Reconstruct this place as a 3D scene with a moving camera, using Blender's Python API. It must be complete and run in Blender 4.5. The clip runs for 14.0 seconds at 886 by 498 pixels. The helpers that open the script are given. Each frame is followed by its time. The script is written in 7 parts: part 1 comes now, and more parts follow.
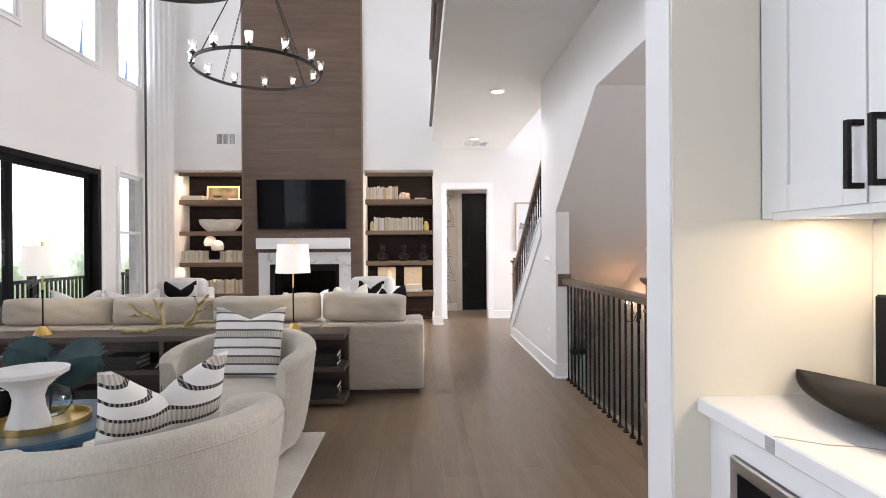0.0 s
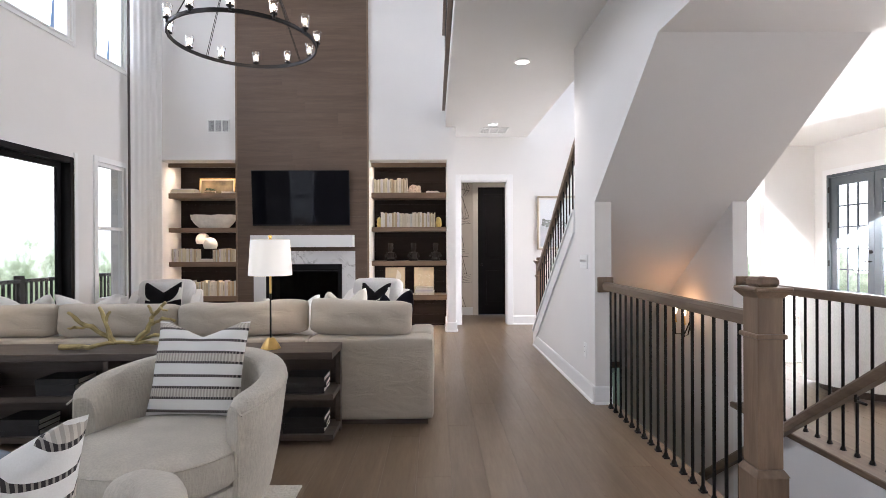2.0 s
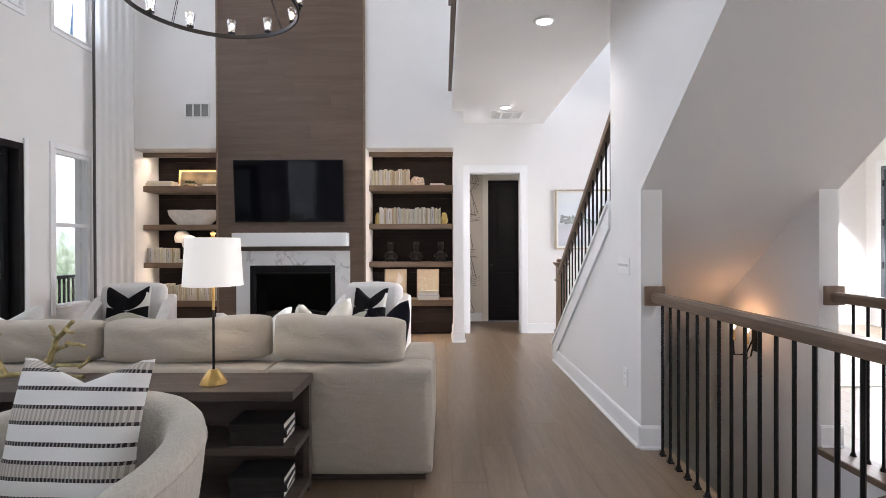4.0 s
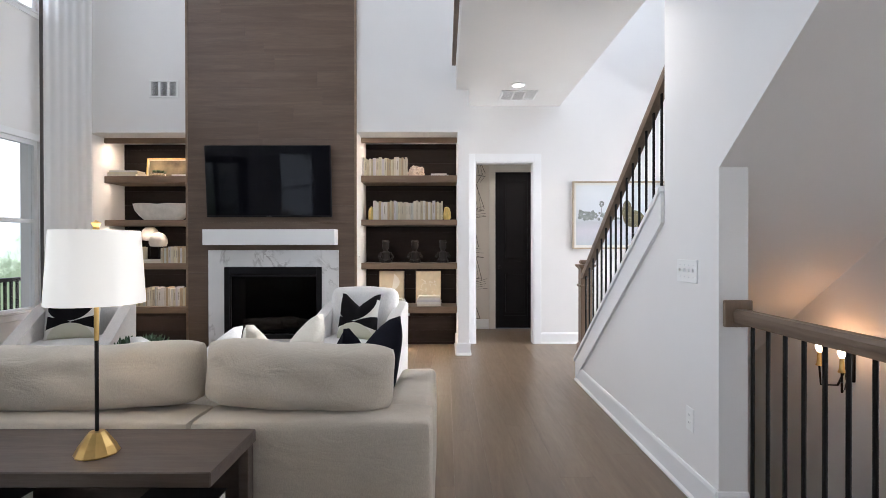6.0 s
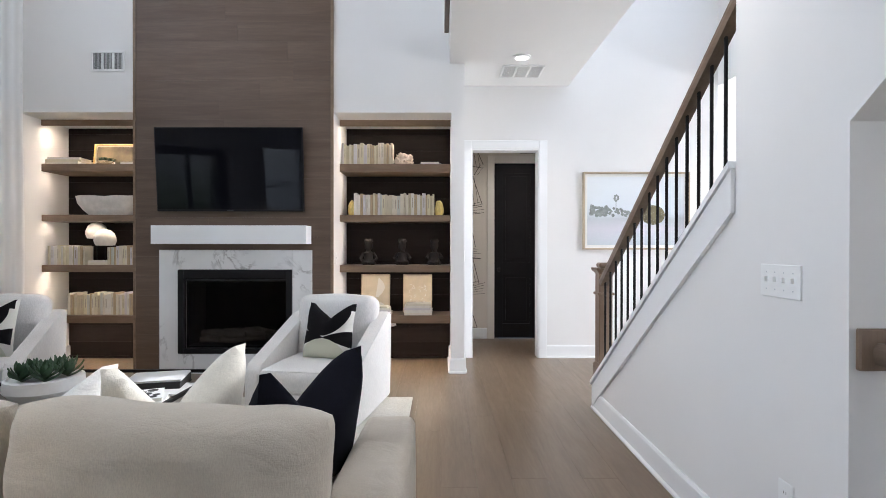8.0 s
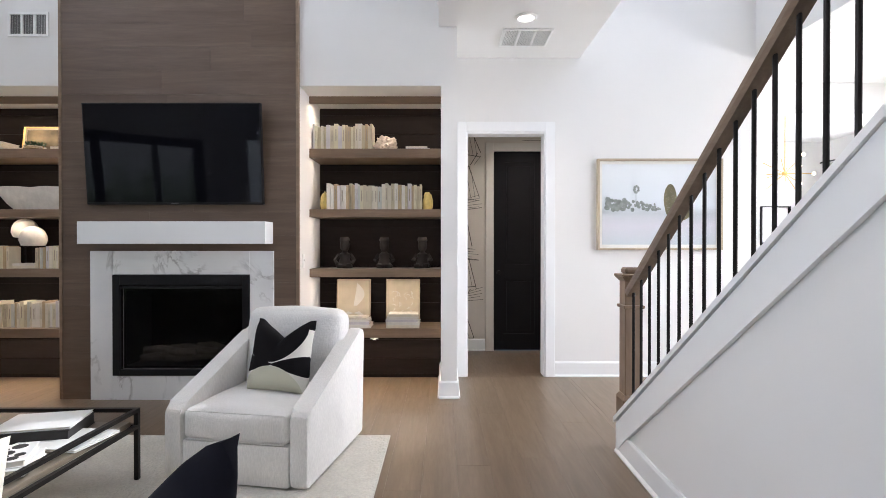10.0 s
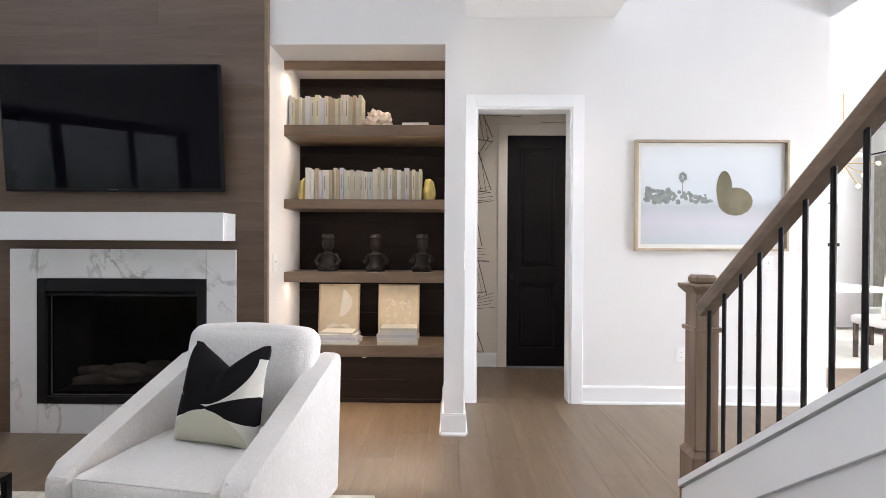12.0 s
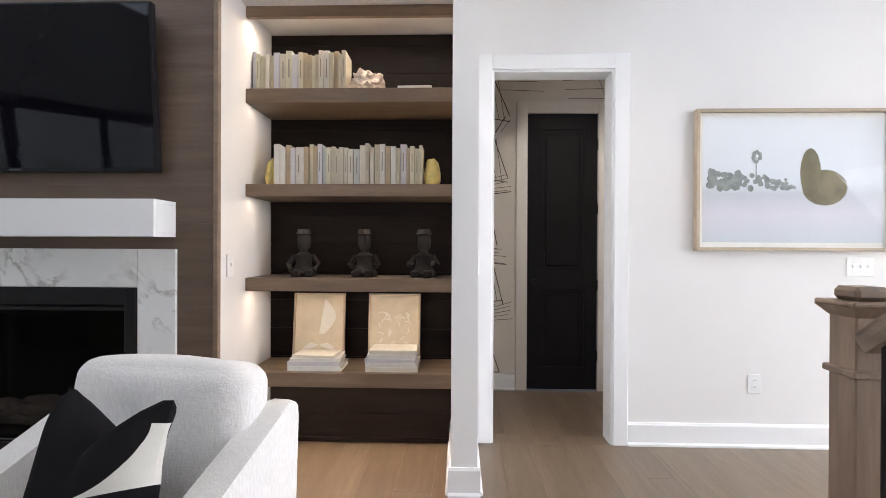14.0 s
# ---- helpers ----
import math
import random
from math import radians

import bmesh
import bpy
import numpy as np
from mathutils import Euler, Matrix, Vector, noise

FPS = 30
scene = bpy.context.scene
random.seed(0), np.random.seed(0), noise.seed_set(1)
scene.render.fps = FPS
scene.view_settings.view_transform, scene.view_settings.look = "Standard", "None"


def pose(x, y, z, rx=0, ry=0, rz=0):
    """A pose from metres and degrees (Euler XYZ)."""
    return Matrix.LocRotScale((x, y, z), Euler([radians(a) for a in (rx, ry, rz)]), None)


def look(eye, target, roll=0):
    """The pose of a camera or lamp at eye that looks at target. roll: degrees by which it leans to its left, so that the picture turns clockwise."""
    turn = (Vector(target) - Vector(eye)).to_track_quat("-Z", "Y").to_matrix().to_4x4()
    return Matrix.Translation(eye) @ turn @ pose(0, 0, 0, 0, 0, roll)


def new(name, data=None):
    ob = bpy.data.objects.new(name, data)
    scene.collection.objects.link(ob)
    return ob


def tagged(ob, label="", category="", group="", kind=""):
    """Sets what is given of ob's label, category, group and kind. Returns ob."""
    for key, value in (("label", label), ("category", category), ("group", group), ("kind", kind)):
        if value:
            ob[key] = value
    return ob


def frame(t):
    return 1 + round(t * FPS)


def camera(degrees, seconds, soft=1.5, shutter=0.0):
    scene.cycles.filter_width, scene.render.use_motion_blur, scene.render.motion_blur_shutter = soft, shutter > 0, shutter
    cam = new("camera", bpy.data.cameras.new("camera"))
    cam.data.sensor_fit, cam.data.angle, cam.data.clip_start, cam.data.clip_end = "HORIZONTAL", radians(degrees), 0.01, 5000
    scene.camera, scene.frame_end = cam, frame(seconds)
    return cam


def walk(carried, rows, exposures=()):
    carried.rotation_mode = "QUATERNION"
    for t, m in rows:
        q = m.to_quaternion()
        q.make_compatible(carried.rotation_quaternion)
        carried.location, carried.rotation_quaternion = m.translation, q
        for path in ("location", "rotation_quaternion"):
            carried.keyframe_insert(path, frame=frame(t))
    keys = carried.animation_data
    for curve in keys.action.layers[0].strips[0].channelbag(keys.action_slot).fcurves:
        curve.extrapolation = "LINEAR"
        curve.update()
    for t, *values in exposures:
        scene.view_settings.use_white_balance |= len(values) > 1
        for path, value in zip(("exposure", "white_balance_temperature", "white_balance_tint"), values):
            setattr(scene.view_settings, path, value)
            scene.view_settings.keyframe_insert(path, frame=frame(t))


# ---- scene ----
cam = camera(82.1, 14.0, 0.85)
METRES, EYE, TILT, LEAN, TURN = 5.9, 1.26, 0.0, 0.0, -2.5
ROWS = [
    (0.0, 0.0, 0.0, 0.0, -0.0, -0.1, 0.38),
    (0.5, 0.0004, 0.0329, -0.0011, 1.14, -0.11, 0.32),
    (1.0, -0.0034, 0.0693, -0.0011, 1.68, -0.1, 0.26),
    (1.5, -0.0046, 0.1049, -0.0014, 1.77, -0.1, 0.24),
    (2.0, -0.0003, 0.1436, -0.0035, 1.59, -0.1, 0.26),
    (4.5, -0.0003, 0.3252, -0.0011, 2.7, -0.31, 0.12),
    (5.0, -0.0013, 0.3618, -0.0025, 2.75, -0.34, 0.08),
    (5.5, -0.0076, 0.4005, -0.0019, 2.75, -0.34, 0.07),
    (6.0, -0.0071, 0.4345, -0.0021, 2.72, -0.33, 0.07),
    (6.5, -0.0013, 0.4721, -0.003, 2.63, -0.3, 0.14),
    (7.0, 0.0009, 0.5047, -0.0026, 2.51, -0.26, 0.05),
    (7.5, -0.0008, 0.5414, -0.004, 2.46, -0.29, 0.01),
    (8.0, -0.0035, 0.5745, -0.0036, 2.4, -0.27, -0.05),
    (8.5, -0.0001, 0.6105, -0.0061, 2.41, -0.31, -0.02),
    (9.0, 0.005, 0.6483, -0.0036, 2.43, -0.4, -0.01),
    (11.5, 0.006, 0.8178, -0.0013, 2.95, -0.41, -0.15),
    (12.0, 0.0053, 0.8565, -0.0027, 3.29, -0.47, -0.29),
    (12.5, 0.0031, 0.8917, -0.003, 3.59, -0.42, -0.26),
    (13.0, 0.0022, 0.9272, -0.0052, 3.8, -0.32, -0.18),
    (13.5, 0.0025, 0.9642, -0.0051, 4.04, -0.3, -0.24),
    (14.0, -0.0011, 0.9969, -0.0067, 4.3, -0.22, -0.26),
]
walk(cam, [(t, pose(0, 0, EYE, TILT, LEAN, TURN) @ pose(METRES * x, METRES * y, METRES * z, 90 + pitch, roll, yaw)) for t, x, y, z, yaw, pitch, roll in ROWS],
     exposures=[(0.0, 0.19, 6100, 16), (2.0, -0.03, 5950, 16), (5.0, -0.12, 5850, 14), (7.5, -0.07, 5650, 11), (9.0, -0.07, 5700, 12), (11.5, -0.09, 5850, 13), (14.0, -0.16, 5800, 13)])

# ---- light ----
world = bpy.data.worlds.new("world")
scene.world = world
world.use_nodes = True
sky = world.node_tree.nodes.new("ShaderNodeTexSky")
sky.sky_type = "NISHITA"
sky.sun_disc = False
sky.sun_elevation = radians(38)
sky.sun_rotation = radians(70)
world.node_tree.links.new(sky.outputs[0], world.node_tree.nodes["Background"].inputs[0])
world.node_tree.nodes["Background"].inputs[1].default_value = 0.15

sun = new("sun", bpy.data.lights.new("sun", "SUN"))
sun.data.energy = 4.0
sun.data.angle = radians(0.6)
sun.data.color = (1.0, 0.94, 0.85)
sun.matrix_world = look((20, 10, 16), (0, 3, 0))


def area(name, x, y, z, target, w, h, watts, color):
    """A rectangular lamp standing in an opening."""
    ob = new(name, bpy.data.lights.new(name, "AREA"))
    ob.data.shape, ob.data.size, ob.data.size_y = "RECTANGLE", w, h
    ob.data.energy, ob.data.color = watts, color
    ob.matrix_world = look((x, y, z), target)
    return ob


DAY = (0.90, 0.95, 1.0)
WARM = (1.0, 0.76, 0.52)
# daylight in the high windows, in the windows behind, and in the front windows
area("window_light", -4.42, 7.64, 4.6, (0, 7.64, 4.2), 0.6, 1.8, 23, DAY)
area("window_light", -4.42, 6.46, 4.6, (0, 6.46, 4.2), 0.9, 1.8, 31, DAY)
area("window_light", -4.42, 5.1, 4.6, (0, 5.1, 4.2), 0.9, 1.8, 31, DAY)
area("window_light", -4.42, 3.2, 4.6, (0, 3.2, 4.2), 1.8, 1.8, 47, DAY)
area("window_light", -4.42, -1.2, 1.5, (0, -1.0, 1.3), 3.4, 2.0, 72, DAY)
area("window_light", -1.5, -3.92, 1.6, (-1.5, 0, 1.3), 3.0, 1.6, 18, DAY)
# this one stands in an assumed, unseen opening, added to brighten the upper stair
area("window_light", 3.19, 7.2, 4.6, (1.5, 7.2, 4.2), 2.4, 1.5, 30, DAY)
# next lamp's window is assumed, not seen: added to brighten the foyer
area("window_light", 6.95, 5.0, 1.6, (4, 5.0, -1.0), 2.2, 2.2, 260, (1.0, 0.98, 0.94))
area("door_light", 6.95, 8.6, 1.5, (4, 7.6, -1.2), 1.5, 1.9, 420, (1.0, 0.98, 0.94))
area("window_light", 6.95, 11.4, 1.6, (3, 11.4, 1.0), 1.4, 2.0, 115, (1.0, 0.98, 0.94))

# ---- materials ----


def rgba(c):
    return (*c, 1.0)


def base(name, rough=0.6, metal=0.0):
    m = bpy.data.materials.new(name)
    m.use_nodes = True
    b = m.node_tree.nodes["Principled BSDF"]
    b.inputs["Roughness"].default_value = rough
    b.inputs["Metallic"].default_value = metal
    return m, m.node_tree.nodes, m.node_tree.links, b


def coords(N, L, scale=(1, 1, 1), offset=True):
    """Object coordinates, shifted by a random amount from object to object."""
    tc = N.new("ShaderNodeTexCoord")
    mp = N.new("ShaderNodeMapping")
    mp.inputs["Scale"].default_value = scale
    if offset:
        info = N.new("ShaderNodeObjectInfo")
        mul = N.new("ShaderNodeVectorMath")
        mul.operation = "SCALE"
        mul.inputs[0].default_value = (7.3, 11.1, 5.7)
        L.new(info.outputs["Random"], mul.inputs["Scale"])
        add = N.new("ShaderNodeVectorMath")
        L.new(tc.outputs["Object"], add.inputs[0])
        L.new(mul.outputs[0], add.inputs[1])
        L.new(add.outputs[0], mp.inputs["Vector"])
    else:
        L.new(tc.outputs["Object"], mp.inputs["Vector"])
    return mp.outputs[0]


def noise_tex(N, L, vec, scale, detail=4, rough=0.55, distort=0.0):
    n = N.new("ShaderNodeTexNoise")
    n.inputs["Scale"].default_value = scale
    n.inputs["Detail"].default_value = detail
    n.inputs["Roughness"].default_value = rough
    n.inputs["Distortion"].default_value = distort
    L.new(vec, n.inputs["Vector"])
    return n.outputs["Fac"]


def ramp(N, L, fac, stops, constant=False):
    r = N.new("ShaderNodeValToRGB")
    if constant:
        r.color_ramp.interpolation = "CONSTANT"
    els = r.color_ramp.elements
    while len(els) < len(stops):
        els.new(0.5)
    for e, (p, c) in zip(els, stops):
        e.position, e.color = p, rgba(c)
    L.new(fac, r.inputs["Fac"])
    return r.outputs["Color"]


def mix(N, L, fac, a, b, blend="MIX"):
    m = N.new("ShaderNodeMix")
    m.data_type, m.blend_type = "RGBA", blend
    if isinstance(fac, float):
        m.inputs[0].default_value = fac
    else:
        L.new(fac, m.inputs[0])
    for s, v in ((6, a), (7, b)):
        if isinstance(v, tuple):
            m.inputs[s].default_value = rgba(v)
        else:
            L.new(v, m.inputs[s])
    return m.outputs[2]


def bump(N, L, b, height, strength=0.2, dist=0.01):
    n = N.new("ShaderNodeBump")
    n.inputs["Strength"].default_value = strength
    n.inputs["Distance"].default_value = dist
    L.new(height, n.inputs["Height"])
    L.new(n.outputs[0], b.inputs["Normal"])


def plain(name, c, rough=0.6, metal=0.0, vary=0.08, scale=6.0, relief=0.05, fine=120.0, dist=0.002, offset=True):
    """A painted, cast or woven surface: broad blotches, fine grain and relief."""
    m, N, L, b = base(name, rough, metal)
    vec = coords(N, L, offset=offset)
    big = noise_tex(N, L, vec, scale)
    tiny = noise_tex(N, L, vec, fine, 3)
    lo = tuple(x * (1 - vary) for x in c)
    hi = tuple(min(1, x * (1 + vary)) for x in c)
    col = ramp(N, L, big, [(0.3, lo), (0.7, hi)])
    col = mix(N, L, tiny, col, mix(N, L, 0.25, col, lo))
    L.new(col, b.inputs["Base Color"])
    bump(N, L, b, tiny, relief, dist)
    return m


def wood(name, dark, light, stretch, rough=0.45, grain=1.0, tone=0.25):
    """Stained wood: grain drawn out along one local axis, a tone of its own for each board."""
    m, N, L, b = base(name, rough)
    vec = coords(N, L, stretch)
    streak = noise_tex(N, L, vec, 2.2 * grain, 6, 0.62, 0.6)
    pore = noise_tex(N, L, vec, 14 * grain, 4, 0.7)
    col = ramp(N, L, streak, [(0.28, dark), (0.72, light)])
    col = mix(N, L, ramp(N, L, pore, [(0.42, (0, 0, 0)), (0.62, (1, 1, 1))]), col, mix(N, L, 0.3, col, dark))
    info = N.new("ShaderNodeObjectInfo")
    shade = ramp(N, L, info.outputs["Random"], [(0.0, (1 - tone,) * 3), (1.0, (1.0, 1.0, 1.0))])
    col = mix(N, L, 1.0, col, shade, "MULTIPLY")
    L.new(col, b.inputs["Base Color"])
    rr = N.new("ShaderNodeMapRange")
    rr.inputs["To Min"].default_value, rr.inputs["To Max"].default_value = rough - 0.07, rough + 0.1
    L.new(pore, rr.inputs["Value"])
    L.new(rr.outputs[0], b.inputs["Roughness"])
    bump(N, L, b, pore, 0.12, 0.0015)
    return m


def fabric(name, c, weave=260.0, vary=0.10, relief=0.5, dist=0.003, scale=5.0, slub=True, crease=0.0):
    """Upholstery: a woven or looped surface with slubs."""
    m, N, L, b = base(name, 0.95)
    vec = coords(N, L)
    big = noise_tex(N, L, vec, scale)
    a = noise_tex(N, L, coords(N, L, (1, 1, 0.25)), weave, 2)
    d = noise_tex(N, L, coords(N, L, (0.25, 0.25, 1)), weave, 2)
    weft = N.new("ShaderNodeMath")
    weft.operation = "ADD" if slub else "MULTIPLY"
    L.new(a, weft.inputs[0])
    L.new(d, weft.inputs[1])
    lo = tuple(x * (1 - vary) for x in c)
    hi = tuple(min(1, x * (1 + vary)) for x in c)
    col = ramp(N, L, big, [(0.3, lo), (0.7, hi)])
    col = mix(N, L, ramp(N, L, a, [(0.35, (0, 0, 0)), (0.65, (1, 1, 1))]), mix(N, L, 0.5, col, tuple(x * 0.78 for x in c)), col)
    L.new(col, b.inputs["Base Color"])
    b.inputs["Sheen Weight"].default_value = 0.15
    bump(N, L, b, weft.outputs[0], relief, dist)
    if crease:   # soft pulls and folds in loosely stretched cloth
        fold = noise_tex(N, L, coords(N, L, (1.0, 1.0, 2.2)), 5.5, 3, 0.45, 1.4)
        n2 = N.new("ShaderNodeBump")
        n2.inputs["Strength"].default_value, n2.inputs["Distance"].default_value = crease, 0.02
        L.new(fold, n2.inputs["Height"])
        L.new(n2.outputs[0], b.inputs["Normal"].links[0].from_node.inputs["Normal"])
    return m


def glow(name, c, strength):
    m, N, L, b = base(name, 0.4)
    b.inputs["Base Color"].default_value = rgba(c)
    b.inputs["Emission Color"].default_value = rgba(c)
    b.inputs["Emission Strength"].default_value = strength
    return m


def clear(name, tint=(1, 1, 1), rough=0.0):
    m, N, L, b = base(name, rough)
    b.inputs["Base Color"].default_value = rgba(tint)
    b.inputs["Transmission Weight"].default_value = 1.0
    b.inputs["IOR"].default_value = 1.45
    return m


PAINT = plain("wall_paint", (0.80, 0.785, 0.765), 0.85, vary=0.02, scale=1.2, relief=0.05, fine=90, offset=False)
TRIM = plain("trim_paint", (0.84, 0.84, 0.835), 0.45, vary=0.015, scale=2, relief=0.02, fine=60)
CEIL = plain("ceiling_paint", (0.80, 0.79, 0.77), 0.95, vary=0.02, scale=1.5, relief=0.08, fine=140, offset=False)
FLOORWOOD = wood("floor_oak", (0.147, 0.102, 0.066), (0.224, 0.163, 0.109), (4.5, 0.45, 4.5), 0.31, 1.0, 0.10)
PANELWOOD = wood("panel_oak", (0.094, 0.059, 0.038), (0.160, 0.107, 0.072), (0.4, 8.0, 5.0), 0.5, 1.0, 0.09)
SHELFWOOD = wood("shelf_oak", (0.17, 0.115, 0.072), (0.29, 0.205, 0.138), (0.7, 7.0, 7.0), 0.45, 1.0, 0.12)
RAILWOOD_Y = wood("rail_oak", (0.115, 0.078, 0.052), (0.215, 0.155, 0.108), (8.0, 0.8, 8.0), 0.4, 1.0, 0.1)
RAILWOOD_Z = wood("newel_oak", (0.150, 0.098, 0.062), (0.275, 0.19, 0.125), (8.0, 8.0, 0.8), 0.42, 1.0, 0.1)
CONSOLEWOOD = wood("console_wood", (0.070, 0.053, 0.043), (0.145, 0.113, 0.093), (0.8, 8.0, 8.0), 0.42, 1.0, 0.1)
DARKWOOD = wood("dark_shiplap", (0.009, 0.0065, 0.006), (0.022, 0.016, 0.015), (0.7, 8.0, 5.0), 0.5, 1.0, 0.3)
BLACK = plain("black_paint", (0.012, 0.011, 0.012), 0.38, vary=0.2, scale=3, relief=0.04, fine=80)
IRON = plain("black_iron", (0.018, 0.016, 0.015), 0.42, 0.6, vary=0.2, scale=9, relief=0.08, fine=160)
BRASS = plain("brass", (0.72, 0.48, 0.17), 0.28, 1.0, vary=0.12, scale=14, relief=0.04, fine=90)
STEEL = plain("stainless_steel", (0.62, 0.63, 0.64), 0.28, 1.0, vary=0.05, scale=6, relief=0.03, fine=200)
SOFA = fabric("sofa_linen", (0.54, 0.48, 0.395), 380, 0.08, 0.4, 0.002, 4, True, 0.38)
TWEED = fabric("chair_tweed", (0.575, 0.53, 0.45), 120, 0.10, 0.7, 0.004, 6)
BOUCLE = fabric("white_boucle", (0.79, 0.765, 0.735), 170, 0.04, 0.6, 0.005, 6, False)
CREAM = fabric("cream_linen", (0.74, 0.70, 0.61), 260, 0.06, 0.35, 0.002, 5, True, 0.4)
WHITECLOTH = fabric("white_cloth", (0.80, 0.79, 0.76), 260, 0.04, 0.3, 0.002, 5, True, 0.4)
NAVY = fabric("black_velvet", (0.012, 0.012, 0.018), 300, 0.2, 0.3, 0.001, 5)
RUG = fabric("rug_wool", (0.66, 0.63, 0.56), 70, 0.12, 1.0, 0.008, 3)
SHEER = plain("sheer_curtain", (0.88, 0.88, 0.875), 0.95, vary=0.02, scale=3, relief=0.1, fine=300)
veil = SHEER.node_tree.nodes.new("ShaderNodeBsdfTranslucent")
veil.inputs["Color"].default_value = (0.92, 0.92, 0.91, 1)
veil_mix = SHEER.node_tree.nodes.new("ShaderNodeMixShader")
veil_mix.inputs[0].default_value = 0.62
SHEER.node_tree.links.new(SHEER.node_tree.nodes["Principled BSDF"].outputs[0], veil_mix.inputs[1])
SHEER.node_tree.links.new(veil.outputs[0], veil_mix.inputs[2])
SHEER.node_tree.links.new(veil_mix.outputs[0], SHEER.node_tree.nodes["Material Output"].inputs["Surface"])
SHADE = glow("lamp_shade_linen", (0.95, 0.89, 0.78), 0.40)
BULB = glow("bulb", (1.0, 0.80, 0.52), 9.0)
DOWNLIGHT = glow("downlight_lens", (1.0, 0.95, 0.86), 6.0)
GLASS = clear("glass")
THINGLASS = clear("picture_glass")
THINGLASS.node_tree.nodes["Principled BSDF"].inputs["IOR"].default_value = 1.15
SMOKED = clear("smoked_glass", (0.45, 0.43, 0.42))
SMOKED.node_tree.nodes["Principled BSDF"].inputs["IOR"].default_value = 1.12
PORCELAIN = plain("white_ceramic", (0.78, 0.765, 0.74), 0.5, vary=0.05, scale=9, relief=0.15, fine=60)
PLASTIC = plain("white_plastic", (0.84, 0.84, 0.82), 0.35, vary=0.01, scale=4, relief=0.01)
GREEN = plain("succulent_leaf", (0.045, 0.095, 0.045), 0.5, vary=0.35, scale=14, relief=0.1, fine=40)
TEAL = plain("blue_green_leaf", (0.055, 0.12, 0.13), 0.4, vary=0.3, scale=9, relief=0.1, fine=30)
BARK = plain("gilded_branch", (0.46, 0.37, 0.17), 0.45, 0.6, vary=0.35, scale=22, relief=0.35, fine=60, dist=0.004)
STATUE = plain("dark_carving", (0.022, 0.019, 0.017), 0.55, vary=0.3, scale=12, relief=0.3, fine=70)
STONE = plain("pale_stone", (0.74, 0.71, 0.66), 0.8, vary=0.12, scale=14, relief=0.5, fine=40, dist=0.006)
SCREEN = plain("screen_glass", (0.004, 0.004, 0.006), 0.04, vary=0.05, scale=2, relief=0.0)

for dull, level in ((SCREEN, 0.13), (BLACK, 0.13), (DARKWOOD, 0.1), (IRON, 0.3), (NAVY, 0.05), (STATUE, 0.2), (CONSOLEWOOD, 0.35)):
    dull.node_tree.nodes["Principled BSDF"].inputs["Specular IOR Level"].default_value = level
NAVY.node_tree.nodes["Principled BSDF"].inputs["Sheen Weight"].default_value = 0.02


def marble():
    m, N, L, b = base("veined_marble", 0.12)
    vec = coords(N, L, offset=False)
    warp = noise_tex(N, L, vec, 1.7, 6, 0.58, 1.3)
    vein = ramp(N, L, warp, [(0.0, (0, 0, 0)), (0.465, (0, 0, 0)), (0.497, (0.85, 0.85, 0.85)), (0.53, (0, 0, 0)), (1.0, (0, 0, 0))])
    gate = ramp(N, L, noise_tex(N, L, vec, 3.3, 3), [(0.47, (0, 0, 0)), (0.66, (1, 1, 1))])
    cloud = ramp(N, L, noise_tex(N, L, vec, 1.7, 5), [(0.3, (0.72, 0.72, 0.72)), (0.7, (0.84, 0.835, 0.825))])
    col = mix(N, L, mix(N, L, 1.0, vein, gate, "MULTIPLY"), cloud, (0.37, 0.355, 0.345))
    L.new(col, b.inputs["Base Color"])
    return m


MARBLE = marble()

# ---- mesh helpers ----


def thing(name, label, category, group="", kind="", at=None):
    ob = new(name)
    if at is not None:
        ob.matrix_world = at
    return tagged(ob, label, category, group, kind)


def put(name, bm, material, smooth=False):
    me = bpy.data.meshes.new(name)
    bmesh.ops.recalc_face_normals(bm, faces=bm.faces[:])
    bm.to_mesh(me)
    bm.free()
    if smooth:
        for p in me.polygons:
            p.use_smooth = True
        me.set_sharp_from_angle(angle=radians(40))
    me.materials.append(material)
    return me


def part(name, bm, material, parent, label="", smooth=False):
    """One mesh object under a thing or under a part, built in its parent's own space."""
    ob = new(name, put(name, bm, material, smooth) if isinstance(bm, bmesh.types.BMesh) else bm)
    ob.parent = parent
    return tagged(ob, label)


def solid(name, bm, material, label, category, group="", kind="", smooth=False, at=None):
    ob = new(name, put(name, bm, material, smooth))
    if at is not None:
        ob.matrix_world = at
    return tagged(ob, label, category, group, kind)


def box(x0, x1, y0, y1, z0, z1, bevel=0.0, bm=None, seg=1):
    b = bmesh.new()
    m = Matrix.LocRotScale(((x0 + x1) / 2, (y0 + y1) / 2, (z0 + z1) / 2), None, (abs(x1 - x0), abs(y1 - y0), abs(z1 - z0)))
    bmesh.ops.create_cube(b, size=1, matrix=m)
    if bevel:
        bmesh.ops.bevel(b, geom=b.edges[:], offset=bevel, segments=seg, affect="EDGES", profile=0.5)
    return join(bm, b)


def join(bm, b):
    if bm is None:
        return b
    me = bpy.data.meshes.new("joined")
    b.to_mesh(me)
    b.free()
    bm.from_mesh(me)
    bpy.data.meshes.remove(me)
    return bm


def moved(b, m):
    bmesh.ops.transform(b, matrix=m, verts=b.verts[:])
    return b


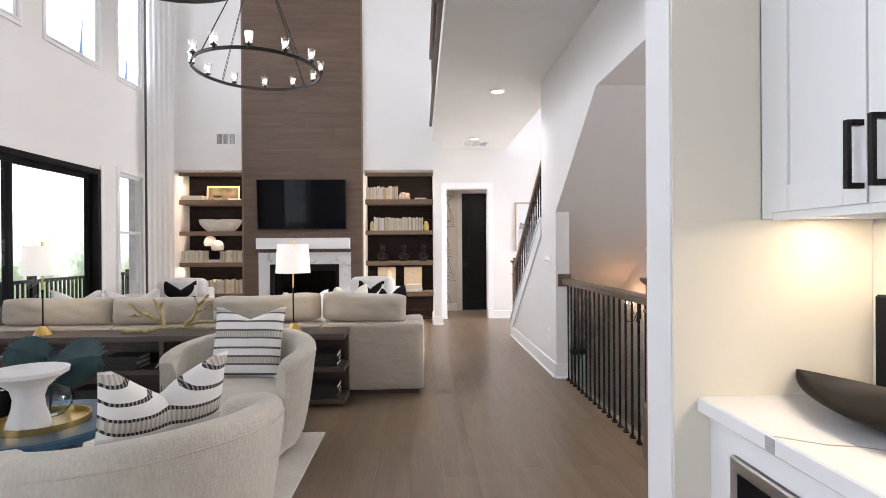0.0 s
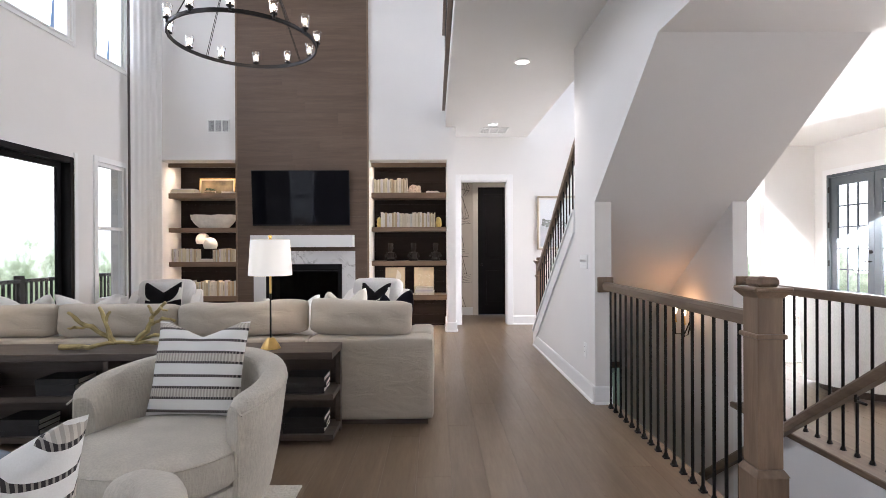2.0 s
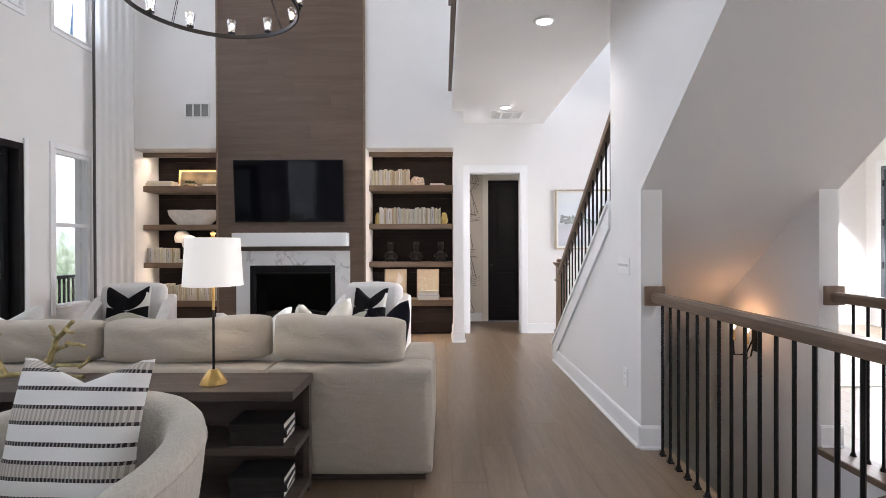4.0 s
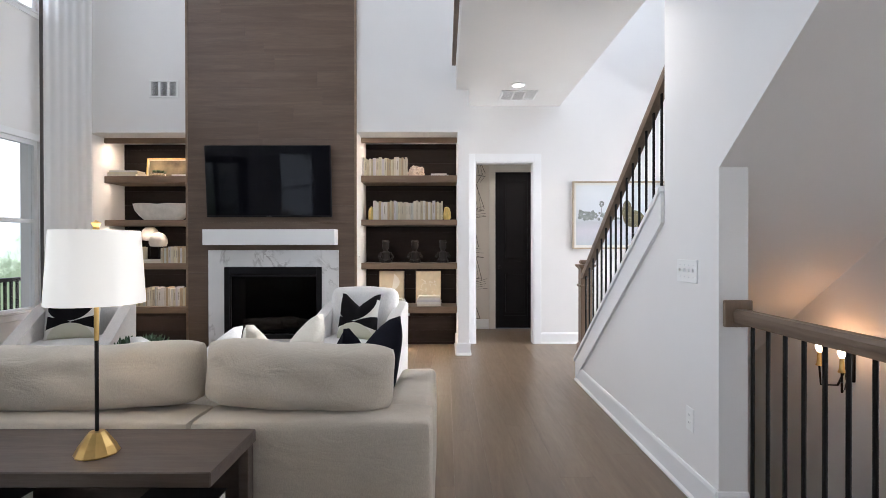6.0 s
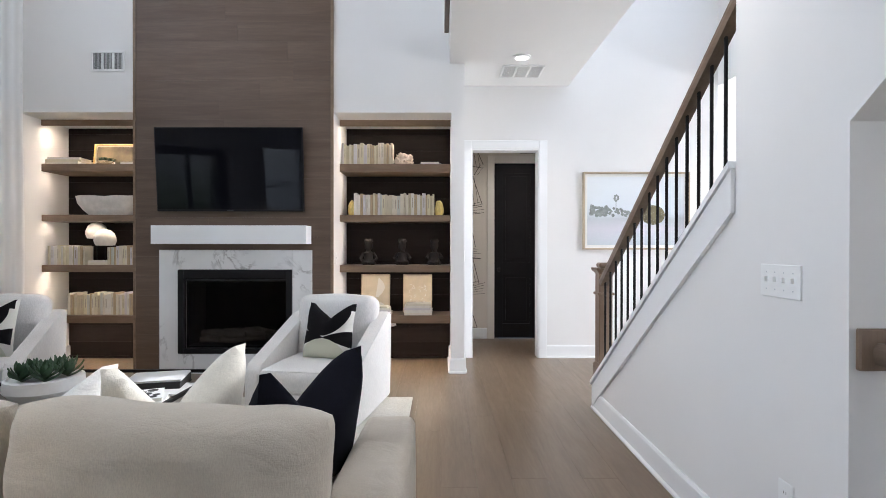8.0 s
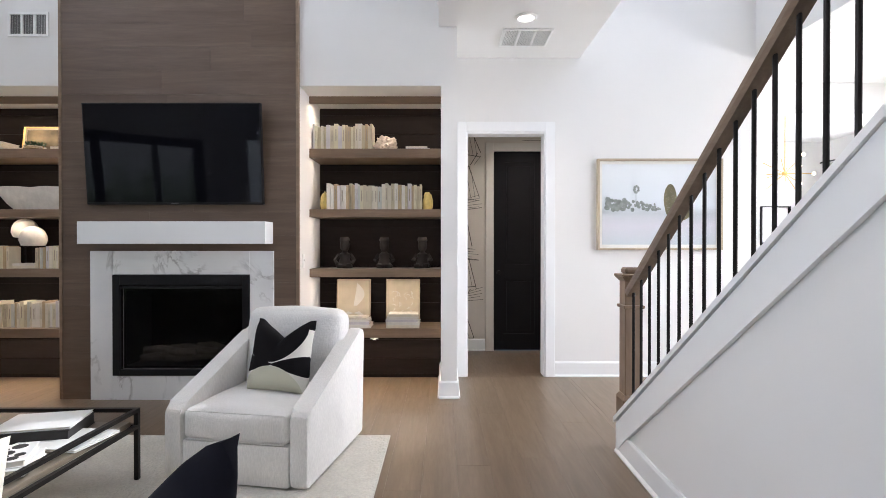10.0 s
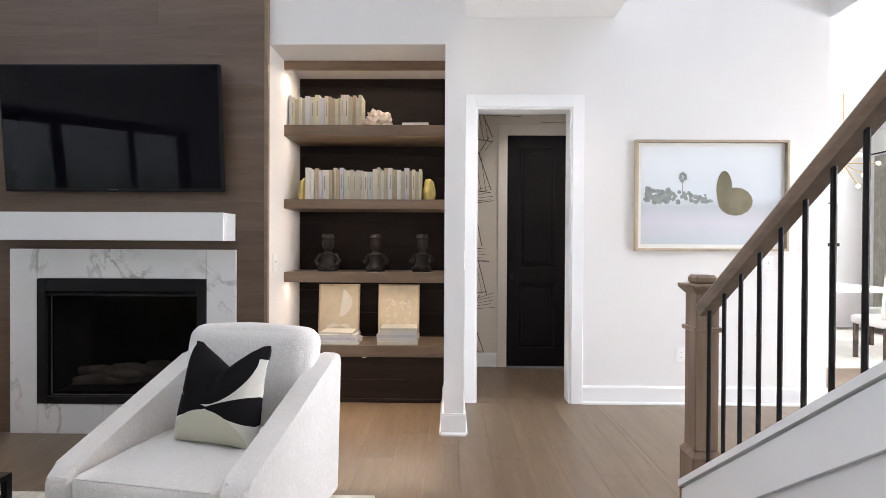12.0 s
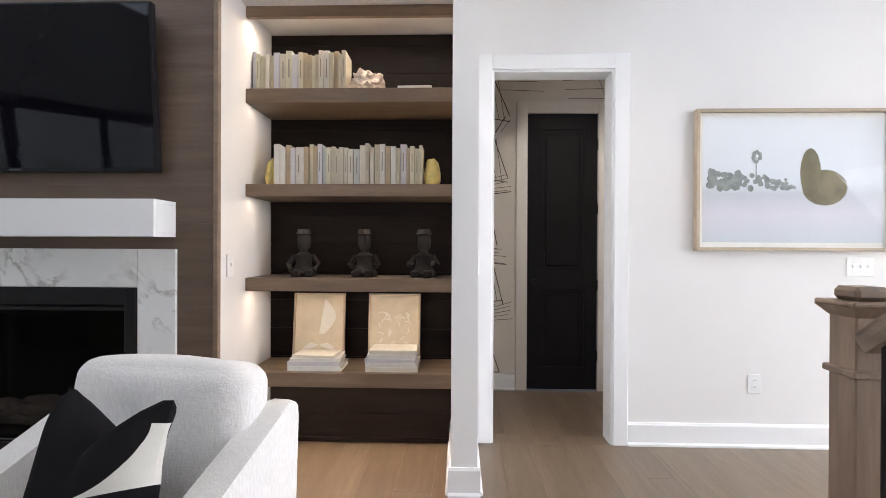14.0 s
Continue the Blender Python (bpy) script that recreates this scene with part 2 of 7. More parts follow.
def prism(poly, axis, a, c, bevel=0.0, bm=None):
    """A polygon in the plane across an axis, drawn out along it from a to c. Across x: (y, z); across y: (x, z); across z: (x, y)."""
    b = bmesh.new()

    def v(u, w, d):
        return b.verts.new({"x": (d, u, w), "y": (u, d, w), "z": (u, w, d)}[axis])
    lo, hi = [v(u, w, a) for u, w in poly], [v(u, w, c) for u, w in poly]
    n = len(poly)
    b.faces.new(lo)
    b.faces.new(hi)
    for i in range(n):
        b.faces.new((lo[i], lo[(i + 1) % n], hi[(i + 1) % n], hi[i]))
    if bevel:
        bmesh.ops.bevel(b, geom=b.edges[:], offset=bevel, segments=2, affect="EDGES", profile=0.5)
    return join(bm, b)


def tube(points, radius, sides=8, bm=None, taper=None):
    """A round bar through points. taper: a factor on the radius for each point."""
    b = bmesh.new()
    rings = []
    pts = [Vector(p) for p in points]
    for i, p in enumerate(pts):
        d = (pts[min(i + 1, len(pts) - 1)] - pts[max(i - 1, 0)]).normalized()
        side = d.orthogonal().normalized() if i == 0 else (side - d * side.dot(d)).normalized()
        up = d.cross(side)
        r = radius * (taper[i] if taper else 1)
        rings.append([b.verts.new(p + r * (side * math.cos(2 * math.pi * k / sides) + up * math.sin(2 * math.pi * k / sides))) for k in range(sides)])
    for r0, r1 in zip(rings, rings[1:]):
        for k in range(sides):
            b.faces.new((r0[k], r0[(k + 1) % sides], r1[(k + 1) % sides], r1[k]))
    b.faces.new(rings[0])
    b.faces.new(rings[-1])
    return join(bm, b)


def lathe(profile, sides=24, bm=None, at=(0, 0, 0), closed=False):
    """A turned shape from (radius, height) pairs."""
    b = bmesh.new()
    rings = []
    for r, z in profile:
        if r < 1e-5:
            rings.append([b.verts.new((at[0], at[1], at[2] + z))])
        else:
            rings.append([b.verts.new((at[0] + r * math.cos(2 * math.pi * k / sides), at[1] + r * math.sin(2 * math.pi * k / sides), at[2] + z)) for k in range(sides)])
    for r0, r1 in zip(rings, rings[1:]):
        for k in range(sides):
            q = [r0[k % len(r0)], r0[(k + 1) % len(r0)], r1[(k + 1) % len(r1)], r1[k % len(r1)]]
            q = [v for i, v in enumerate(q) if v not in q[:i]]
            if len(q) > 2:
                b.faces.new(q)
    if not closed:
        for r in (rings[0], rings[-1]):
            if len(r) > 2:
                b.faces.new(r)
    return join(bm, b)


def soft(w, d, h, r, puff=0.0, wrinkle=0.0, n=10, seed=0, bm=None, at=None):
    """An upholstered block: rounded edges, crowned faces, slight creases."""
    b = bmesh.new()
    bmesh.ops.create_cube(b, size=2)
    bmesh.ops.subdivide_edges(b, edges=b.edges[:], cuts=n, use_grid_fill=True)
    half = Vector((w / 2, d / 2, h / 2))
    r = min(r, min(half) * 0.98)
    for v in b.verts:
        # crowd the grid towards the edges so that the rounding stays smooth
        u = Vector([math.copysign(abs(c) ** 0.7, c) for c in v.co])
        p = Vector((u.x * half.x, u.y * half.y, u.z * half.z))
        q = Vector([max(-(half[i] - r), min(half[i] - r, p[i])) for i in range(3)])
        e = p - q
        p = q + (e.normalized() * r if e.length > 1e-9 else e)
        crown = [(1 - u[(i + 1) % 3] ** 2) * (1 - u[(i + 2) % 3] ** 2) for i in range(3)]
        for i in range(3):
            p[i] += math.copysign(puff * crown[i], u[i]) if abs(u[i]) > 0.99 else 0
        if wrinkle:
            k = noise.noise_vector(p * 7 + Vector((seed * 3.1, seed, 0)))
            p += wrinkle * k
        v.co = p
    if at is not None:
        moved(b, at)
    return join(bm, b)


def pillow_mesh(w, h, t, notch=0.0, seed=0, n=22):
    """A knife-edged pillow standing on its lower edge: thick in the middle, drawn-in sides, a chop in the top."""
    b = bmesh.new()
    sides = []
    for s in (1, -1):
        grid = []
        for j in range(n + 1):
            row = []
            for i in range(n + 1):
                u, v = 2 * i / n - 1, 2 * j / n - 1
                body = max(0.0, (1 - u ** 4) * (1 - v ** 4))
                thick = t / 2 * body ** 0.55
                pull = 0.05 * (1 - abs(u) ** 2) * abs(v) ** 3
                x = w / 2 * u * (1 - 0.06 * (1 - v * v))
                z = h / 2 * v * (1 - pull)
                up = ((v + 1) / 2) ** 2
                z -= notch * max(0.0, 1 - abs(u) / 0.8) * up
                thick *= 1 - 0.35 * up * math.exp(-(u / 0.2) ** 2) * (1 if notch else 0)
                k = noise.noise(Vector((u * 1.7 + seed * 5.3, v * 1.7, s * 0.7)))
                row.append((x, s * thick * (1 + 0.25 * k) + (0.02 * k if body > 0 else 0), z + h / 2))
            grid.append(row)
        sides.append(grid)
    verts = {}

    def vert(s, i, j):
        edge = i in (0, n) or j in (0, n)
        key = (0 if edge else s, i, j)
        if key not in verts:
            x, y, z = sides[s][j][i]
            verts[key] = b.verts.new((x, 0 if edge else y, z))
        return verts[key]
    for s in (0, 1):
        for j in range(n):
            for i in range(n):
                b.faces.new((vert(s, i, j), vert(s, i + 1, j), vert(s, i + 1, j + 1), vert(s, i, j + 1)))
    return b


def pierced(axis, c0, c1, u0, u1, z0, z1, openings=()):
    """A wall across x or y with openings (u0, u1, z0, z1) right through it, as one shell."""
    us = sorted({u0, u1, *[o[0] for o in openings], *[o[1] for o in openings]})
    zs = sorted({z0, z1, *[o[2] for o in openings], *[o[3] for o in openings]})
    us, zs = [u for u in us if u0 <= u <= u1], [z for z in zs if z0 <= z <= z1]
    full = {}
    for i in range(len(us) - 1):
        for j in range(len(zs) - 1):
            u, z = (us[i] + us[i + 1]) / 2, (zs[j] + zs[j + 1]) / 2
            full[i, j] = not any(o[0] < u < o[1] and o[2] < z < o[3] for o in openings)
    b = bmesh.new()
    seen = {}

    def v(c, u, z):
        key = (c, u, z)
        if key not in seen:
            seen[key] = b.verts.new((c, u, z) if axis == "x" else (u, c, z))
        return seen[key]
    for (i, j), solid_cell in full.items():
        if not solid_cell:
            continue
        a0, a1, b0, b1 = us[i], us[i + 1], zs[j], zs[j + 1]
        for c in (c0, c1):
            b.faces.new((v(c, a0, b0), v(c, a1, b0), v(c, a1, b1), v(c, a0, b1)))
        if not full.get((i - 1, j)):
            b.faces.new((v(c0, a0, b0), v(c1, a0, b0), v(c1, a0, b1), v(c0, a0, b1)))
        if not full.get((i + 1, j)):
            b.faces.new((v(c0, a1, b0), v(c1, a1, b0), v(c1, a1, b1), v(c0, a1, b1)))
        if not full.get((i, j - 1)):
            b.faces.new((v(c0, a0, b0), v(c1, a0, b0), v(c1, a1, b0), v(c0, a1, b0)))
        if not full.get((i, j + 1)):
            b.faces.new((v(c0, a0, b1), v(c1, a0, b1), v(c1, a1, b1), v(c0, a1, b1)))
    return b


def structure(name, bm, material, label, category):
    return solid(name, bm, material, label, category, kind="structure")


# ---- the shell ----
CH, GH = 3.03, 5.9          # hall ceiling, great room ceiling
FW, DW = 8.37, 9.06         # fireplace wall, wall with the dark door
XL, XS, XF = -4.25, 1.30, 2.40   # window wall, stair wall, far side of the stairwell

floor = thing("floor", "brown oak plank floor with a satin finish", "floor", kind="structure")
part("subfloor", box(-4.45, 1.46, -4.2, 13.2, -0.3, -0.016), PANELWOOD, floor)
part("subfloor", box(1.46, 2.42, -4.2, 2.95, -0.3, -0.016), PANELWOOD, floor)
part("subfloor", box(2.42, 7.0, -4.2, 13.2, -0.3, -0.016), PANELWOOD, floor)
part("subfloor", box(1.46, 2.42, 7.3, 13.2, -0.3, -0.016), PANELWOOD, floor)

structure("wall_west", pierced("x", XL - 0.2, XL, -4.2, 9.3, -0.3, GH + 0.2, [
    (-2.9, 0.5, 0.55, 2.5), (2.7, 6.95, 0.0, 2.33), (7.37, 7.96, 0.57, 2.36),
    (7.37, 7.95, 3.70, 5.5), (5.98, 6.93, 3.70, 5.5), (4.63, 5.58, 3.70, 5.5), (2.3, 4.1, 3.70, 5.5)]),
    PAINT, "warm white painted wall with tall windows", "wall")
structure("wall_fireplace", pierced("y", FW, DW, XL, 0.215 + 0.13, 0.0, GH + 0.1, [(-4.02, -2.875, 0.0, 2.549), (-0.935, 0.215, 0.0, 2.549), (-2.375, -1.385, 0.245, 0.90)]),
          PAINT, "warm white wall with two recessed shelf niches", "wall")
structure("wall_niche_back", box(XL, 0.345, DW, DW + 0.14, 0, GH + 0.1), PAINT, "plain wall behind the shelf niches", "wall")
structure("wall_north", pierced("y", DW, DW + 0.14, 0.347, 3.2, 0.0, GH, [(0.453, 1.205, 0.0, 2.325)]), PAINT, "white painted wall with a cased opening", "wall")
structure("wall_south", pierced("y", -4.2, -4.0, XL - 0.2, 1.36, -0.3, GH + 0.2, [(-3.0, 0.0, 0.8, 2.4)]), PAINT, "plain painted wall with a window", "wall")
structure("wall_kitchen", box(1.22, 1.36, -4.0, 1.32, 0, CH), PAINT, "cream painted kitchen wall", "wall")
structure("wall_stub", box(0.66, 6.8, 1.32, 1.46, 0, CH), TRIM, "white painted end of a partition wall", "wall")
structure("wall_east", pierced("x", 6.8, 7.0, 1.32, 13.2, -0.3, CH + 0.2, [(7.68, 9.5, 0.0, 2.46), (3.8, 6.2, 0.5, 2.6), (10.6, 12.2, 0.5, 2.6)]), PAINT, "white painted front wall with door and windows", "wall")
structure("wall_foyer", pierced("y", 9.8, 9.94, 3.2, 6.8, 0.0, CH, [(3.2, 5.9, 0.0, 2.7)]), PAINT, "white wall with a wide opening to the dining room", "wall")
structure("wall_dining", box(3.2, 6.8, 13.0, 13.2, 0, CH), PAINT, "cream painted dining room wall", "wall")
structure("wall_dining_side", box(3.06, 3.2, 9.2, 13.2, 0, GH), PAINT, "white painted return wall", "wall")
structure("wall_back_hall_east", box(1.75, 1.87, 9.2, 10.4, 0, CH), PAINT, "plain hall wall", "wall")

# stair side wall towards the hall: raking skirt, full-height wall, opening under the upper flight
structure("wall_stair", prism([(4.85, 0), (7.30, 0), (7.30, 0.19), (5.42, 1.555), (5.42, GH), (1.46, GH), (1.46, 2.455), (3.70, 2.455), (4.85, 1.60)], "x", XS, XS + 0.13),
          PAINT, "white stair wall with a raking cut-out under the flight", "wall")
structure("wall_stair_far", prism([(4.85, -2.9), (7.3, -2.9), (7.3, 0.19), (6.2, 0.99), (6.2, CH), (1.46, CH), (1.46, 2.455), (3.70, 2.455), (4.85, 1.60)], "x", XF, XF + 0.12),
          PAINT, "white stairwell wall with a raking cut-out", "wall")
structure("soffit_stair", prism([(1.46, 2.455), (3.70, 2.455), (8.1, -0.815), (8.1, -0.68), (3.75, 2.57), (1.46, 2.57)], "x", XS + 0.13, XF),
          PAINT, "plastered underside of the upper stair flight", "soffit")
structure("wall_stairwell_low", box(XS + 0.0, XS + 0.13, 2.95, 8.2, -2.9, -0.02), PAINT, "stairwell wall below the floor", "wall")
structure("wall_stairwell_skirt", box(XF, XF + 0.12, 2.95, 4.85, -2.9, -0.02), TRIM, "white stairwell skirt below the floor", "wall")
structure("wall_stairwell_end", box(XS, XF + 0.12, 8.1, 8.2, -2.9, -0.02), PAINT, "stairwell end wall below the floor", "wall")
structure("floor_lower", box(XS, XF + 0.12, 2.95, 8.2, -2.95, -2.85), PANELWOOD, "lower landing of dark oak", "floor")

# ceilings
structure("ceiling_hall", box(0.2, 1.53, -4.0, DW, CH, CH + 0.32), CEIL, "white plaster hall ceiling", "ceiling")
structure("ceiling_foyer", box(3.2, 7.0, -4.0, 13.2, CH, CH + 0.3), CEIL, "white plaster foyer ceiling", "ceiling")
structure("ceiling_over_stairhead", box(1.53, 3.2, -4.0, 5.4, CH, CH + 0.3), CEIL, "white plaster ceiling", "ceiling")
structure("ceiling_back_hall", box(-0.32, 3.06, DW + 0.14, 10.5, 2.7, 2.85), CEIL, "white plaster ceiling of the back hall", "ceiling")
structure("ceiling_great_room", box(XL - 0.2, 3.4, -4.2, 9.3, GH, GH + 0.2), CEIL, "white great room ceiling", "ceiling")
structure("wall_upper_hall", box(0.95, 1.05, -4.0, 5.42, CH + 0.32, GH), PAINT, "white upper hall wall", "wall")
# the opening here is assumed: it only lets the added stair lamp in
structure("wall_upper_stair_east", pierced("x", 3.2, 3.34, 5.4, DW, CH + 0.3, GH, [(5.95, 8.45, 3.8, 5.4)]), PAINT, "white upper stair wall", "wall")
structure("wall_upper_stair_south", box(1.05, 3.34, 5.3, 5.4, CH + 0.3, GH), PAINT, "white upper stair wall", "wall")

# ---- outside ----
solid("ground", box(-400, 400, -400, 400, -3.4, -3.2), plain("lawn", (0.10, 0.12, 0.06), 0.95, vary=0.3, scale=0.4, relief=0.4, fine=12, dist=0.03), "flat lawn round the house", "ground", kind="structure")
structure("deck_floor", box(-8.2, XL - 0.2, -2, 24, -0.55, -0.31), plain("deck_boards", (0.34, 0.31, 0.28), 0.8, vary=0.2, scale=2), "weathered grey deck boards", "deck")
structure("deck_ceiling", box(-8.2, XL - 0.2, -2, 7.1, 2.75, 2.95), plain("porch_boards", (0.46, 0.46, 0.45), 0.8, vary=0.05, scale=3), "pale grey boarded porch ceiling", "ceiling")


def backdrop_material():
    m, N, L, b = base("glowing_hazy_trees", 1.0)
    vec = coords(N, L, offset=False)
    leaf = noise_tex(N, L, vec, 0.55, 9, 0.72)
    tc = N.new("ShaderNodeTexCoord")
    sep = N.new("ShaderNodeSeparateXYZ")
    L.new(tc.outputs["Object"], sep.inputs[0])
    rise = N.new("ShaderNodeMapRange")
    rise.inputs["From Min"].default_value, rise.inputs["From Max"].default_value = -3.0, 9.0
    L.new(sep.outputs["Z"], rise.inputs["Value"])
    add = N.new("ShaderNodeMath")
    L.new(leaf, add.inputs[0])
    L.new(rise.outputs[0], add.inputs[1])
    # daylight haze is put into the glowing colour: greens pale to white with height
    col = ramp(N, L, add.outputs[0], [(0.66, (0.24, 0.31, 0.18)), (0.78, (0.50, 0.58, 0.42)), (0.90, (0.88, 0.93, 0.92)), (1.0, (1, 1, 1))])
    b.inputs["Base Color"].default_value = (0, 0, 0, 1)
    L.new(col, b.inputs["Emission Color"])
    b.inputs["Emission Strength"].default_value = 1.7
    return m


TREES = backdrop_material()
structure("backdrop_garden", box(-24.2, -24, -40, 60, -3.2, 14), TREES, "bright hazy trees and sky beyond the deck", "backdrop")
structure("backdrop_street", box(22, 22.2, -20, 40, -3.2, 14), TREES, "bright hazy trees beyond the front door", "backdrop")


def deck_railing():
    t = thing("deck_railing", "dark wooden deck railing with white gaps", "railing", at=pose(0, 0, -0.25))
    part("top_rail", box(-7.9, -7.78, -2, 23.5, 0.86, 0.93, 0.006), IRON, t)
    part("bottom_rail", box(-7.87, -7.81, -2, 23.5, 0.05, 0.10, 0.004), IRON, t)
    bal = put("baluster", box(-0.018, 0.018, -0.018, 0.018, 0.1, 0.86), IRON)
    for i in range(180):
        part("baluster", bal, None, t).location = (-7.84, 0.1 + i * 0.13, 0)
    post = put("post", box(-0.06, 0.06, -0.06, 0.06, -0.06, 1.0, 0.004), IRON)
    for y in (-1.9, 1.2, 4.2, 7.2, 10.6, 14.0, 17.4, 20.8):
        part("post", post, None, t).location = (-7.84, y, 0)


deck_railing()

# ---- windows, doors and trim ----


def window(name, y0, y1, z0, z1, rails=(), label="white framed window with bright daylight", casing=0.09):
    w = thing(name, label, "window", kind="structure")
    f = 0.045
    bm = box(XL - 0.075, XL - 0.012, y0, y0 + f, z0, z1)
    box(XL - 0.075, XL - 0.012, y1 - f, y1, z0, z1, bm=bm)
    box(XL - 0.075, XL - 0.012, y0 + f, y1 - f, z0, z0 + f, bm=bm)
    box(XL - 0.075, XL - 0.012, y0 + f, y1 - f, z1 - f, z1, bm=bm)
    part("window_frame", bm, TRIM, w)
    for z in rails:
        part("meeting_rail", box(XL - 0.075, XL - 0.008, y0 + f, y1 - f, z - 0.022, z + 0.022, 0.003), TRIM, w)
    pane = part("pane", box(XL - 0.046, XL - 0.040, y0 + f, y1 - f, z0 + f, z1 - f), GLASS, w)
    pane.visible_shadow = False
    bm = box(XL, XL + 0.02, y0 - casing, y0, z0 - casing, z1 + casing, 0.003)
    box(XL, XL + 0.02, y1, y1 + casing, z0 - casing, z1 + casing, 0.003, bm)
    box(XL, XL + 0.02, y0, y1, z1, z1 + casing, 0.003, bm)
    box(XL, XL + 0.02, y0, y1, z0 - casing, z0, 0.003, bm)
    part("casing", bm, TRIM, w)
    part("window_sill", box(XL - 0.010, XL + 0.035, y0 - 0.01, y1 + 0.01, z0 - 0.004, z0 + 0.022, 0.004), TRIM, w)


window("window_1", 7.37, 7.96, 0.57, 2.36, (1.515,), "white double-hung window beside the curtain", 0.07)
window("window_2", 7.37, 7.95, 3.70, 5.5, (), "high white framed window full of daylight", 0.05)
window("window_3", 5.98, 6.93, 3.70, 5.5, (), "high white framed window full of daylight", 0.05)
window("window_4", 4.63, 5.58, 3.70, 5.5, (), "high white framed window full of daylight", 0.05)
window("window_5", 2.3, 4.1, 3.70, 5.5, (), "high white framed window full of daylight", 0.05)
window("window_6", -2.9, 0.5, 0.55, 2.5, (1.5,), "wide white framed window", 0.07)


def slider():
    w = thing("door_patio", "black framed sliding glass patio door", "door", kind="structure")
    y0, y1, z1 = 2.7, 6.95, 2.33
    bm = box(XL - 0.16, XL + 0.012, y0, y0 + 0.06, 0, z1, 0.003)
    box(XL - 0.16, XL + 0.012, y1 - 0.06, y1, 0, z1, 0.003, bm)
    box(XL - 0.16, XL + 0.012, y0 + 0.06, y1 - 0.06, z1 - 0.07, z1, 0.003, bm)
    box(XL - 0.16, XL + 0.0, y0 + 0.06, y1 - 0.06, -0.01, 0.03, 0.003, bm)
    part("door_frame", bm, BLACK, w)
    for a, c, x in ((2.76, 4.15, -0.12), (4.12, 5.56, -0.07), (5.52, 6.89, -0.12)):
        bm = box(XL + x - 0.02, XL + x + 0.02, a, a + 0.06, 0.03, z1 - 0.07)
        box(XL + x - 0.02, XL + x + 0.02, c - 0.06, c, 0.03, z1 - 0.07, bm=bm)
        box(XL + x - 0.02, XL + x + 0.02, a + 0.06, c - 0.06, 0.03, 0.12, bm=bm)
        box(XL + x - 0.02, XL + x + 0.02, a + 0.06, c - 0.06, z1 - 0.13, z1 - 0.07, bm=bm)
        leaf = part("sliding_leaf", bm, BLACK, w)
        g = part("pane", box(XL + x - 0.004, XL + x + 0.004, a + 0.06, c - 0.06, 0.12, z1 - 0.13), GLASS, leaf)
        g.visible_shadow = False
    part("casing", box(XL, XL + 0.02, y1 + 0.0, y1 + 0.06, 0, z1 + 0.06, 0.003), TRIM, w)


slider()


def baseboard(name, axis, c, sign, u0, u1):
    """A skirting board with a small shoe, lying against a wall face."""
    prof = [(0, 0), (0.028, 0), (0.028, 0.012), (0.016, 0.022), (0.016, 0.128), (0.010, 0.142), (0, 0.142)]
    prof = [(c + sign * d, z) for d, z in prof]
    if axis == "y":   # runs along y
        bm = prism(prof, "y", u0, u1)
    else:
        bm = prism(prof, "x", u0, u1)
    structure(name, bm, TRIM, "white painted baseboard", "baseboard")


baseboard("baseboard_stair", "y", XS, -1, 4.852, 7.30)
baseboard("baseboard_post", "x", 4.85, -1, XS - 0.01, XS + 0.13)
baseboard("baseboard_far_post", "x", 4.85, -1, XF, XF + 0.14)
baseboard("baseboard_north", "x", DW, -1, 1.295, 3.2)
baseboard("baseboard_pier", "x", FW, -1, 0.200, 0.36)
baseboard("baseboard_pier_side", "y", 0.345, 1, FW, DW - 0.03)
baseboard("baseboard_pier_inner", "y", 0.215, -1, FW, DW)
baseboard("baseboard_niche_left", "y", -4.02, 1, FW, DW)
baseboard("baseboard_west", "y", XL, 1, 7.02, FW)
baseboard("baseboard_fireplace", "x", FW, -1, XL, -4.02)
baseboard("baseboard_back_hall", "x", 10.25, -1, -0.2, 0.73)
baseboard("baseboard_foyer", "x", 9.8, -1, 5.9, 6.8)

# raking white cap and apron on the stair skirt
structure("trim_stair_cap", prism([(7.315, 0.175), (7.315, 0.205), (5.42, 1.583), (5.42, 1.553)], "x", XS - 0.03, XS + 0.15), TRIM, "white raking cap on the stair skirt", "trim")
structure("trim_stair_apron", prism([(7.30, 0.0), (7.30, 0.172), (5.42, 1.55), (5.42, 1.375), (7.12, 0.142)], "x", XS - 0.0195, XS - 0.001), TRIM, "white raking apron board on the stair wall", "trim")


def cased_opening():
    t = thing("door_casing", "white painted casing round the hall opening", "trim", kind="structure")
    y0 = DW - 0.02
    part("casing", box(0.365, 0.453, y0, DW, 0, 2.42, 0.003), TRIM, t)
    part("casing", box(1.205, 1.295, y0, DW, 0, 2.42, 0.003), TRIM, t)
    part("casing", box(0.453, 1.205, y0, DW, 2.325, 2.42, 0.003), TRIM, t)
    part("jamb", box(0.453, 0.468, DW - 0.005, DW + 0.15, 0, 2.31), TRIM, t)
    part("jamb", box(1.19, 1.205, DW - 0.005, DW + 0.15, 0, 2.31), TRIM, t)
    part("head", box(0.453, 1.205, DW - 0.005, DW + 0.15, 2.31, 2.325), TRIM, t)


cased_opening()


CASING = plain("cream_casing_paint", (0.74, 0.70, 0.635), 0.5, vary=0.02, scale=2, relief=0.02, fine=60)


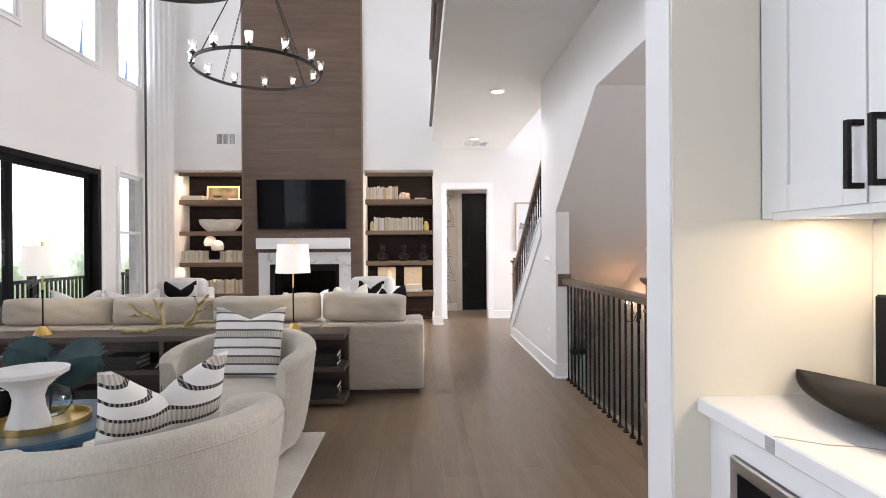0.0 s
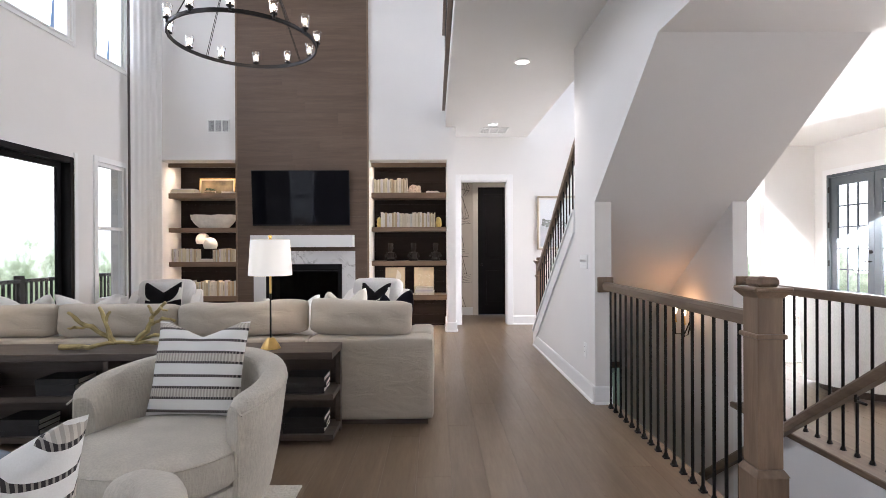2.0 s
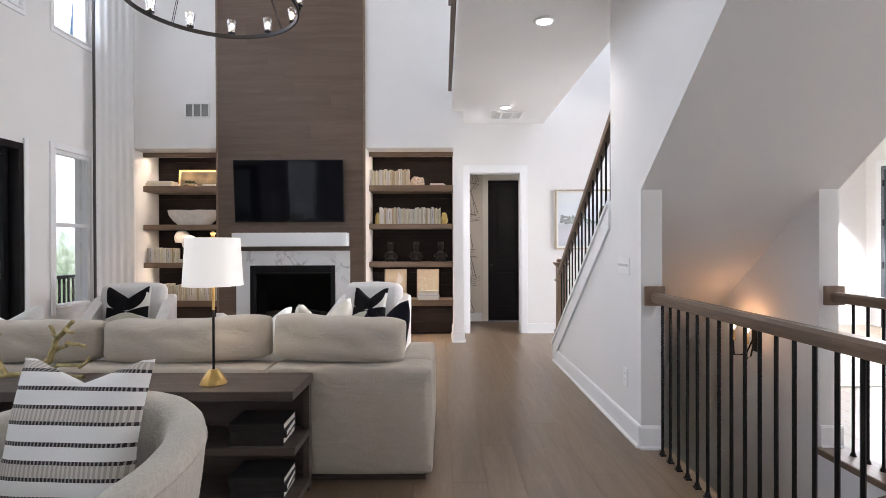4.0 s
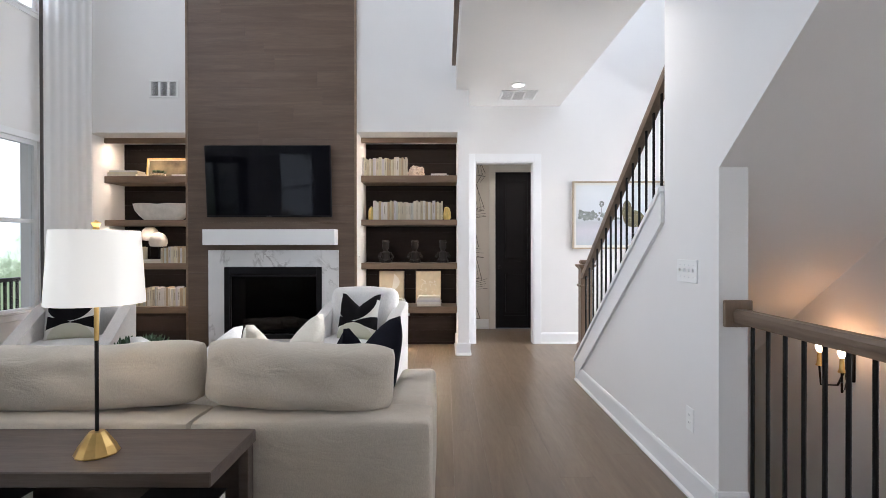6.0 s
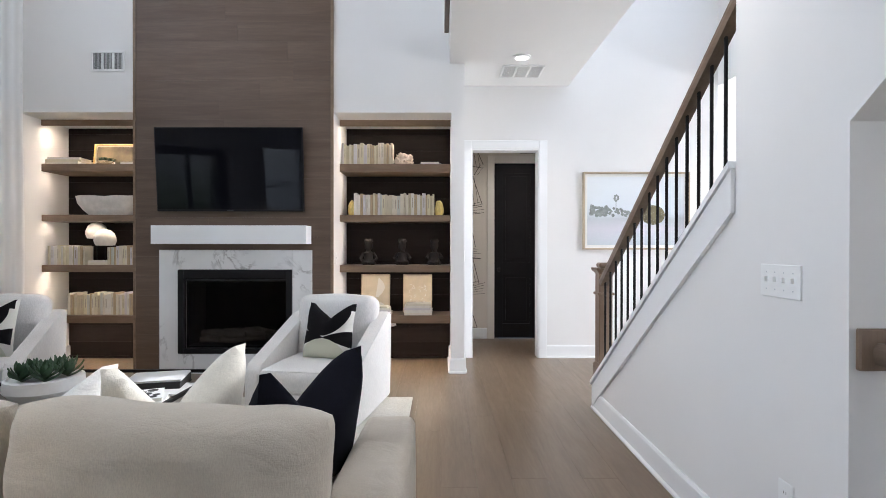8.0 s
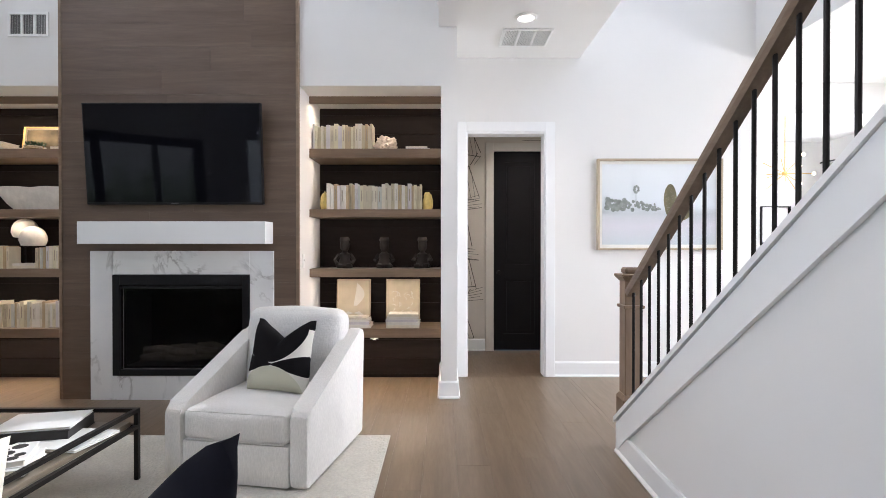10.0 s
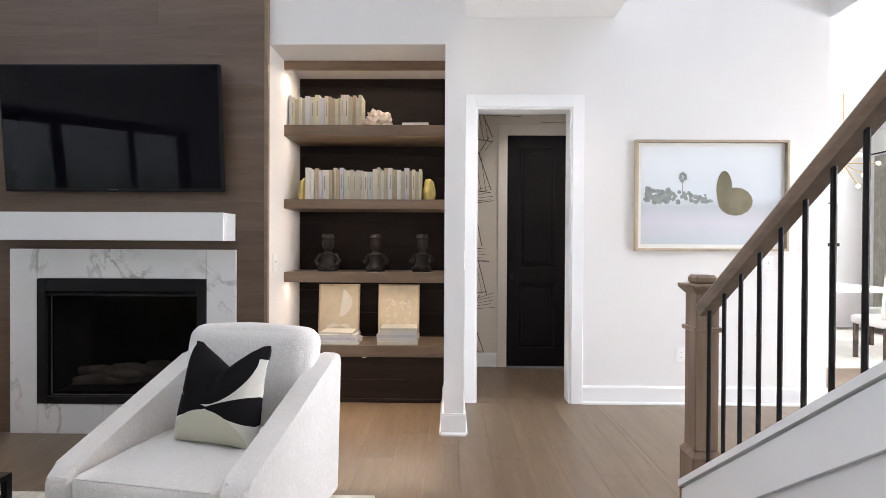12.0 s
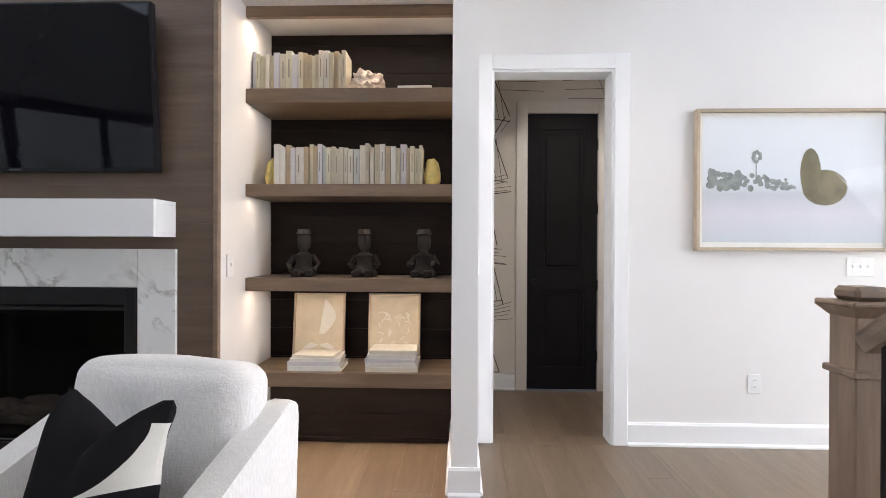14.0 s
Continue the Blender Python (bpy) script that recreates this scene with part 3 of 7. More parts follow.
def panel_door():
    t = thing("door_1", "black painted two-panel interior door, closed", "door", kind="structure")
    x0, x1, y, h = 0.835, 1.425, 10.25, 2.36
    part("door_leaf", box(x0, x1, y + 0.012, y + 0.045, 0.01, h), BLACK, t)
    bm = box(x0, x0 + 0.11, y, y + 0.0115, 0.01, h, 0.002)
    box(x1 - 0.11, x1, y, y + 0.0115, 0.01, h, 0.002, bm)
    for z0, z1 in ((0.01, 0.2), (0.86, 1.02), (h - 0.13, h)):
        box(x0 + 0.11, x1 - 0.11, y, y + 0.0115, z0, z1, 0.002, bm)
    part("stile_and_rail", bm, BLACK, t)
    for z0, z1 in ((0.2, 0.86), (1.02, h - 0.13)):
        part("panel", box(x0 + 0.15, x1 - 0.15, y + 0.002, y + 0.0118, z0 + 0.04, z1 - 0.04, 0.008), BLACK, t)
    for z in (0.3, 0.9, 1.55, 2.1):
        part("hinge", tube([(x1 + 0.006, y - 0.006, z - 0.045), (x1 + 0.006, y - 0.006, z + 0.045)], 0.008), IRON, t, "black hinge")
    part("door_knob", moved(lathe([(0, 0), (0.016, 0.002), (0.012, 0.03), (0.026, 0.045), (0.024, 0.06), (0, 0.066)], 14), pose(x0 + 0.055, y, 0.93, 90)), IRON, t, "black round knob", True)
    c = thing("door_casing", "cream casing round the dark door", "trim", kind="structure")
    part("casing", box(x0 - 0.10, x0 - 0.004, y - 0.02, y + 0.06, 0, h + 0.10, 0.003), CASING, c)
    part("casing", box(x1 + 0.004, x1 + 0.10, y - 0.02, y + 0.06, 0, h + 0.10, 0.003), CASING, c)
    part("casing", box(x0 - 0.004, x1 + 0.004, y - 0.02, y + 0.06, h + 0.004, h + 0.10, 0.003), CASING, c)


panel_door()


PAPER = plain("cream_wallpaper", (0.70, 0.645, 0.57), 0.8, vary=0.03, scale=3, relief=0.05, offset=False)
structure("wall_back_hall", pierced("y", 10.25, 10.4, -0.2, 1.75, 0, 2.7, [(0.83, 1.43, 0, 2.365)]), PAPER, "wallpapered wall round the dark door", "wall")
structure("wall_back_hall_west", box(-0.32, -0.2, DW + 0.14, 10.4, 0, 2.7), PAPER, "cream wall papered with fans of thin dark lines", "wall")


def paper_lines():
    """Fans of thin dark strokes printed on the paper, in blocks parted by bolder raking lines."""
    rnd = random.Random(4)
    bm = bmesh.new()
    for face, u0, u1 in (("x", DW + 0.15, 10.24), ("y", -0.19, 1.74)):

        def stroke(p, q, half):
            d = Vector((q[0] - p[0], q[1] - p[1]))
            if d.length < 0.03:
                return
            nrm = Vector((-d.y, d.x)).normalized() * half
            corners = [(p[0] + nrm.x, p[1] + nrm.y), (q[0] + nrm.x, q[1] + nrm.y), (q[0] - nrm.x, q[1] - nrm.y), (p[0] - nrm.x, p[1] - nrm.y)]
            if face == "y" and any(0.72 < c[0] < 1.54 and c[1] < 2.475 for c in (p, q, ((p[0] + q[0]) / 2, (p[1] + q[1]) / 2))):
                return
            bm.faces.new([bm.verts.new((-0.1988, c[0], c[1]) if face == "x" else (c[0], 10.2488, c[1])) for c in corners])

        def clip(u, z):
            return min(max(u, u0), u1), min(max(z, 0.15), 2.69)
        z, band = 0.10, 0
        while z < 2.66:
            h = (0.42, 0.17, 0.36, 0.15)[band % 4] * rnd.uniform(0.9, 1.1)
            u, k = u0 - rnd.uniform(0, 0.2), 0
            while u < u1:
                w = rnd.uniform(0.24, 0.36)
                rake, sag = rnd.uniform(0.08, 0.16) * (1 if band % 2 else -1), rnd.uniform(-0.05, 0.05)
                stroke(clip(u, z), clip(u + rake, z + h), 0.0042)
                stroke(clip(u, z), clip(u + w, z + sag), 0.0038)
                n = 5
                upright = (k + band) % 2 == 0
                for i in range(1, n + 1):
                    f = i / (n + 1)
                    if upright:
                        stroke(clip(u + f * w, z + sag * f), clip(u + f * w + rake * (1 - 0.5 * f), z + h * rnd.uniform(0.75, 1.0)), 0.0023)
                    else:
                        stroke(clip(u + rake * f, z + f * h), clip(u + w * rnd.uniform(0.75, 1.0), z + f * h + sag + 0.05 * (f - 0.5)), 0.0023)
                u, k = u + w, k + 1
            z, band = z + h, band + 1
    solid("wallpaper_lines", bm, plain("paper_ink", (0.10, 0.085, 0.07), 0.6), "thin dark printed strokes on the wallpaper", "wallpaper", kind="stuff")


paper_lines()

# ---- chimney breast ----


def chimney():
    t = thing("chimney_breast", "tall chimney breast clad in brown oak boards", "chimney breast")
    x0, x1 = -2.865, -0.945
    for a, c, z0, z1 in ((x0, -2.38, 0.0, GH), (-1.38, x1, 0.0, GH), (-2.38, -1.38, 0.0, 0.235), (-2.38, -1.38, 0.91, GH)):
        part("backing", box(a, c, FW - 0.012, FW - 0.001, z0, z1), DARKWOOD, t)
    for x in (x0, x1):
        part("edge_trim", box(x - 0.012, x + 0.012, FW - 0.034, FW - 0.001, 0.0, GH, 0.002), SHELFWOOD, t)
    rnd = random.Random(2)
    z, h = 0.0, 0.19
    while z < GH - 0.01:
        mid = x0 + rnd.uniform(0.35, 1.55)
        spans = [(x0 + 0.0125, mid), (mid, x1 - 0.0125)]
        if z < 0.90 and z + h > 0.245:   # boards stop at the firebox
            spans = [(x0 + 0.0125, -2.385), (-1.375, x1 - 0.0125)]
        for a, c in spans:
            ob = part("board", box(-(c - a) / 2 + 0.0002, (c - a) / 2 - 0.0002, -0.008, 0.008, 0.0002, h - 0.0002, 0.0006), PANELWOOD, t)
            ob.location = ((a + c) / 2, FW - 0.0205, z)
        z += h


chimney()


def fireplace():
    t = thing("fireplace", "white veined marble fireplace surround with black firebox", "fireplace")
    y0, y1 = FW - 0.05, FW - 0.030
    x0, x1, zt = -2.615, -1.135, 1.205
    fx0, fx1, fz0, fz1 = -2.435, -1.325, 0.195, 1.015
    part("marble_slab", box(x0, fx0, y0, y1, 0.0, zt, 0.002), MARBLE, t)
    part("marble_slab", box(fx1, x1, y0, y1, 0.0, zt, 0.002), MARBLE, t)
    part("marble_slab", box(fx0 + 0.001, fx1 - 0.001, y0, y1, fz1, zt, 0.002), MARBLE, t)
    part("marble_slab", box(fx0 + 0.001, fx1 - 0.001, y0, y1, 0.0, fz0, 0.002), MARBLE, t)
    bm = box(fx0 + 0.003, fx0 + 0.06, y0 - 0.01, y1 + 0.02, fz0 + 0.003, fz1 - 0.003, 0.003)
    box(fx1 - 0.06, fx1 - 0.003, y0 - 0.01, y1 + 0.02, fz0 + 0.003, fz1 - 0.003, 0.003, bm)
    box(fx0 + 0.06, fx1 - 0.06, y0 - 0.01, y1 + 0.02, fz1 - 0.085, fz1 - 0.003, 0.003, bm)
    box(fx0 + 0.06, fx1 - 0.06, y0 - 0.01, y1 + 0.02, fz0 + 0.003, fz0 + 0.05, 0.003, bm)
    box(fx0 + 0.06, fx1 - 0.06, y0 - 0.002, y1 + 0.02, fz1 - 0.115, fz1 - 0.095, 0.003, bm)
    part("firebox_frame", bm, BLACK, t)
    fg = part("fire_glass", box(fx0 + 0.06, fx1 - 0.06, y0 + 0.012, y0 + 0.018, fz0 + 0.05, fz1 - 0.115), SMOKED, t, "dark reflective glass")
    fg.visible_shadow = False
    ix0, ix1, iz0, iz1, deep = fx0 + 0.062, fx1 - 0.062, fz0 + 0.052, fz1 - 0.117, FW + 0.36
    lining = box(ix0, ix1, deep, deep + 0.02, iz0, iz1)
    box(ix0 - 0.0, ix0 + 0.02, FW, deep, iz0, iz1, bm=lining)
    box(ix1 - 0.02, ix1, FW, deep, iz0, iz1, bm=lining)
    box(ix0 + 0.02, ix1 - 0.02, FW, deep, iz0, iz0 + 0.02, bm=lining)
    box(ix0 + 0.02, ix1 - 0.02, FW, deep, iz1 - 0.02, iz1, bm=lining)
    part("firebox", lining, BLACK, t, "black metal lining")
    LOG = plain("ceramic_log", (0.16, 0.135, 0.11), 0.9, vary=0.45, scale=16, relief=0.8, fine=50, dist=0.006)
    rnd = random.Random(6)
    for i in range(6):
        a, lift = rnd.uniform(-32, 32), 0.055 + 0.055 * (i // 3)
        pts = [(-0.22, 0, 0), (-0.08, 0.012, 0.014), (0.07, -0.008, 0.004), (0.22, 0, 0.012)]
        part("log", moved(tube(pts, 0.036, 9, None, [0.8, 1.05, 1.0, 0.75]), pose(-2.06 + 0.18 * (i % 3), FW + 0.12 + 0.06 * (i % 3), iz0 + lift, 0, rnd.uniform(-6, 6), a)), LOG, t, "dim grey ceramic log", True)


fireplace()
M = thing("mantel", "thick white painted box mantel shelf", "mantel")
part("front_board", box(-2.605, -1.145, FW - 0.21, FW - 0.19, 1.262, 1.436, 0.002), TRIM, M)
part("top_board", box(-2.605, -1.145, FW - 0.1895, FW - 0.029, 1.416, 1.4355, 0.001), TRIM, M)
part("under_board", box(-2.605, -1.145, FW - 0.1895, FW - 0.029, 1.2625, 1.282, 0.001), TRIM, M)
for mx in (-2.605, -1.165):
    part("end_board", box(mx, mx + 0.02, FW - 0.1895, FW - 0.029, 1.2825, 1.4155, 0.001), TRIM, M)


def television():
    t = thing("television", "large flat black television tilted down on the wall", "television")
    t.matrix_world = pose(-1.91, FW - 0.10, 1.975, 4.5)
    part("casing", box(-0.705, 0.705, -0.012, 0.03, -0.4, 0.4, 0.006, seg=2), BLACK, t)
    part("screen", box(-0.692, 0.692, -0.0145, -0.0125, -0.378, 0.388), SCREEN, t, "dark glossy screen")
    part("wall_bracket", box(-0.2, 0.2, 0.03, 0.075, -0.2, 0.15, 0.004), IRON, t)
    part("badge", box(-0.03, 0.03, -0.016, -0.0146, -0.391, -0.386), plain("badge_grey", (0.12, 0.12, 0.12), 0.5), t, "small grey badge")


television()


def vent(name, x, y, z, w, h, flat):
    t = thing(name, "white louvred air vent grille", "vent", at=pose(x, y, z, 0 if flat else 90))
    fr = box(-w / 2, w / 2, -h / 2, -h / 2 + 0.02, 0, 0.012, 0.002)
    box(-w / 2, w / 2, h / 2 - 0.02, h / 2, 0, 0.012, 0.002, fr)
    for i in range(4):
        a = -w / 2 + i * (w - 0.02) / 3
        box(a, a + 0.02, -h / 2 + 0.02, h / 2 - 0.02, 0, 0.012, 0.002, fr)
    part("frame", fr, PLASTIC, t)
    part("backing", box(-w / 2 + 0.005, w / 2 - 0.005, -h / 2 + 0.005, h / 2 - 0.005, -0.002, 0.001), plain("vent_shadow", (0.22, 0.22, 0.22), 0.8), t)
    slat = put("slat", moved(box(-0.0006, 0.0006, -h / 2 + 0.02, h / 2 - 0.02, -0.006, 0.006), pose(0, 0, 0, 0, 40)), PLASTIC)
    n = int(w / 0.013)
    for i in range(n):
        xx = -w / 2 + 0.012 + i * 0.013
        if xx < w / 2 - 0.012:
            part("slat", slat, None, t).location = (xx, 0, 0.0065)
    return t


vent("wall_vent", -3.135, FW - 0.002, 3.045, 0.33, 0.2, False)
v2 = vent("ceiling_vent", 0.935, 8.58, CH - 0.002, 0.42, 0.36, True)
v2.matrix_world = pose(0.935, 8.58, CH - 0.002, 180)


def downlight(x, y):
    t = thing("recessed_downlight", "white recessed ceiling downlight, lit", "downlight", "hall downlights")
    part("trim_ring", lathe([(0.062, 0), (0.085, 0), (0.088, -0.006), (0.064, -0.012), (0.062, 0)], 32, at=(x, y, CH - 0.001), closed=True), PLASTIC, t, "", True)
    part("lens", lathe([(0, -0.006), (0.063, -0.006), (0.063, -0.003), (0, -0.003)], 32, at=(x, y, CH)), DOWNLIGHT, t, "glowing lens")
    lamp = new("downlight_lamp", bpy.data.lights.new("downlight_lamp", "SPOT"))
    lamp.data.energy, lamp.data.color, lamp.data.spot_size, lamp.data.spot_blend, lamp.data.shadow_soft_size = 48, (1.0, 0.90, 0.78), radians(120), 0.7, 0.06
    lamp.matrix_world = look((x, y, CH - 0.03), (x, y, 0))


for yy in (8.2, 5.72):
    downlight(0.88, yy)
# unseen extra behind the camera, added to brighten the kitchen side
downlight(0.35, -0.9)



def upper_railing():
    t = thing("overlook_trim", "dark oak edge of the upper overlook with white fascia", "railing")
    part("fascia", box(0.188, 0.2, -4.0, 8.0, CH - 0.004, 3.36), TRIM, t)
    part("nosing", box(0.145, 0.187, -4.0, 8.0, 3.17, 3.22, 0.006, seg=2), RAILWOOD_Y, t)
    part("handrail", box(0.15, 0.215, -4.0, 8.0, 4.22, 4.29, 0.01, seg=2), RAILWOOD_Y, t)
    bal = put("baluster", tube([(0, 0, 3.36), (0, 0, 4.23)], 0.008, 6), IRON)
    for i in range(100):
        part("baluster", bal, None, t).location = (0.19, -3.9 + i * 0.119, 0)
    for y in (2.1, 3.9):
        part("bracket", box(0.125, 0.188, y - 0.03, y + 0.03, 3.15, 3.24, 0.008), RAILWOOD_Y, t)


upper_railing()

# assumed downlight, out of view above the opening, added to light the back hall
hl = thing("recessed_downlight", "assumed recessed downlight added out of view in the back hall, lit", "downlight", "hall downlights")
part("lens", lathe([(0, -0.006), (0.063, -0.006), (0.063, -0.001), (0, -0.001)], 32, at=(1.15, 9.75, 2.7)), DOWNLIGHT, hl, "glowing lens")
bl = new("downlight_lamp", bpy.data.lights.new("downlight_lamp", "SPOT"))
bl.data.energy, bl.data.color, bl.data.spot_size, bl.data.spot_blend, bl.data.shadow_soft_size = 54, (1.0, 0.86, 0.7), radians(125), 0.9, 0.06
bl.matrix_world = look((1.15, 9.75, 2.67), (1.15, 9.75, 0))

# ---- niches ----
SHELF_Z = [(0.442, 0.522), (0.972, 1.045), (1.497, 1.565), (2.014, 2.094)]
SY = 8.66   # shelf fronts


def niche(x0, x1, tag, power):
    t = thing("shelf_niche", f"dark stained shiplap back of the niche {tag}", "panelling")
    z, h = 0.0, 0.177
    part("backing", box(x0, x1, DW - 0.0019, DW - 0.0007, 0.0, 2.545), DARKWOOD, t)
    while z < 2.5:
        hh = min(h, 2.545 - z)
        ob = part("board", box(-(x1 - x0) / 2, (x1 - x0) / 2, -0.006, 0.006, 0.0008, hh - 0.0008, 0.0015), DARKWOOD, t)
        ob.location = ((x0 + x1) / 2, DW - 0.008, z)
        z += h
    part("shoe", box(x0, x1, DW - 0.032, DW - 0.0145, 0, 0.03, 0.004), DARKWOOD, t)
    v = solid("shelf_valance", box(x0 + 0.001, x1 - 0.001, SY, SY + 0.03, 2.488, 2.548), SHELFWOOD, "oak valance board at the head of the niche", "shelf")
    for z0, z1 in SHELF_Z:
        s = solid("floating_shelf", box(-(x1 - x0) / 2 + 0.001, (x1 - x0) / 2 - 0.001, -(DW - 0.015 - SY) / 2, (DW - 0.015 - SY) / 2, z0, z1, 0.003, seg=2), SHELFWOOD, "thick brown oak floating shelf", "shelf", "niche shelves")
        s.location = ((x0 + x1) / 2, (SY + DW - 0.015) / 2, 0)
    # warm strip lamps behind the valance and the shelf fronts
    for z in (2.515,):
        strip = thing("light_strip", "thin warm white LED strip under the niche head", "light")
        part("diffuser", box(x0 + 0.05, x1 - 0.05, SY + 0.034, SY + 0.046, z - 0.004, z + 0.004), glow("strip_diffuser", (1.0, 0.82, 0.6), 12.0), strip)
    # one lamp under the head and one under each shelf, close behind the front edge
    for z, watts in ((2.48, 4.5), (2.010, 2.3), (1.492, 2.2), (0.967, 2.6), (0.436, 6.0)):
        area("niche_lamp", (x0 + x1) / 2, SY + 0.05, z, ((x0 + x1) / 2, SY + (0.12 if z > 0.5 else 0.06), 0), x1 - x0 - 0.06, 0.02, watts * power, WARM)


niche(-0.935, 0.215, "beside the hall", 1.15)
niche(-4.02, -2.875, "beside the curtain", 1.3)

# ---- sofa, console, chairs: first the large seats ----


def back_cushion(w, h, t, seed):
    """A loose boxed cushion standing up: fat middle, narrow welted rim, soft creases."""
    n, m = 26, 18
    b = bmesh.new()
    shell = {}
    for s in (1, -1):
        for j in range(m + 1):
            for i in range(n + 1):
                u, v = 2 * i / n - 1, 2 * j / m - 1
                body = max(0.0, (1 - abs(u) ** 5) * (1 - abs(v) ** 4))
                k = noise.noise(Vector((u * 2.2 + seed * 3.7, v * 1.6, s * 2.0)))
                fold = 0.006 * math.sin(9 * u + 4 * v + seed) * body * (1 - abs(v))
                y = s * (0.030 + (t / 2 - 0.030) * body ** 0.6 * (1 + 0.16 * k)) + fold
                sag = 0.020 * (1 - u * u) * max(0, v) + 0.010 * noise.noise(Vector((u * 2, seed, 0.3)))
                x = w / 2 * u * (1 - 0.015 * (1 - v * v) - 0.035 * abs(v) ** 5)
                droop = 0.028 * abs(u) ** 7 * (1 if v < 0 else -1) * abs(v)
                shell[s, i, j] = b.verts.new((x, y, h / 2 * (v + 1) - sag + 0.006 * k + droop))
        for j in range(m):
            for i in range(n):
                b.faces.new((shell[s, i, j], shell[s, i + 1, j], shell[s, i + 1, j + 1], shell[s, i, j + 1]))
    rim = [(i, 0) for i in range(n)] + [(n, j) for j in range(m)] + [(i, m) for i in range(n, 0, -1)] + [(0, j) for j in range(m, 0, -1)]
    for p, q in zip(rim, rim[1:] + rim[:1]):
        b.faces.new((shell[1, *p], shell[1, *q], shell[-1, *q], shell[-1, *p]))
    return b


def sofa():
    t = thing("sofa", "long beige linen sofa with loose back cushions", "sofa")
    x0, x1, y0, y1 = -3.72, 0.02, 4.40, 5.48
    part("plinth", box(x0 + 0.05, x1 - 0.04, y0 + 0.04, y1 - 0.06, 0.0, 0.05), CONSOLEWOOD, t)
    for a, c in ((x0, -2.62), (-2.62, -0.865), (-0.865, x1)):
        part("back_frame", soft(c - a, 0.24, 0.57, 0.028, 0.004, 0.002, 12, at=pose((a + c) / 2, y0 + 0.12, 0.325)), SOFA, t, "low upholstered back section", True)
    for ax in (x1 - 0.10, x0 + 0.10):
        bm = soft(0.2, y1 - y0 - 0.24, 0.57, 0.04, 0.006, 0.003, 12, at=pose(ax, (y0 + 0.245 + y1) / 2, 0.325))
        for v in bm.verts:   # the arm falls a little towards the front
            if v.co.z > 0.3:
                v.co.z -= 0.06 * max(0.0, v.co.y - y0 - 0.24) / (y1 - y0 - 0.24) * (v.co.z - 0.3) / 0.31
        part("arm", bm, SOFA, t, "", True)
    part("seat_base", box(x0 + 0.2, x1 - 0.2, y0 + 0.24, y1 - 0.04, 0.05, 0.27, 0.01), SOFA, t)
    for i, (a, c) in enumerate(((-3.52, -2.4), (-2.4, -1.28), (-1.28, -0.17))):
        part("seat_cushion", soft(c - a - 0.01, 0.74, 0.19, 0.06, 0.02, 0.006, 10, i, at=pose((a + c) / 2, y0 + 0.24 + 0.40, 0.36)), SOFA, t, "", True)
    for i, (a, c, h) in enumerate(((-3.63, -2.70, 0.255), (-2.70, -1.835, 0.255), (-1.835, -0.885, 0.268), (-0.885, -0.135, 0.275))):
        part("back_cushion", moved(back_cushion(c - a - 0.005, h, 0.24, i + 5), pose((a + c) / 2, y0 + 0.182, 0.603, -5, (0, 0.5, -1.6, 2.4)[i])), SOFA, t, "plump linen back cushion", True)


sofa()


def console():
    t = thing("console_table", "long dark stained console table with open shelves", "console table")
    x0, x1, y0, y1, zt = -3.55, -0.61, 4.03, 4.385, 0.592
    part("top", box(x0, x1, y0, y1, zt - 0.045, zt, 0.003), CONSOLEWOOD, t)
    part("shelf", box(x0 + 0.03, x1 - 0.002, y0 + 0.03, y1 - 0.02, 0.285, 0.32, 0.002), CONSOLEWOOD, t)
    part("shelf", box(x0 + 0.03, x1 - 0.002, y0 + 0.03, y1 - 0.02, 0.03, 0.065, 0.002), CONSOLEWOOD, t)
    part("back_panel", box(x0 + 0.03, x1 - 0.03, y1 - 0.02, y1 - 0.004, 0.03, zt - 0.045), CONSOLEWOOD, t)
    for x in (x0, -2.04, x1 - 0.035):
        if x == x1 - 0.035:
            part("end_post", box(x, x + 0.033, y1 - 0.07, y1 - 0.021, 0, zt - 0.045, 0.002), CONSOLEWOOD, t)
        else:
            part("divider", box(x, x + 0.035, y0 + 0.02, y1 - 0.021, 0, zt - 0.045, 0.002), CONSOLEWOOD, t)


console()


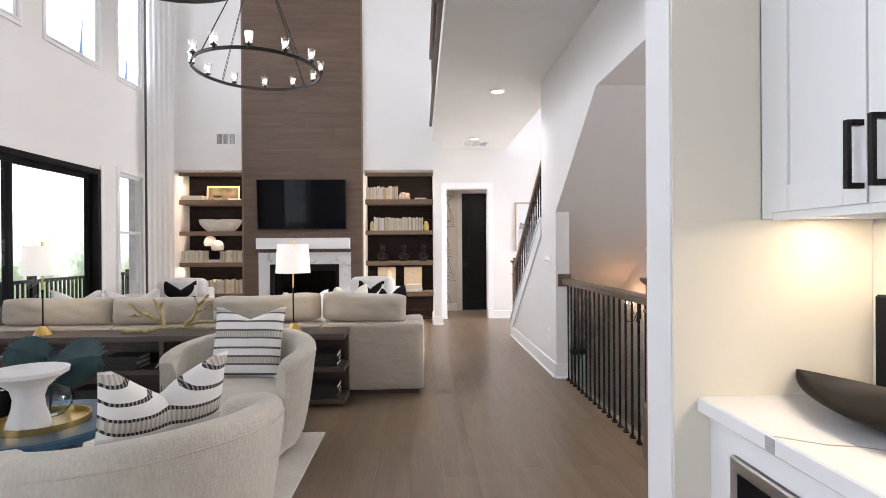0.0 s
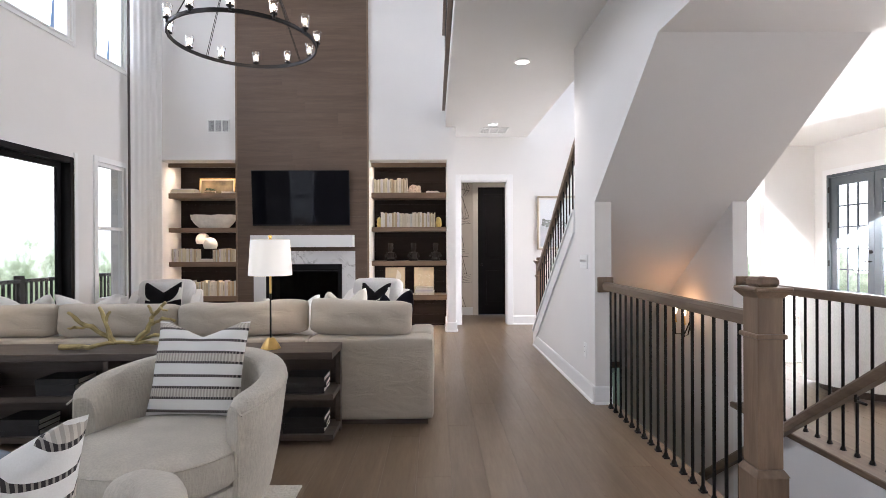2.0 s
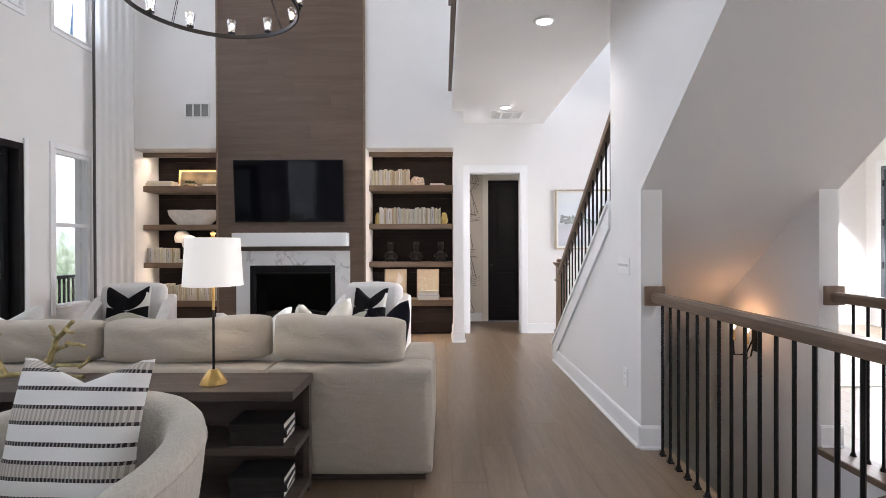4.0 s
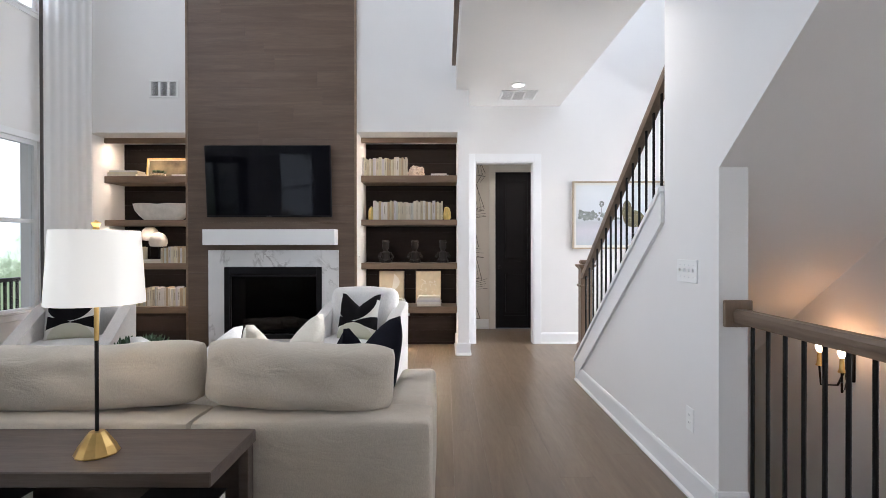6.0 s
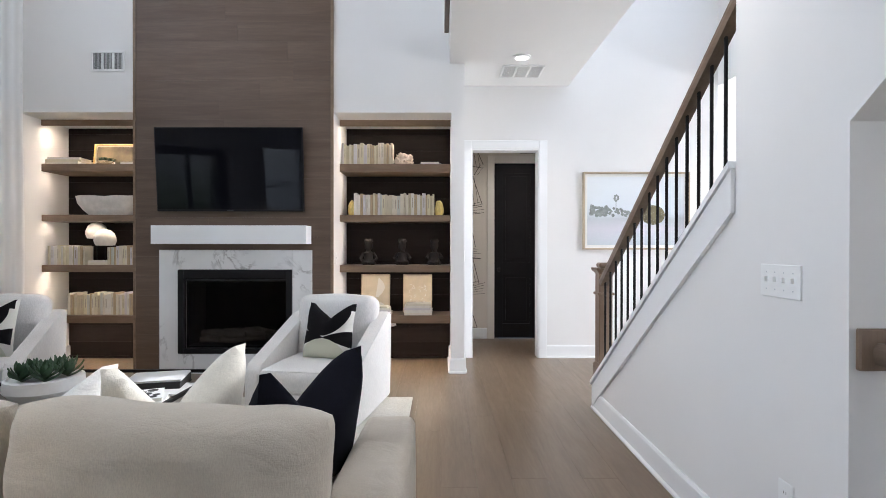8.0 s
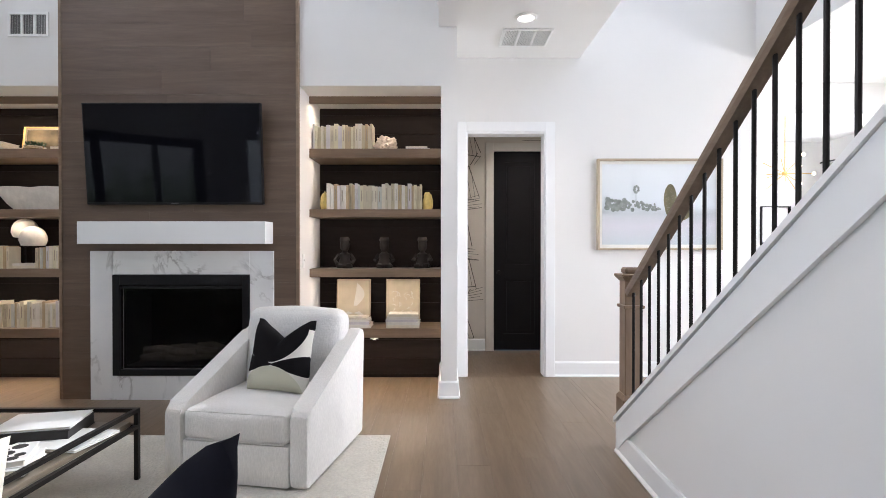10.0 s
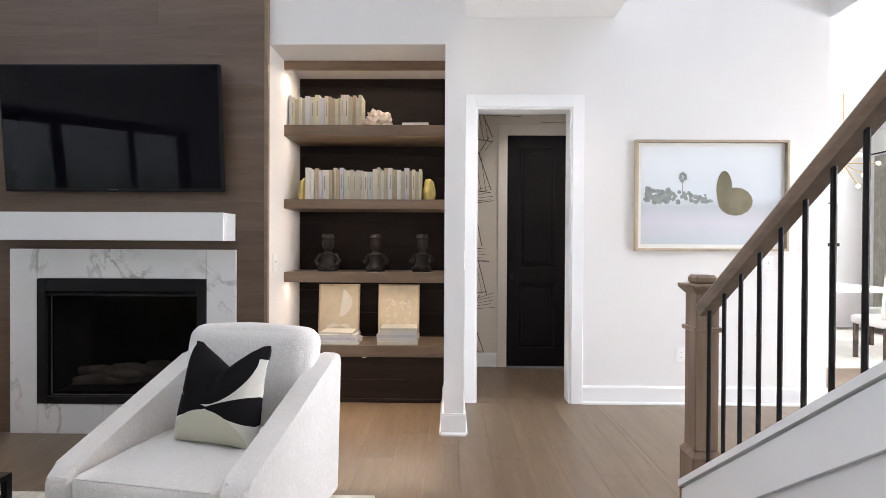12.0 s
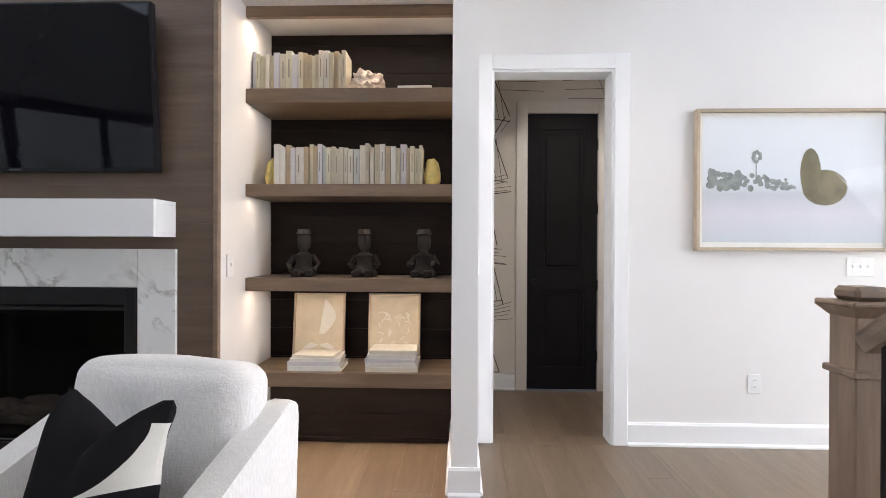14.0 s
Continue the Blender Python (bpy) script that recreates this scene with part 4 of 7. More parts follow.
def swivel_chair(label, x, y, turn):
    """A barrel chair: a curved shell of back and arms, open towards local -y, round a deep round seat."""
    t = thing("swivel_chair", label, "armchair", "tweed swivel chairs", at=pose(x, y, 0, 0, 0, turn))
    n, m, r1, thick = 44, 24, 0.445, 0.125
    span = 228
    bm = bmesh.new()
    rings = []
    for i in range(n + 1):
        a = radians(90 - span / 2 + span * i / n)
        s = abs(i / n - 0.5) * 2
        top = 0.715 - 0.10 * s ** 1.8
        tuck = 0 if s < 0.93 else ((s - 0.93) / 0.07) ** 2
        half = thick / 2 * (1 - 0.35 * tuck)
        ring = []
        for k in range(m):
            q = 2 * math.pi * k / m
            cx, cz = math.cos(q), math.sin(q)
            ex = math.copysign(abs(cx) ** 0.55, cx) * half
            if cz >= 0:
                z = top - 0.075 + 0.075 * abs(cz) ** 0.85 - 0.03 * tuck
            else:
                z = 0.07 + (top - 0.145) * (1 + cz) ** 0.6
            lean = 0.055 * (z / top) ** 1.3 - 0.03
            wv = 0.004 * noise.noise(Vector((i * 0.35, k * 0.5, 1.0)))
            r = r1 - thick / 2 + ex + lean + wv
            ring.append(bm.verts.new((r * math.cos(a), r * math.sin(a), z)))
        rings.append(ring)
    for p, c in zip(rings, rings[1:]):
        for k in range(m):
            bm.faces.new((p[k], p[(k + 1) % m], c[(k + 1) % m], c[k]))
    bm.faces.new(rings[0])
    bm.faces.new(rings[-1])
    part("shell", bm, TWEED, t, "wraparound tweed back and arms", True)
    seam = []
    for i in range(45):
        a = radians(90 - span / 2 + span * i / 44)
        s = abs(i / 44 - 0.5) * 2
        z = 0.715 - 0.10 * s ** 1.8 - 0.055
        seam.append(((r1 + 0.018) * math.cos(a), (r1 + 0.018) * math.sin(a), z))
    for e in (0, -1):
        a = math.atan2(seam[e][1], seam[e][0])
        down = [(((r1 - 0.006) * math.cos(a)), ((r1 - 0.006) * math.sin(a)), z) for z in (0.58, 0.4, 0.22)]
        part("piping", tube([seam[e]] + down, 0.0045, 6), TWEED, t, "", True)
    part("piping", tube(seam, 0.0045, 6), TWEED, t, "", True)
    part("seat", lathe([(0, 0.26), (0.355, 0.26), (0.378, 0.285), (0.383, 0.36), (0.372, 0.405), (0.33, 0.43), (0.2, 0.445), (0, 0.448)], 44, at=(0, -0.11, 0)), TWEED, t, "deep round seat cushion", True)
    part("seat_piping", lathe([(0.379, 0.396), (0.384, 0.402), (0.379, 0.408), (0.374, 0.402), (0.379, 0.396)], 44, at=(0, -0.11, 0), closed=True), TWEED, t, "", True)
    part("apron", lathe([(0, 0.05), (0.33, 0.05), (0.35, 0.08), (0.372, 0.255), (0, 0.255)], 44, at=(0, -0.10, 0)), TWEED, t, "", True)
    part("base", lathe([(0, 0), (0.28, 0), (0.29, 0.015), (0.29, 0.045), (0.2, 0.05), (0, 0.05)], 40, at=(0, 0, 0)), CONSOLEWOOD, t, "dark swivel base")
    return t


swivel_chair("curved oatmeal tweed swivel chair beside the console", -1.13, 3.2, -12)
swivel_chair("curved oatmeal tweed swivel chair on the pale rug", -0.985, 1.89, 228)

solid("area_rug", box(-3.9, -0.66, 1.0, 3.5, 0.0, 0.014, 0.004), RUG, "pale woven wool rug under the swivel chairs", "rug")
solid("area_rug", box(-3.7, -0.11, 4.7, 7.53, 0.0, 0.014, 0.004), RUG, "pale patterned wool rug before the fireplace", "rug")


def slope_armchair(x, y, turn, label):
    """An armchair whose arms run in one straight slope from the seat front up to the back."""
    t = thing("armchair", label, "armchair", "white fireside armchairs", at=pose(x, y, 0, 0, 0, turn))
    w, d, aw = 0.81, 0.88, 0.105
    prof = [(-d / 2 + 0.012, 0.02), (-d / 2, 0.06), (-d / 2, 0.365), (-d / 2 + 0.015, 0.40), (-d / 2 + 0.06, 0.42),
            (-0.05, 0.545), (d / 2 - 0.13, 0.685), (d / 2 - 0.07, 0.708), (d / 2 - 0.01, 0.70), (d / 2 + 0.005, 0.66), (d / 2 - 0.03, 0.02)]
    for e in (-1, 1):
        part("arm", prism(prof, "x", e * (w / 2 - aw), e * w / 2, 0.026), BOUCLE, t, "", True)
    part("seat_base", box(-w / 2 + aw, w / 2 - aw, -d / 2 + 0.008, d / 2 - 0.06, 0.02, 0.235, 0.014, seg=2), BOUCLE, t, "", True)
    part("seat_cushion", soft(w - 2 * aw - 0.006, 0.66, 0.165, 0.032, 0.018, 0.003, 12, at=pose(0, -d / 2 + 0.338, 0.316)), BOUCLE, t, "square-edged seat cushion", True)
    for z in (0.242, 0.388):
        part("seat_piping", tube([(-w / 2 + aw + 0.025, -d / 2 + 0.012, z), (w / 2 - aw - 0.025, -d / 2 + 0.012, z)], 0.004, 6), BOUCLE, t, "", True)
    part("back_cushion", soft(w - 2 * aw + 0.03, 0.20, 0.50, 0.062, 0.02, 0.004, 14, at=pose(0, d / 2 - 0.155, 0.585, -9)), BOUCLE, t, "rounded loose back", True)
    part("back_panel", box(-w / 2 + aw, w / 2 - aw, d / 2 - 0.085, d / 2 - 0.03, 0.02, 0.66, 0.02, seg=2), BOUCLE, t, "", True)
    for sx in (-1, 1):
        for sy in (-1, 1):
            part("foot", box(sx * 0.33 - 0.025, sx * 0.33 + 0.025, sy * 0.35 - 0.025, sy * 0.35 + 0.025, 0.0, 0.022), CONSOLEWOOD, t)
    return t


slope_armchair(-0.764, 7.243, -10, "white boucle armchair with sloping arms near the niche")
slope_armchair(-3.34, 7.22, 18, "white boucle armchair with sloping arms near the window")

# ---- stairs and railings ----


def upper_flight():
    t = thing("staircase", "white staircase with oak treads rising behind the skirt", "staircase")
    for i in range(16):
        y1 = 7.28 - i * 0.25
        z = (i + 1) * 0.1825
        part("riser", box(XS + 0.131, XF - 0.001, y1 - 0.02, y1, z - 0.1825, z - 0.03), TRIM, t)
        part("tread", box(XS + 0.131, XF - 0.001, y1 - 0.25, y1 + 0.025, z - 0.03, z, 0.004), RAILWOOD_Y, t)


upper_flight()


def lower_flight():
    t = thing("staircase", "dark oak staircase going down to the lower floor", "staircase")
    for i in range(15):
        y0 = 2.97 + i * 0.25
        z = -(i + 1) * 0.185
        part("riser", box(XS + 0.131, XF - 0.001, y0, y0 + 0.02, z, z + 0.155), TRIM, t)
        part("tread", box(XS + 0.131, XF - 0.001, y0 - 0.005, y0 + 0.27, z - 0.03, z, 0.004), FLOORWOOD, t)


lower_flight()


def newel(x, y, label, s=1.0):
    t = thing("newel_post", label, "newel post", "oak newel posts", at=pose(x, y, 0))
    w = 0.052 * s

    def block(h, z0, z1, bev=0.004):
        return box(-h, h, -h, h, z0, z1, bev)
    part("plinth", block(w + 0.014, 0, 0.31), RAILWOOD_Z, t)
    part("plinth_cap", prism_square(w + 0.016, w, 0.31, 0.335), RAILWOOD_Z, t)
    part("shaft", block(w, 0.335, 1.045), RAILWOOD_Z, t)
    part("band", block(w + 0.012, 0.865, 0.885), RAILWOOD_Z, t)
    part("collar", prism_square(w, w + 0.026, 1.03, 1.06), RAILWOOD_Z, t)
    part("collar_plate", block(w + 0.026, 1.06, 1.075), RAILWOOD_Z, t)
    part("cap", block(w - 0.004, 1.075, 1.115, 0.012), RAILWOOD_Z, t)
    return t


def prism_square(h0, h1, z0, z1):
    """A square block whose sides flare from half-width h0 to h1."""
    b = bmesh.new()
    lo = [b.verts.new((sx * h0, sy * h0, z0)) for sx, sy in ((-1, -1), (1, -1), (1, 1), (-1, 1))]
    hi = [b.verts.new((sx * h1, sy * h1, z1)) for sx, sy in ((-1, -1), (1, -1), (1, 1), (-1, 1))]
    b.faces.new(lo)
    b.faces.new(hi)
    for i in range(4):
        b.faces.new((lo[i], lo[(i + 1) % 4], hi[(i + 1) % 4], hi[i]))
    return b


newel(1.39, 7.355, "square brown oak newel post at the foot of the stair")
newel(1.39, 2.93, "square brown oak newel post at the stairhead")


RAIL_PROFILE = [(-0.028, -0.03), (0.028, -0.03), (0.033, -0.005), (0.033, 0.015), (0.022, 0.03), (-0.022, 0.03), (-0.033, 0.015), (-0.033, -0.005)]


def sweep(profile, p, q):
    """A moulded rail with upright ends from p to q, lying in a plane across x or y."""
    b = bmesh.new()
    p, q = Vector(p), Vector(q)
    d = (q - p).normalized()
    side = d.cross(Vector((0, 0, 1))).normalized()
    up = side.cross(d)
    e0 = [b.verts.new(p + side * u + up * w) for u, w in profile]
    e1 = [b.verts.new(q + side * u + up * w) for u, w in profile]
    n = len(profile)
    b.faces.new(e0)
    b.faces.new(e1)
    for i in range(n):
        b.faces.new((e0[i], e0[(i + 1) % n], e1[(i + 1) % n], e1[i]))
    return b


def baluster_mesh(h, shoe=True):
    bm = tube([(0, 0, 0.0), (0, 0, h)], 0.0085, 8)
    if shoe:
        box(-0.017, 0.017, -0.017, 0.017, 0, 0.012, 0.002, bm)
        lathe([(0.017, 0.012), (0.012, 0.03), (0.0085, 0.035)], 8, bm)
    return put("baluster", bm, IRON, True)


def level_railing(x, y0, y1, label, first, step):
    t = thing("stair_railing", label, "railing", "stairhead railings")
    part("handrail", sweep(RAIL_PROFILE, (x, y0, 0.935), (x, y1, 0.935)), RAILWOOD_Y, t, "oak handrail")
    part("rosette", box(x - 0.07, x + 0.055, 4.828, 4.848, 0.885, 1.005, 0.004), RAILWOOD_Z, t, "square oak rosette")
    me = baluster_mesh(0.91)
    y = first
    while y > y0 + 0.05:
        part("baluster", me, None, t, "black iron baluster").location = (x, y, 0)
        y -= step
    return t


level_railing(1.385, 2.97, 4.83, "oak handrail on thin black iron balusters beside the hall", 4.74, 0.1035)
level_railing(2.49, 1.6, 4.83, "oak handrail on thin black iron balusters towards the foyer", 4.70, 0.1035)

structure("trim_stair_nosing", box(1.395, 1.468, 2.97, 4.85, -0.03, 0.004, 0.006), SHELFWOOD, "oak nosing along the stair opening", "trim")
structure("trim_stair_nosing_far", box(XF - 0.03, XF + 0.16, 2.97, 4.848, -0.03, 0.012, 0.006), RAILWOOD_Y, "dark oak nosing along the stair opening", "trim")


def raking_railing():
    t = thing("stair_railing", "raking oak handrail on black iron balusters up the stair", "railing")
    x = 1.365
    a, c = Vector((x, 7.29, 0.965)), Vector((x, 5.42, 2.325))
    part("handrail", sweep(RAIL_PROFILE, a, c), RAILWOOD_Y, t, "oak handrail")
    n = 16
    for i in range(n):
        y = 7.24 - i * 0.1165
        f = (7.29 - y) / (7.29 - 5.42)
        z1 = a.z + f * (c.z - a.z) - 0.03
        z0 = 0.205 + (7.315 - y) / (7.315 - 5.42) * (1.583 - 0.205) - 0.012
        bm = tube([(0, 0, 0), (0, 0, z1 - z0)], 0.0085, 8)
        box(-0.014, 0.014, -0.014, 0.014, 0.0, 0.03, 0.002, bm)
        part("baluster", bm, IRON, t, "black iron baluster").location = (x, y, z0)


raking_railing()


def wall_handrail():
    t = thing("stair_handrail", "oak handrail descending on brackets into the stairwell", "handrail")
    x = XF - 0.06
    part("rail", sweep(RAIL_PROFILE, (x, 3.2, 0.76), (x, 6.6, -1.79)), RAILWOOD_Y, t)
    for y in (3.6, 4.4, 5.3):
        z = 0.76 - (y - 3.2) * 0.75
        part("bracket", tube([(x, y, z - 0.03), (x, y, z - 0.07), (XF, y, z - 0.09)], 0.008, 8), IRON, t, "black bracket")


wall_handrail()

# ---- lamps ----


def table_lamp(x, y):
    t = thing("table_lamp", "slim brass and black table lamp with white drum shade, lit", "lamp", "console table lamps", at=pose(x, y, 0.59))
    part("base", lathe([(0, 0), (0.062, 0), (0.064, 0.006), (0.052, 0.03), (0.03, 0.062), (0.022, 0.072), (0.0, 0.074)], 12), BRASS, t, "faceted brass cone base")
    part("stem", tube([(0, 0, 0.07), (0, 0, 0.36)], 0.006, 12), IRON, t, "black metal stem", True)
    part("neck", tube([(0, 0, 0.36), (0, 0, 0.53)], 0.007, 12), BRASS, t, "brass neck", True)
    sh = lathe([(0.137, 0.478), (0.123, 0.708), (0.121, 0.708), (0.135, 0.478), (0.137, 0.478)], 40, closed=True)
    part("shade", sh, SHADE, t, "white linen drum shade", True)
    part("bulb", lathe([(0, 0.52), (0.018, 0.53), (0.028, 0.56), (0.02, 0.59), (0, 0.6)], 12), BULB, t, "", True)
    part("finial", lathe([(0, 0.70), (0.012, 0.705), (0.008, 0.72), (0.014, 0.732), (0, 0.742)], 12), BRASS, t, "brass finial", True)
    sp = bmesh.new()
    for k in range(3):
        a = k * 2.094
        tube([(0, 0, 0.704), (0.121 * math.cos(a), 0.121 * math.sin(a), 0.704)], 0.002, 5, sp)
    part("spider", sp, BRASS, t)
    lamp = new("table_lamp_light", bpy.data.lights.new("table_lamp_light", "POINT"))
    lamp.data.energy, lamp.data.color, lamp.data.shadow_soft_size = 2.6, (1.0, 0.80, 0.58), 0.03
    lamp.location = (x, y, 1.22)
    return t


table_lamp(-1.035, 4.17)
table_lamp(-3.00, 4.17)


def chandelier(x, y, z, r):
    t = thing("chandelier", "large dark iron ring chandelier with clear glass cups", "chandelier", "ring chandeliers", at=pose(x, y, z))
    part("ring", lathe([(r - 0.008, -0.018), (r + 0.008, -0.018), (r + 0.008, 0.018), (r - 0.008, 0.018), (r - 0.008, -0.018)], 96, closed=True), IRON, t, "dark bronze hoop", True)
    cup = lathe([(0.030, 0.03), (0.046, 0.15), (0.0435, 0.15), (0.028, 0.033), (0.030, 0.03)], 20, closed=True)
    cup = put("glass_cup", cup, GLASS, True)
    hold = lathe([(0, -0.018), (0.016, -0.016), (0.014, 0.02), (0.034, 0.024), (0.034, 0.03), (0.010, 0.032), (0.010, 0.06), (0, 0.061)], 16)
    hold = put("lamp_holder", hold, IRON, True)
    bulb = put("bulb", lathe([(0, 0.06), (0.009, 0.062), (0.018, 0.085), (0.019, 0.1), (0.010, 0.122), (0, 0.128)], 12), BULB, True)
    for k in range(12):
        a = 2 * math.pi * (k + 0.35) / 12
        at = (r * math.cos(a) * 1.012, r * math.sin(a) * 1.012, 0.012)
        h = part("lamp_holder", hold, None, t, "dark iron lamp holder")
        h.location = at
        part("glass_cup", cup, None, h, "clear tapered glass cup")
        part("bulb", bulb, None, h, "glowing filament bulb")
    for k in range(4):
        a = 2 * math.pi * (k + 0.6) / 4
        for s in (-0.012, 0.012):
            p = (r * math.cos(a + s), r * math.sin(a + s), 0.0)
            part("hanger", tube([p, (0.03 * math.cos(a + s * 8), 0.03 * math.sin(a + s * 8), 1.45)], 0.0035, 6), IRON, t, "thin iron rod")
    part("hub", lathe([(0, 1.42), (0.045, 1.43), (0.045, 1.48), (0.012, 1.5), (0.012, GH - z - 0.03), (0.07, GH - z - 0.03), (0.07, GH - z - 0.001), (0, GH - z - 0.001)], 20), IRON, t)
    lamp = new("chandelier_light", bpy.data.lights.new("chandelier_light", "POINT"))
    lamp.data.energy, lamp.data.color, lamp.data.shadow_soft_size = 12, (1.0, 0.82, 0.6), 0.3
    lamp.location = (x, y, z + 0.25)
    return t


chandelier(-1.93, 6.17, 3.39, 0.72)
chandelier(-1.93, 3.73, 3.39, 0.72)


def sconce(y, z):
    t = thing("wall_sconce", "black iron two-arm sconce with glowing bulbs on the stairwell wall", "sconce", at=pose(XF, y, z))
    part("backplate", box(-0.02, -0.001, -0.03, 0.03, -0.09, 0.12, 0.004), IRON, t)
    for s in (-1, 1):
        part("arm", tube([(-0.02, s * 0.01, 0.0), (-0.06, s * 0.03, -0.12), (-0.12, s * 0.08, -0.13), (-0.125, s * 0.085, -0.02)], 0.006, 8), IRON, t, "", True)
        part("candle_cup", lathe([(0, -0.02), (0.02, -0.018), (0.014, 0.0), (0.01, 0.06), (0, 0.06)], 12, at=(-0.125, s * 0.085, 0)), BRASS, t, "", True)
        part("bulb", lathe([(0, 0.06), (0.010, 0.062), (0.02, 0.085), (0.018, 0.105), (0, 0.13)], 12, at=(-0.125, s * 0.085, 0)), BULB, t, "glowing bulb", True)
        lamp = new("sconce_light", bpy.data.lights.new("sconce_light", "POINT"))
        lamp.data.energy, lamp.data.color, lamp.data.shadow_soft_size = 0.75, (1.0, 0.47, 0.18), 0.025
        lamp.location = (XF - 0.125, y + s * 0.085, z + 0.16)


sconce(5.48, 0.56)

# ---- curtain ----


def curtain():
    t = thing("curtain", "tall white sheer curtain with a dark edge tape, drawn back", "curtain")
    n, zs = 90, [0.02, 1.4, 2.8, 4.2, 5.62]
    bm = bmesh.new()
    a, c = Vector((-4.12, 7.86)), Vector((-3.925, 8.325))
    along = (c - a).normalized()
    across = Vector((along.y, -along.x))
    rows = []
    for jz, z in enumerate(zs):
        row = []
        for i in range(n + 1):
            f = i / n
            spread = 1.0 + 0.04 * math.sin(jz * 2.1)
            p = a + (c - a) * (0.5 + (f - 0.5) * spread) + across * (0.008 * math.sin(f * 2 * math.pi * 5.5 + 0.12 * jz) + 0.004 * math.sin(f * 23 + jz))
            row.append((p.x, p.y, z))
        rows.append(row)
    vs = [[bm.verts.new(p) for p in row] for row in rows]
    for r0, r1 in zip(vs, vs[1:]):
        for i in range(n):
            bm.faces.new((r0[i], r0[i + 1], r1[i + 1], r1[i]))
    part("drape", bm, SHEER, t, "", True)
    part("edge_tape", box(-4.135, -4.105, 7.832, 7.849, 0.02, 5.62, 0.003), fabric("dark_tape", (0.10, 0.09, 0.085), 90), t, "dark woven edge tape")
    r = thing("curtain_rod", "dark metal curtain rod high on the window wall", "curtain rod")
    part("rod", tube([(-4.1, 4.3, 5.68), (-4.1, 8.3, 5.68)], 0.016, 12), IRON, r)
    for y in (4.5, 8.2):
        part("bracket", tube([(-4.1, y, 5.68), (XL, y, 5.68)], 0.01, 8), IRON, r)
    for i in range(9):
        part("ring", lathe([(0.022, -0.003), (0.026, 0.0), (0.022, 0.003), (0.018, 0), (0.022, -0.003)], 14, closed=True), IRON, r).matrix_local = pose(-4.1, 7.88 + i * 0.047, 5.675, 90)


curtain()

# ---- pillows ----


def striped():
    """White cloth with woven dark bands across it, set by the height in the cushion."""
    m, N, L, b = base("striped_weave", 0.95)
    tc = N.new("ShaderNodeTexCoord")
    sep = N.new("ShaderNodeSeparateXYZ")
    L.new(tc.outputs["Object"], sep.inputs[0])

    def fn(op, a, c=None):
        n = N.new("ShaderNodeMath")
        n.operation = op
        for s, v in ((0, a), (1, c)):
            if v is None:
                continue
            if isinstance(v, (int, float)):
                n.inputs[s].default_value = v
            else:
                L.new(v, n.inputs[s])
        return n.outputs[0]
    z = fn("MULTIPLY", sep.outputs["Z"], 1 / 0.45)
    bands = [(0.055, 0.012), (0.19, 0.010), (0.30, 0.010), (0.42, 0.011), (0.56, 0.010), (0.67, 0.010), (0.80, 0.011), (0.93, 0.010)]
    dark = None
    for c, h in bands:
        on = fn("LESS_THAN", fn("ABSOLUTE", fn("SUBTRACT", z, c)), h * 1.3)
        dark = on if dark is None else fn("MAXIMUM", dark, on)
    tan = None
    for c, h in ((0.245, 0.05), (0.615, 0.05), (0.97, 0.03)):
        on = fn("LESS_THAN", fn("ABSOLUTE", fn("SUBTRACT", z, c)), h)
        tan = on if tan is None else fn("MAXIMUM", tan, on)
    tick = fn("GREATER_THAN", fn("SINE", fn("MULTIPLY", sep.outputs["X"], 520)), 0.35)
    tick2 = fn("GREATER_THAN", fn("SINE", fn("MULTIPLY", sep.outputs["X"], 420)), 0.0)
    fuzz = noise_tex(N, L, tc.outputs["Object"], 240, 2)
    col = mix(N, L, tan, mix(N, L, fuzz, (0.86, 0.845, 0.81), (0.77, 0.75, 0.71)), mix(N, L, tick2, (0.60, 0.55, 0.48), (0.42, 0.38, 0.33)))
    col = mix(N, L, dark, col, mix(N, L, tick, (0.035, 0.03, 0.03), (0.30, 0.27, 0.24)))
    L.new(col, b.inputs["Base Color"])
    bump(N, L, b, fuzz, 0.4, 0.002)
    return m


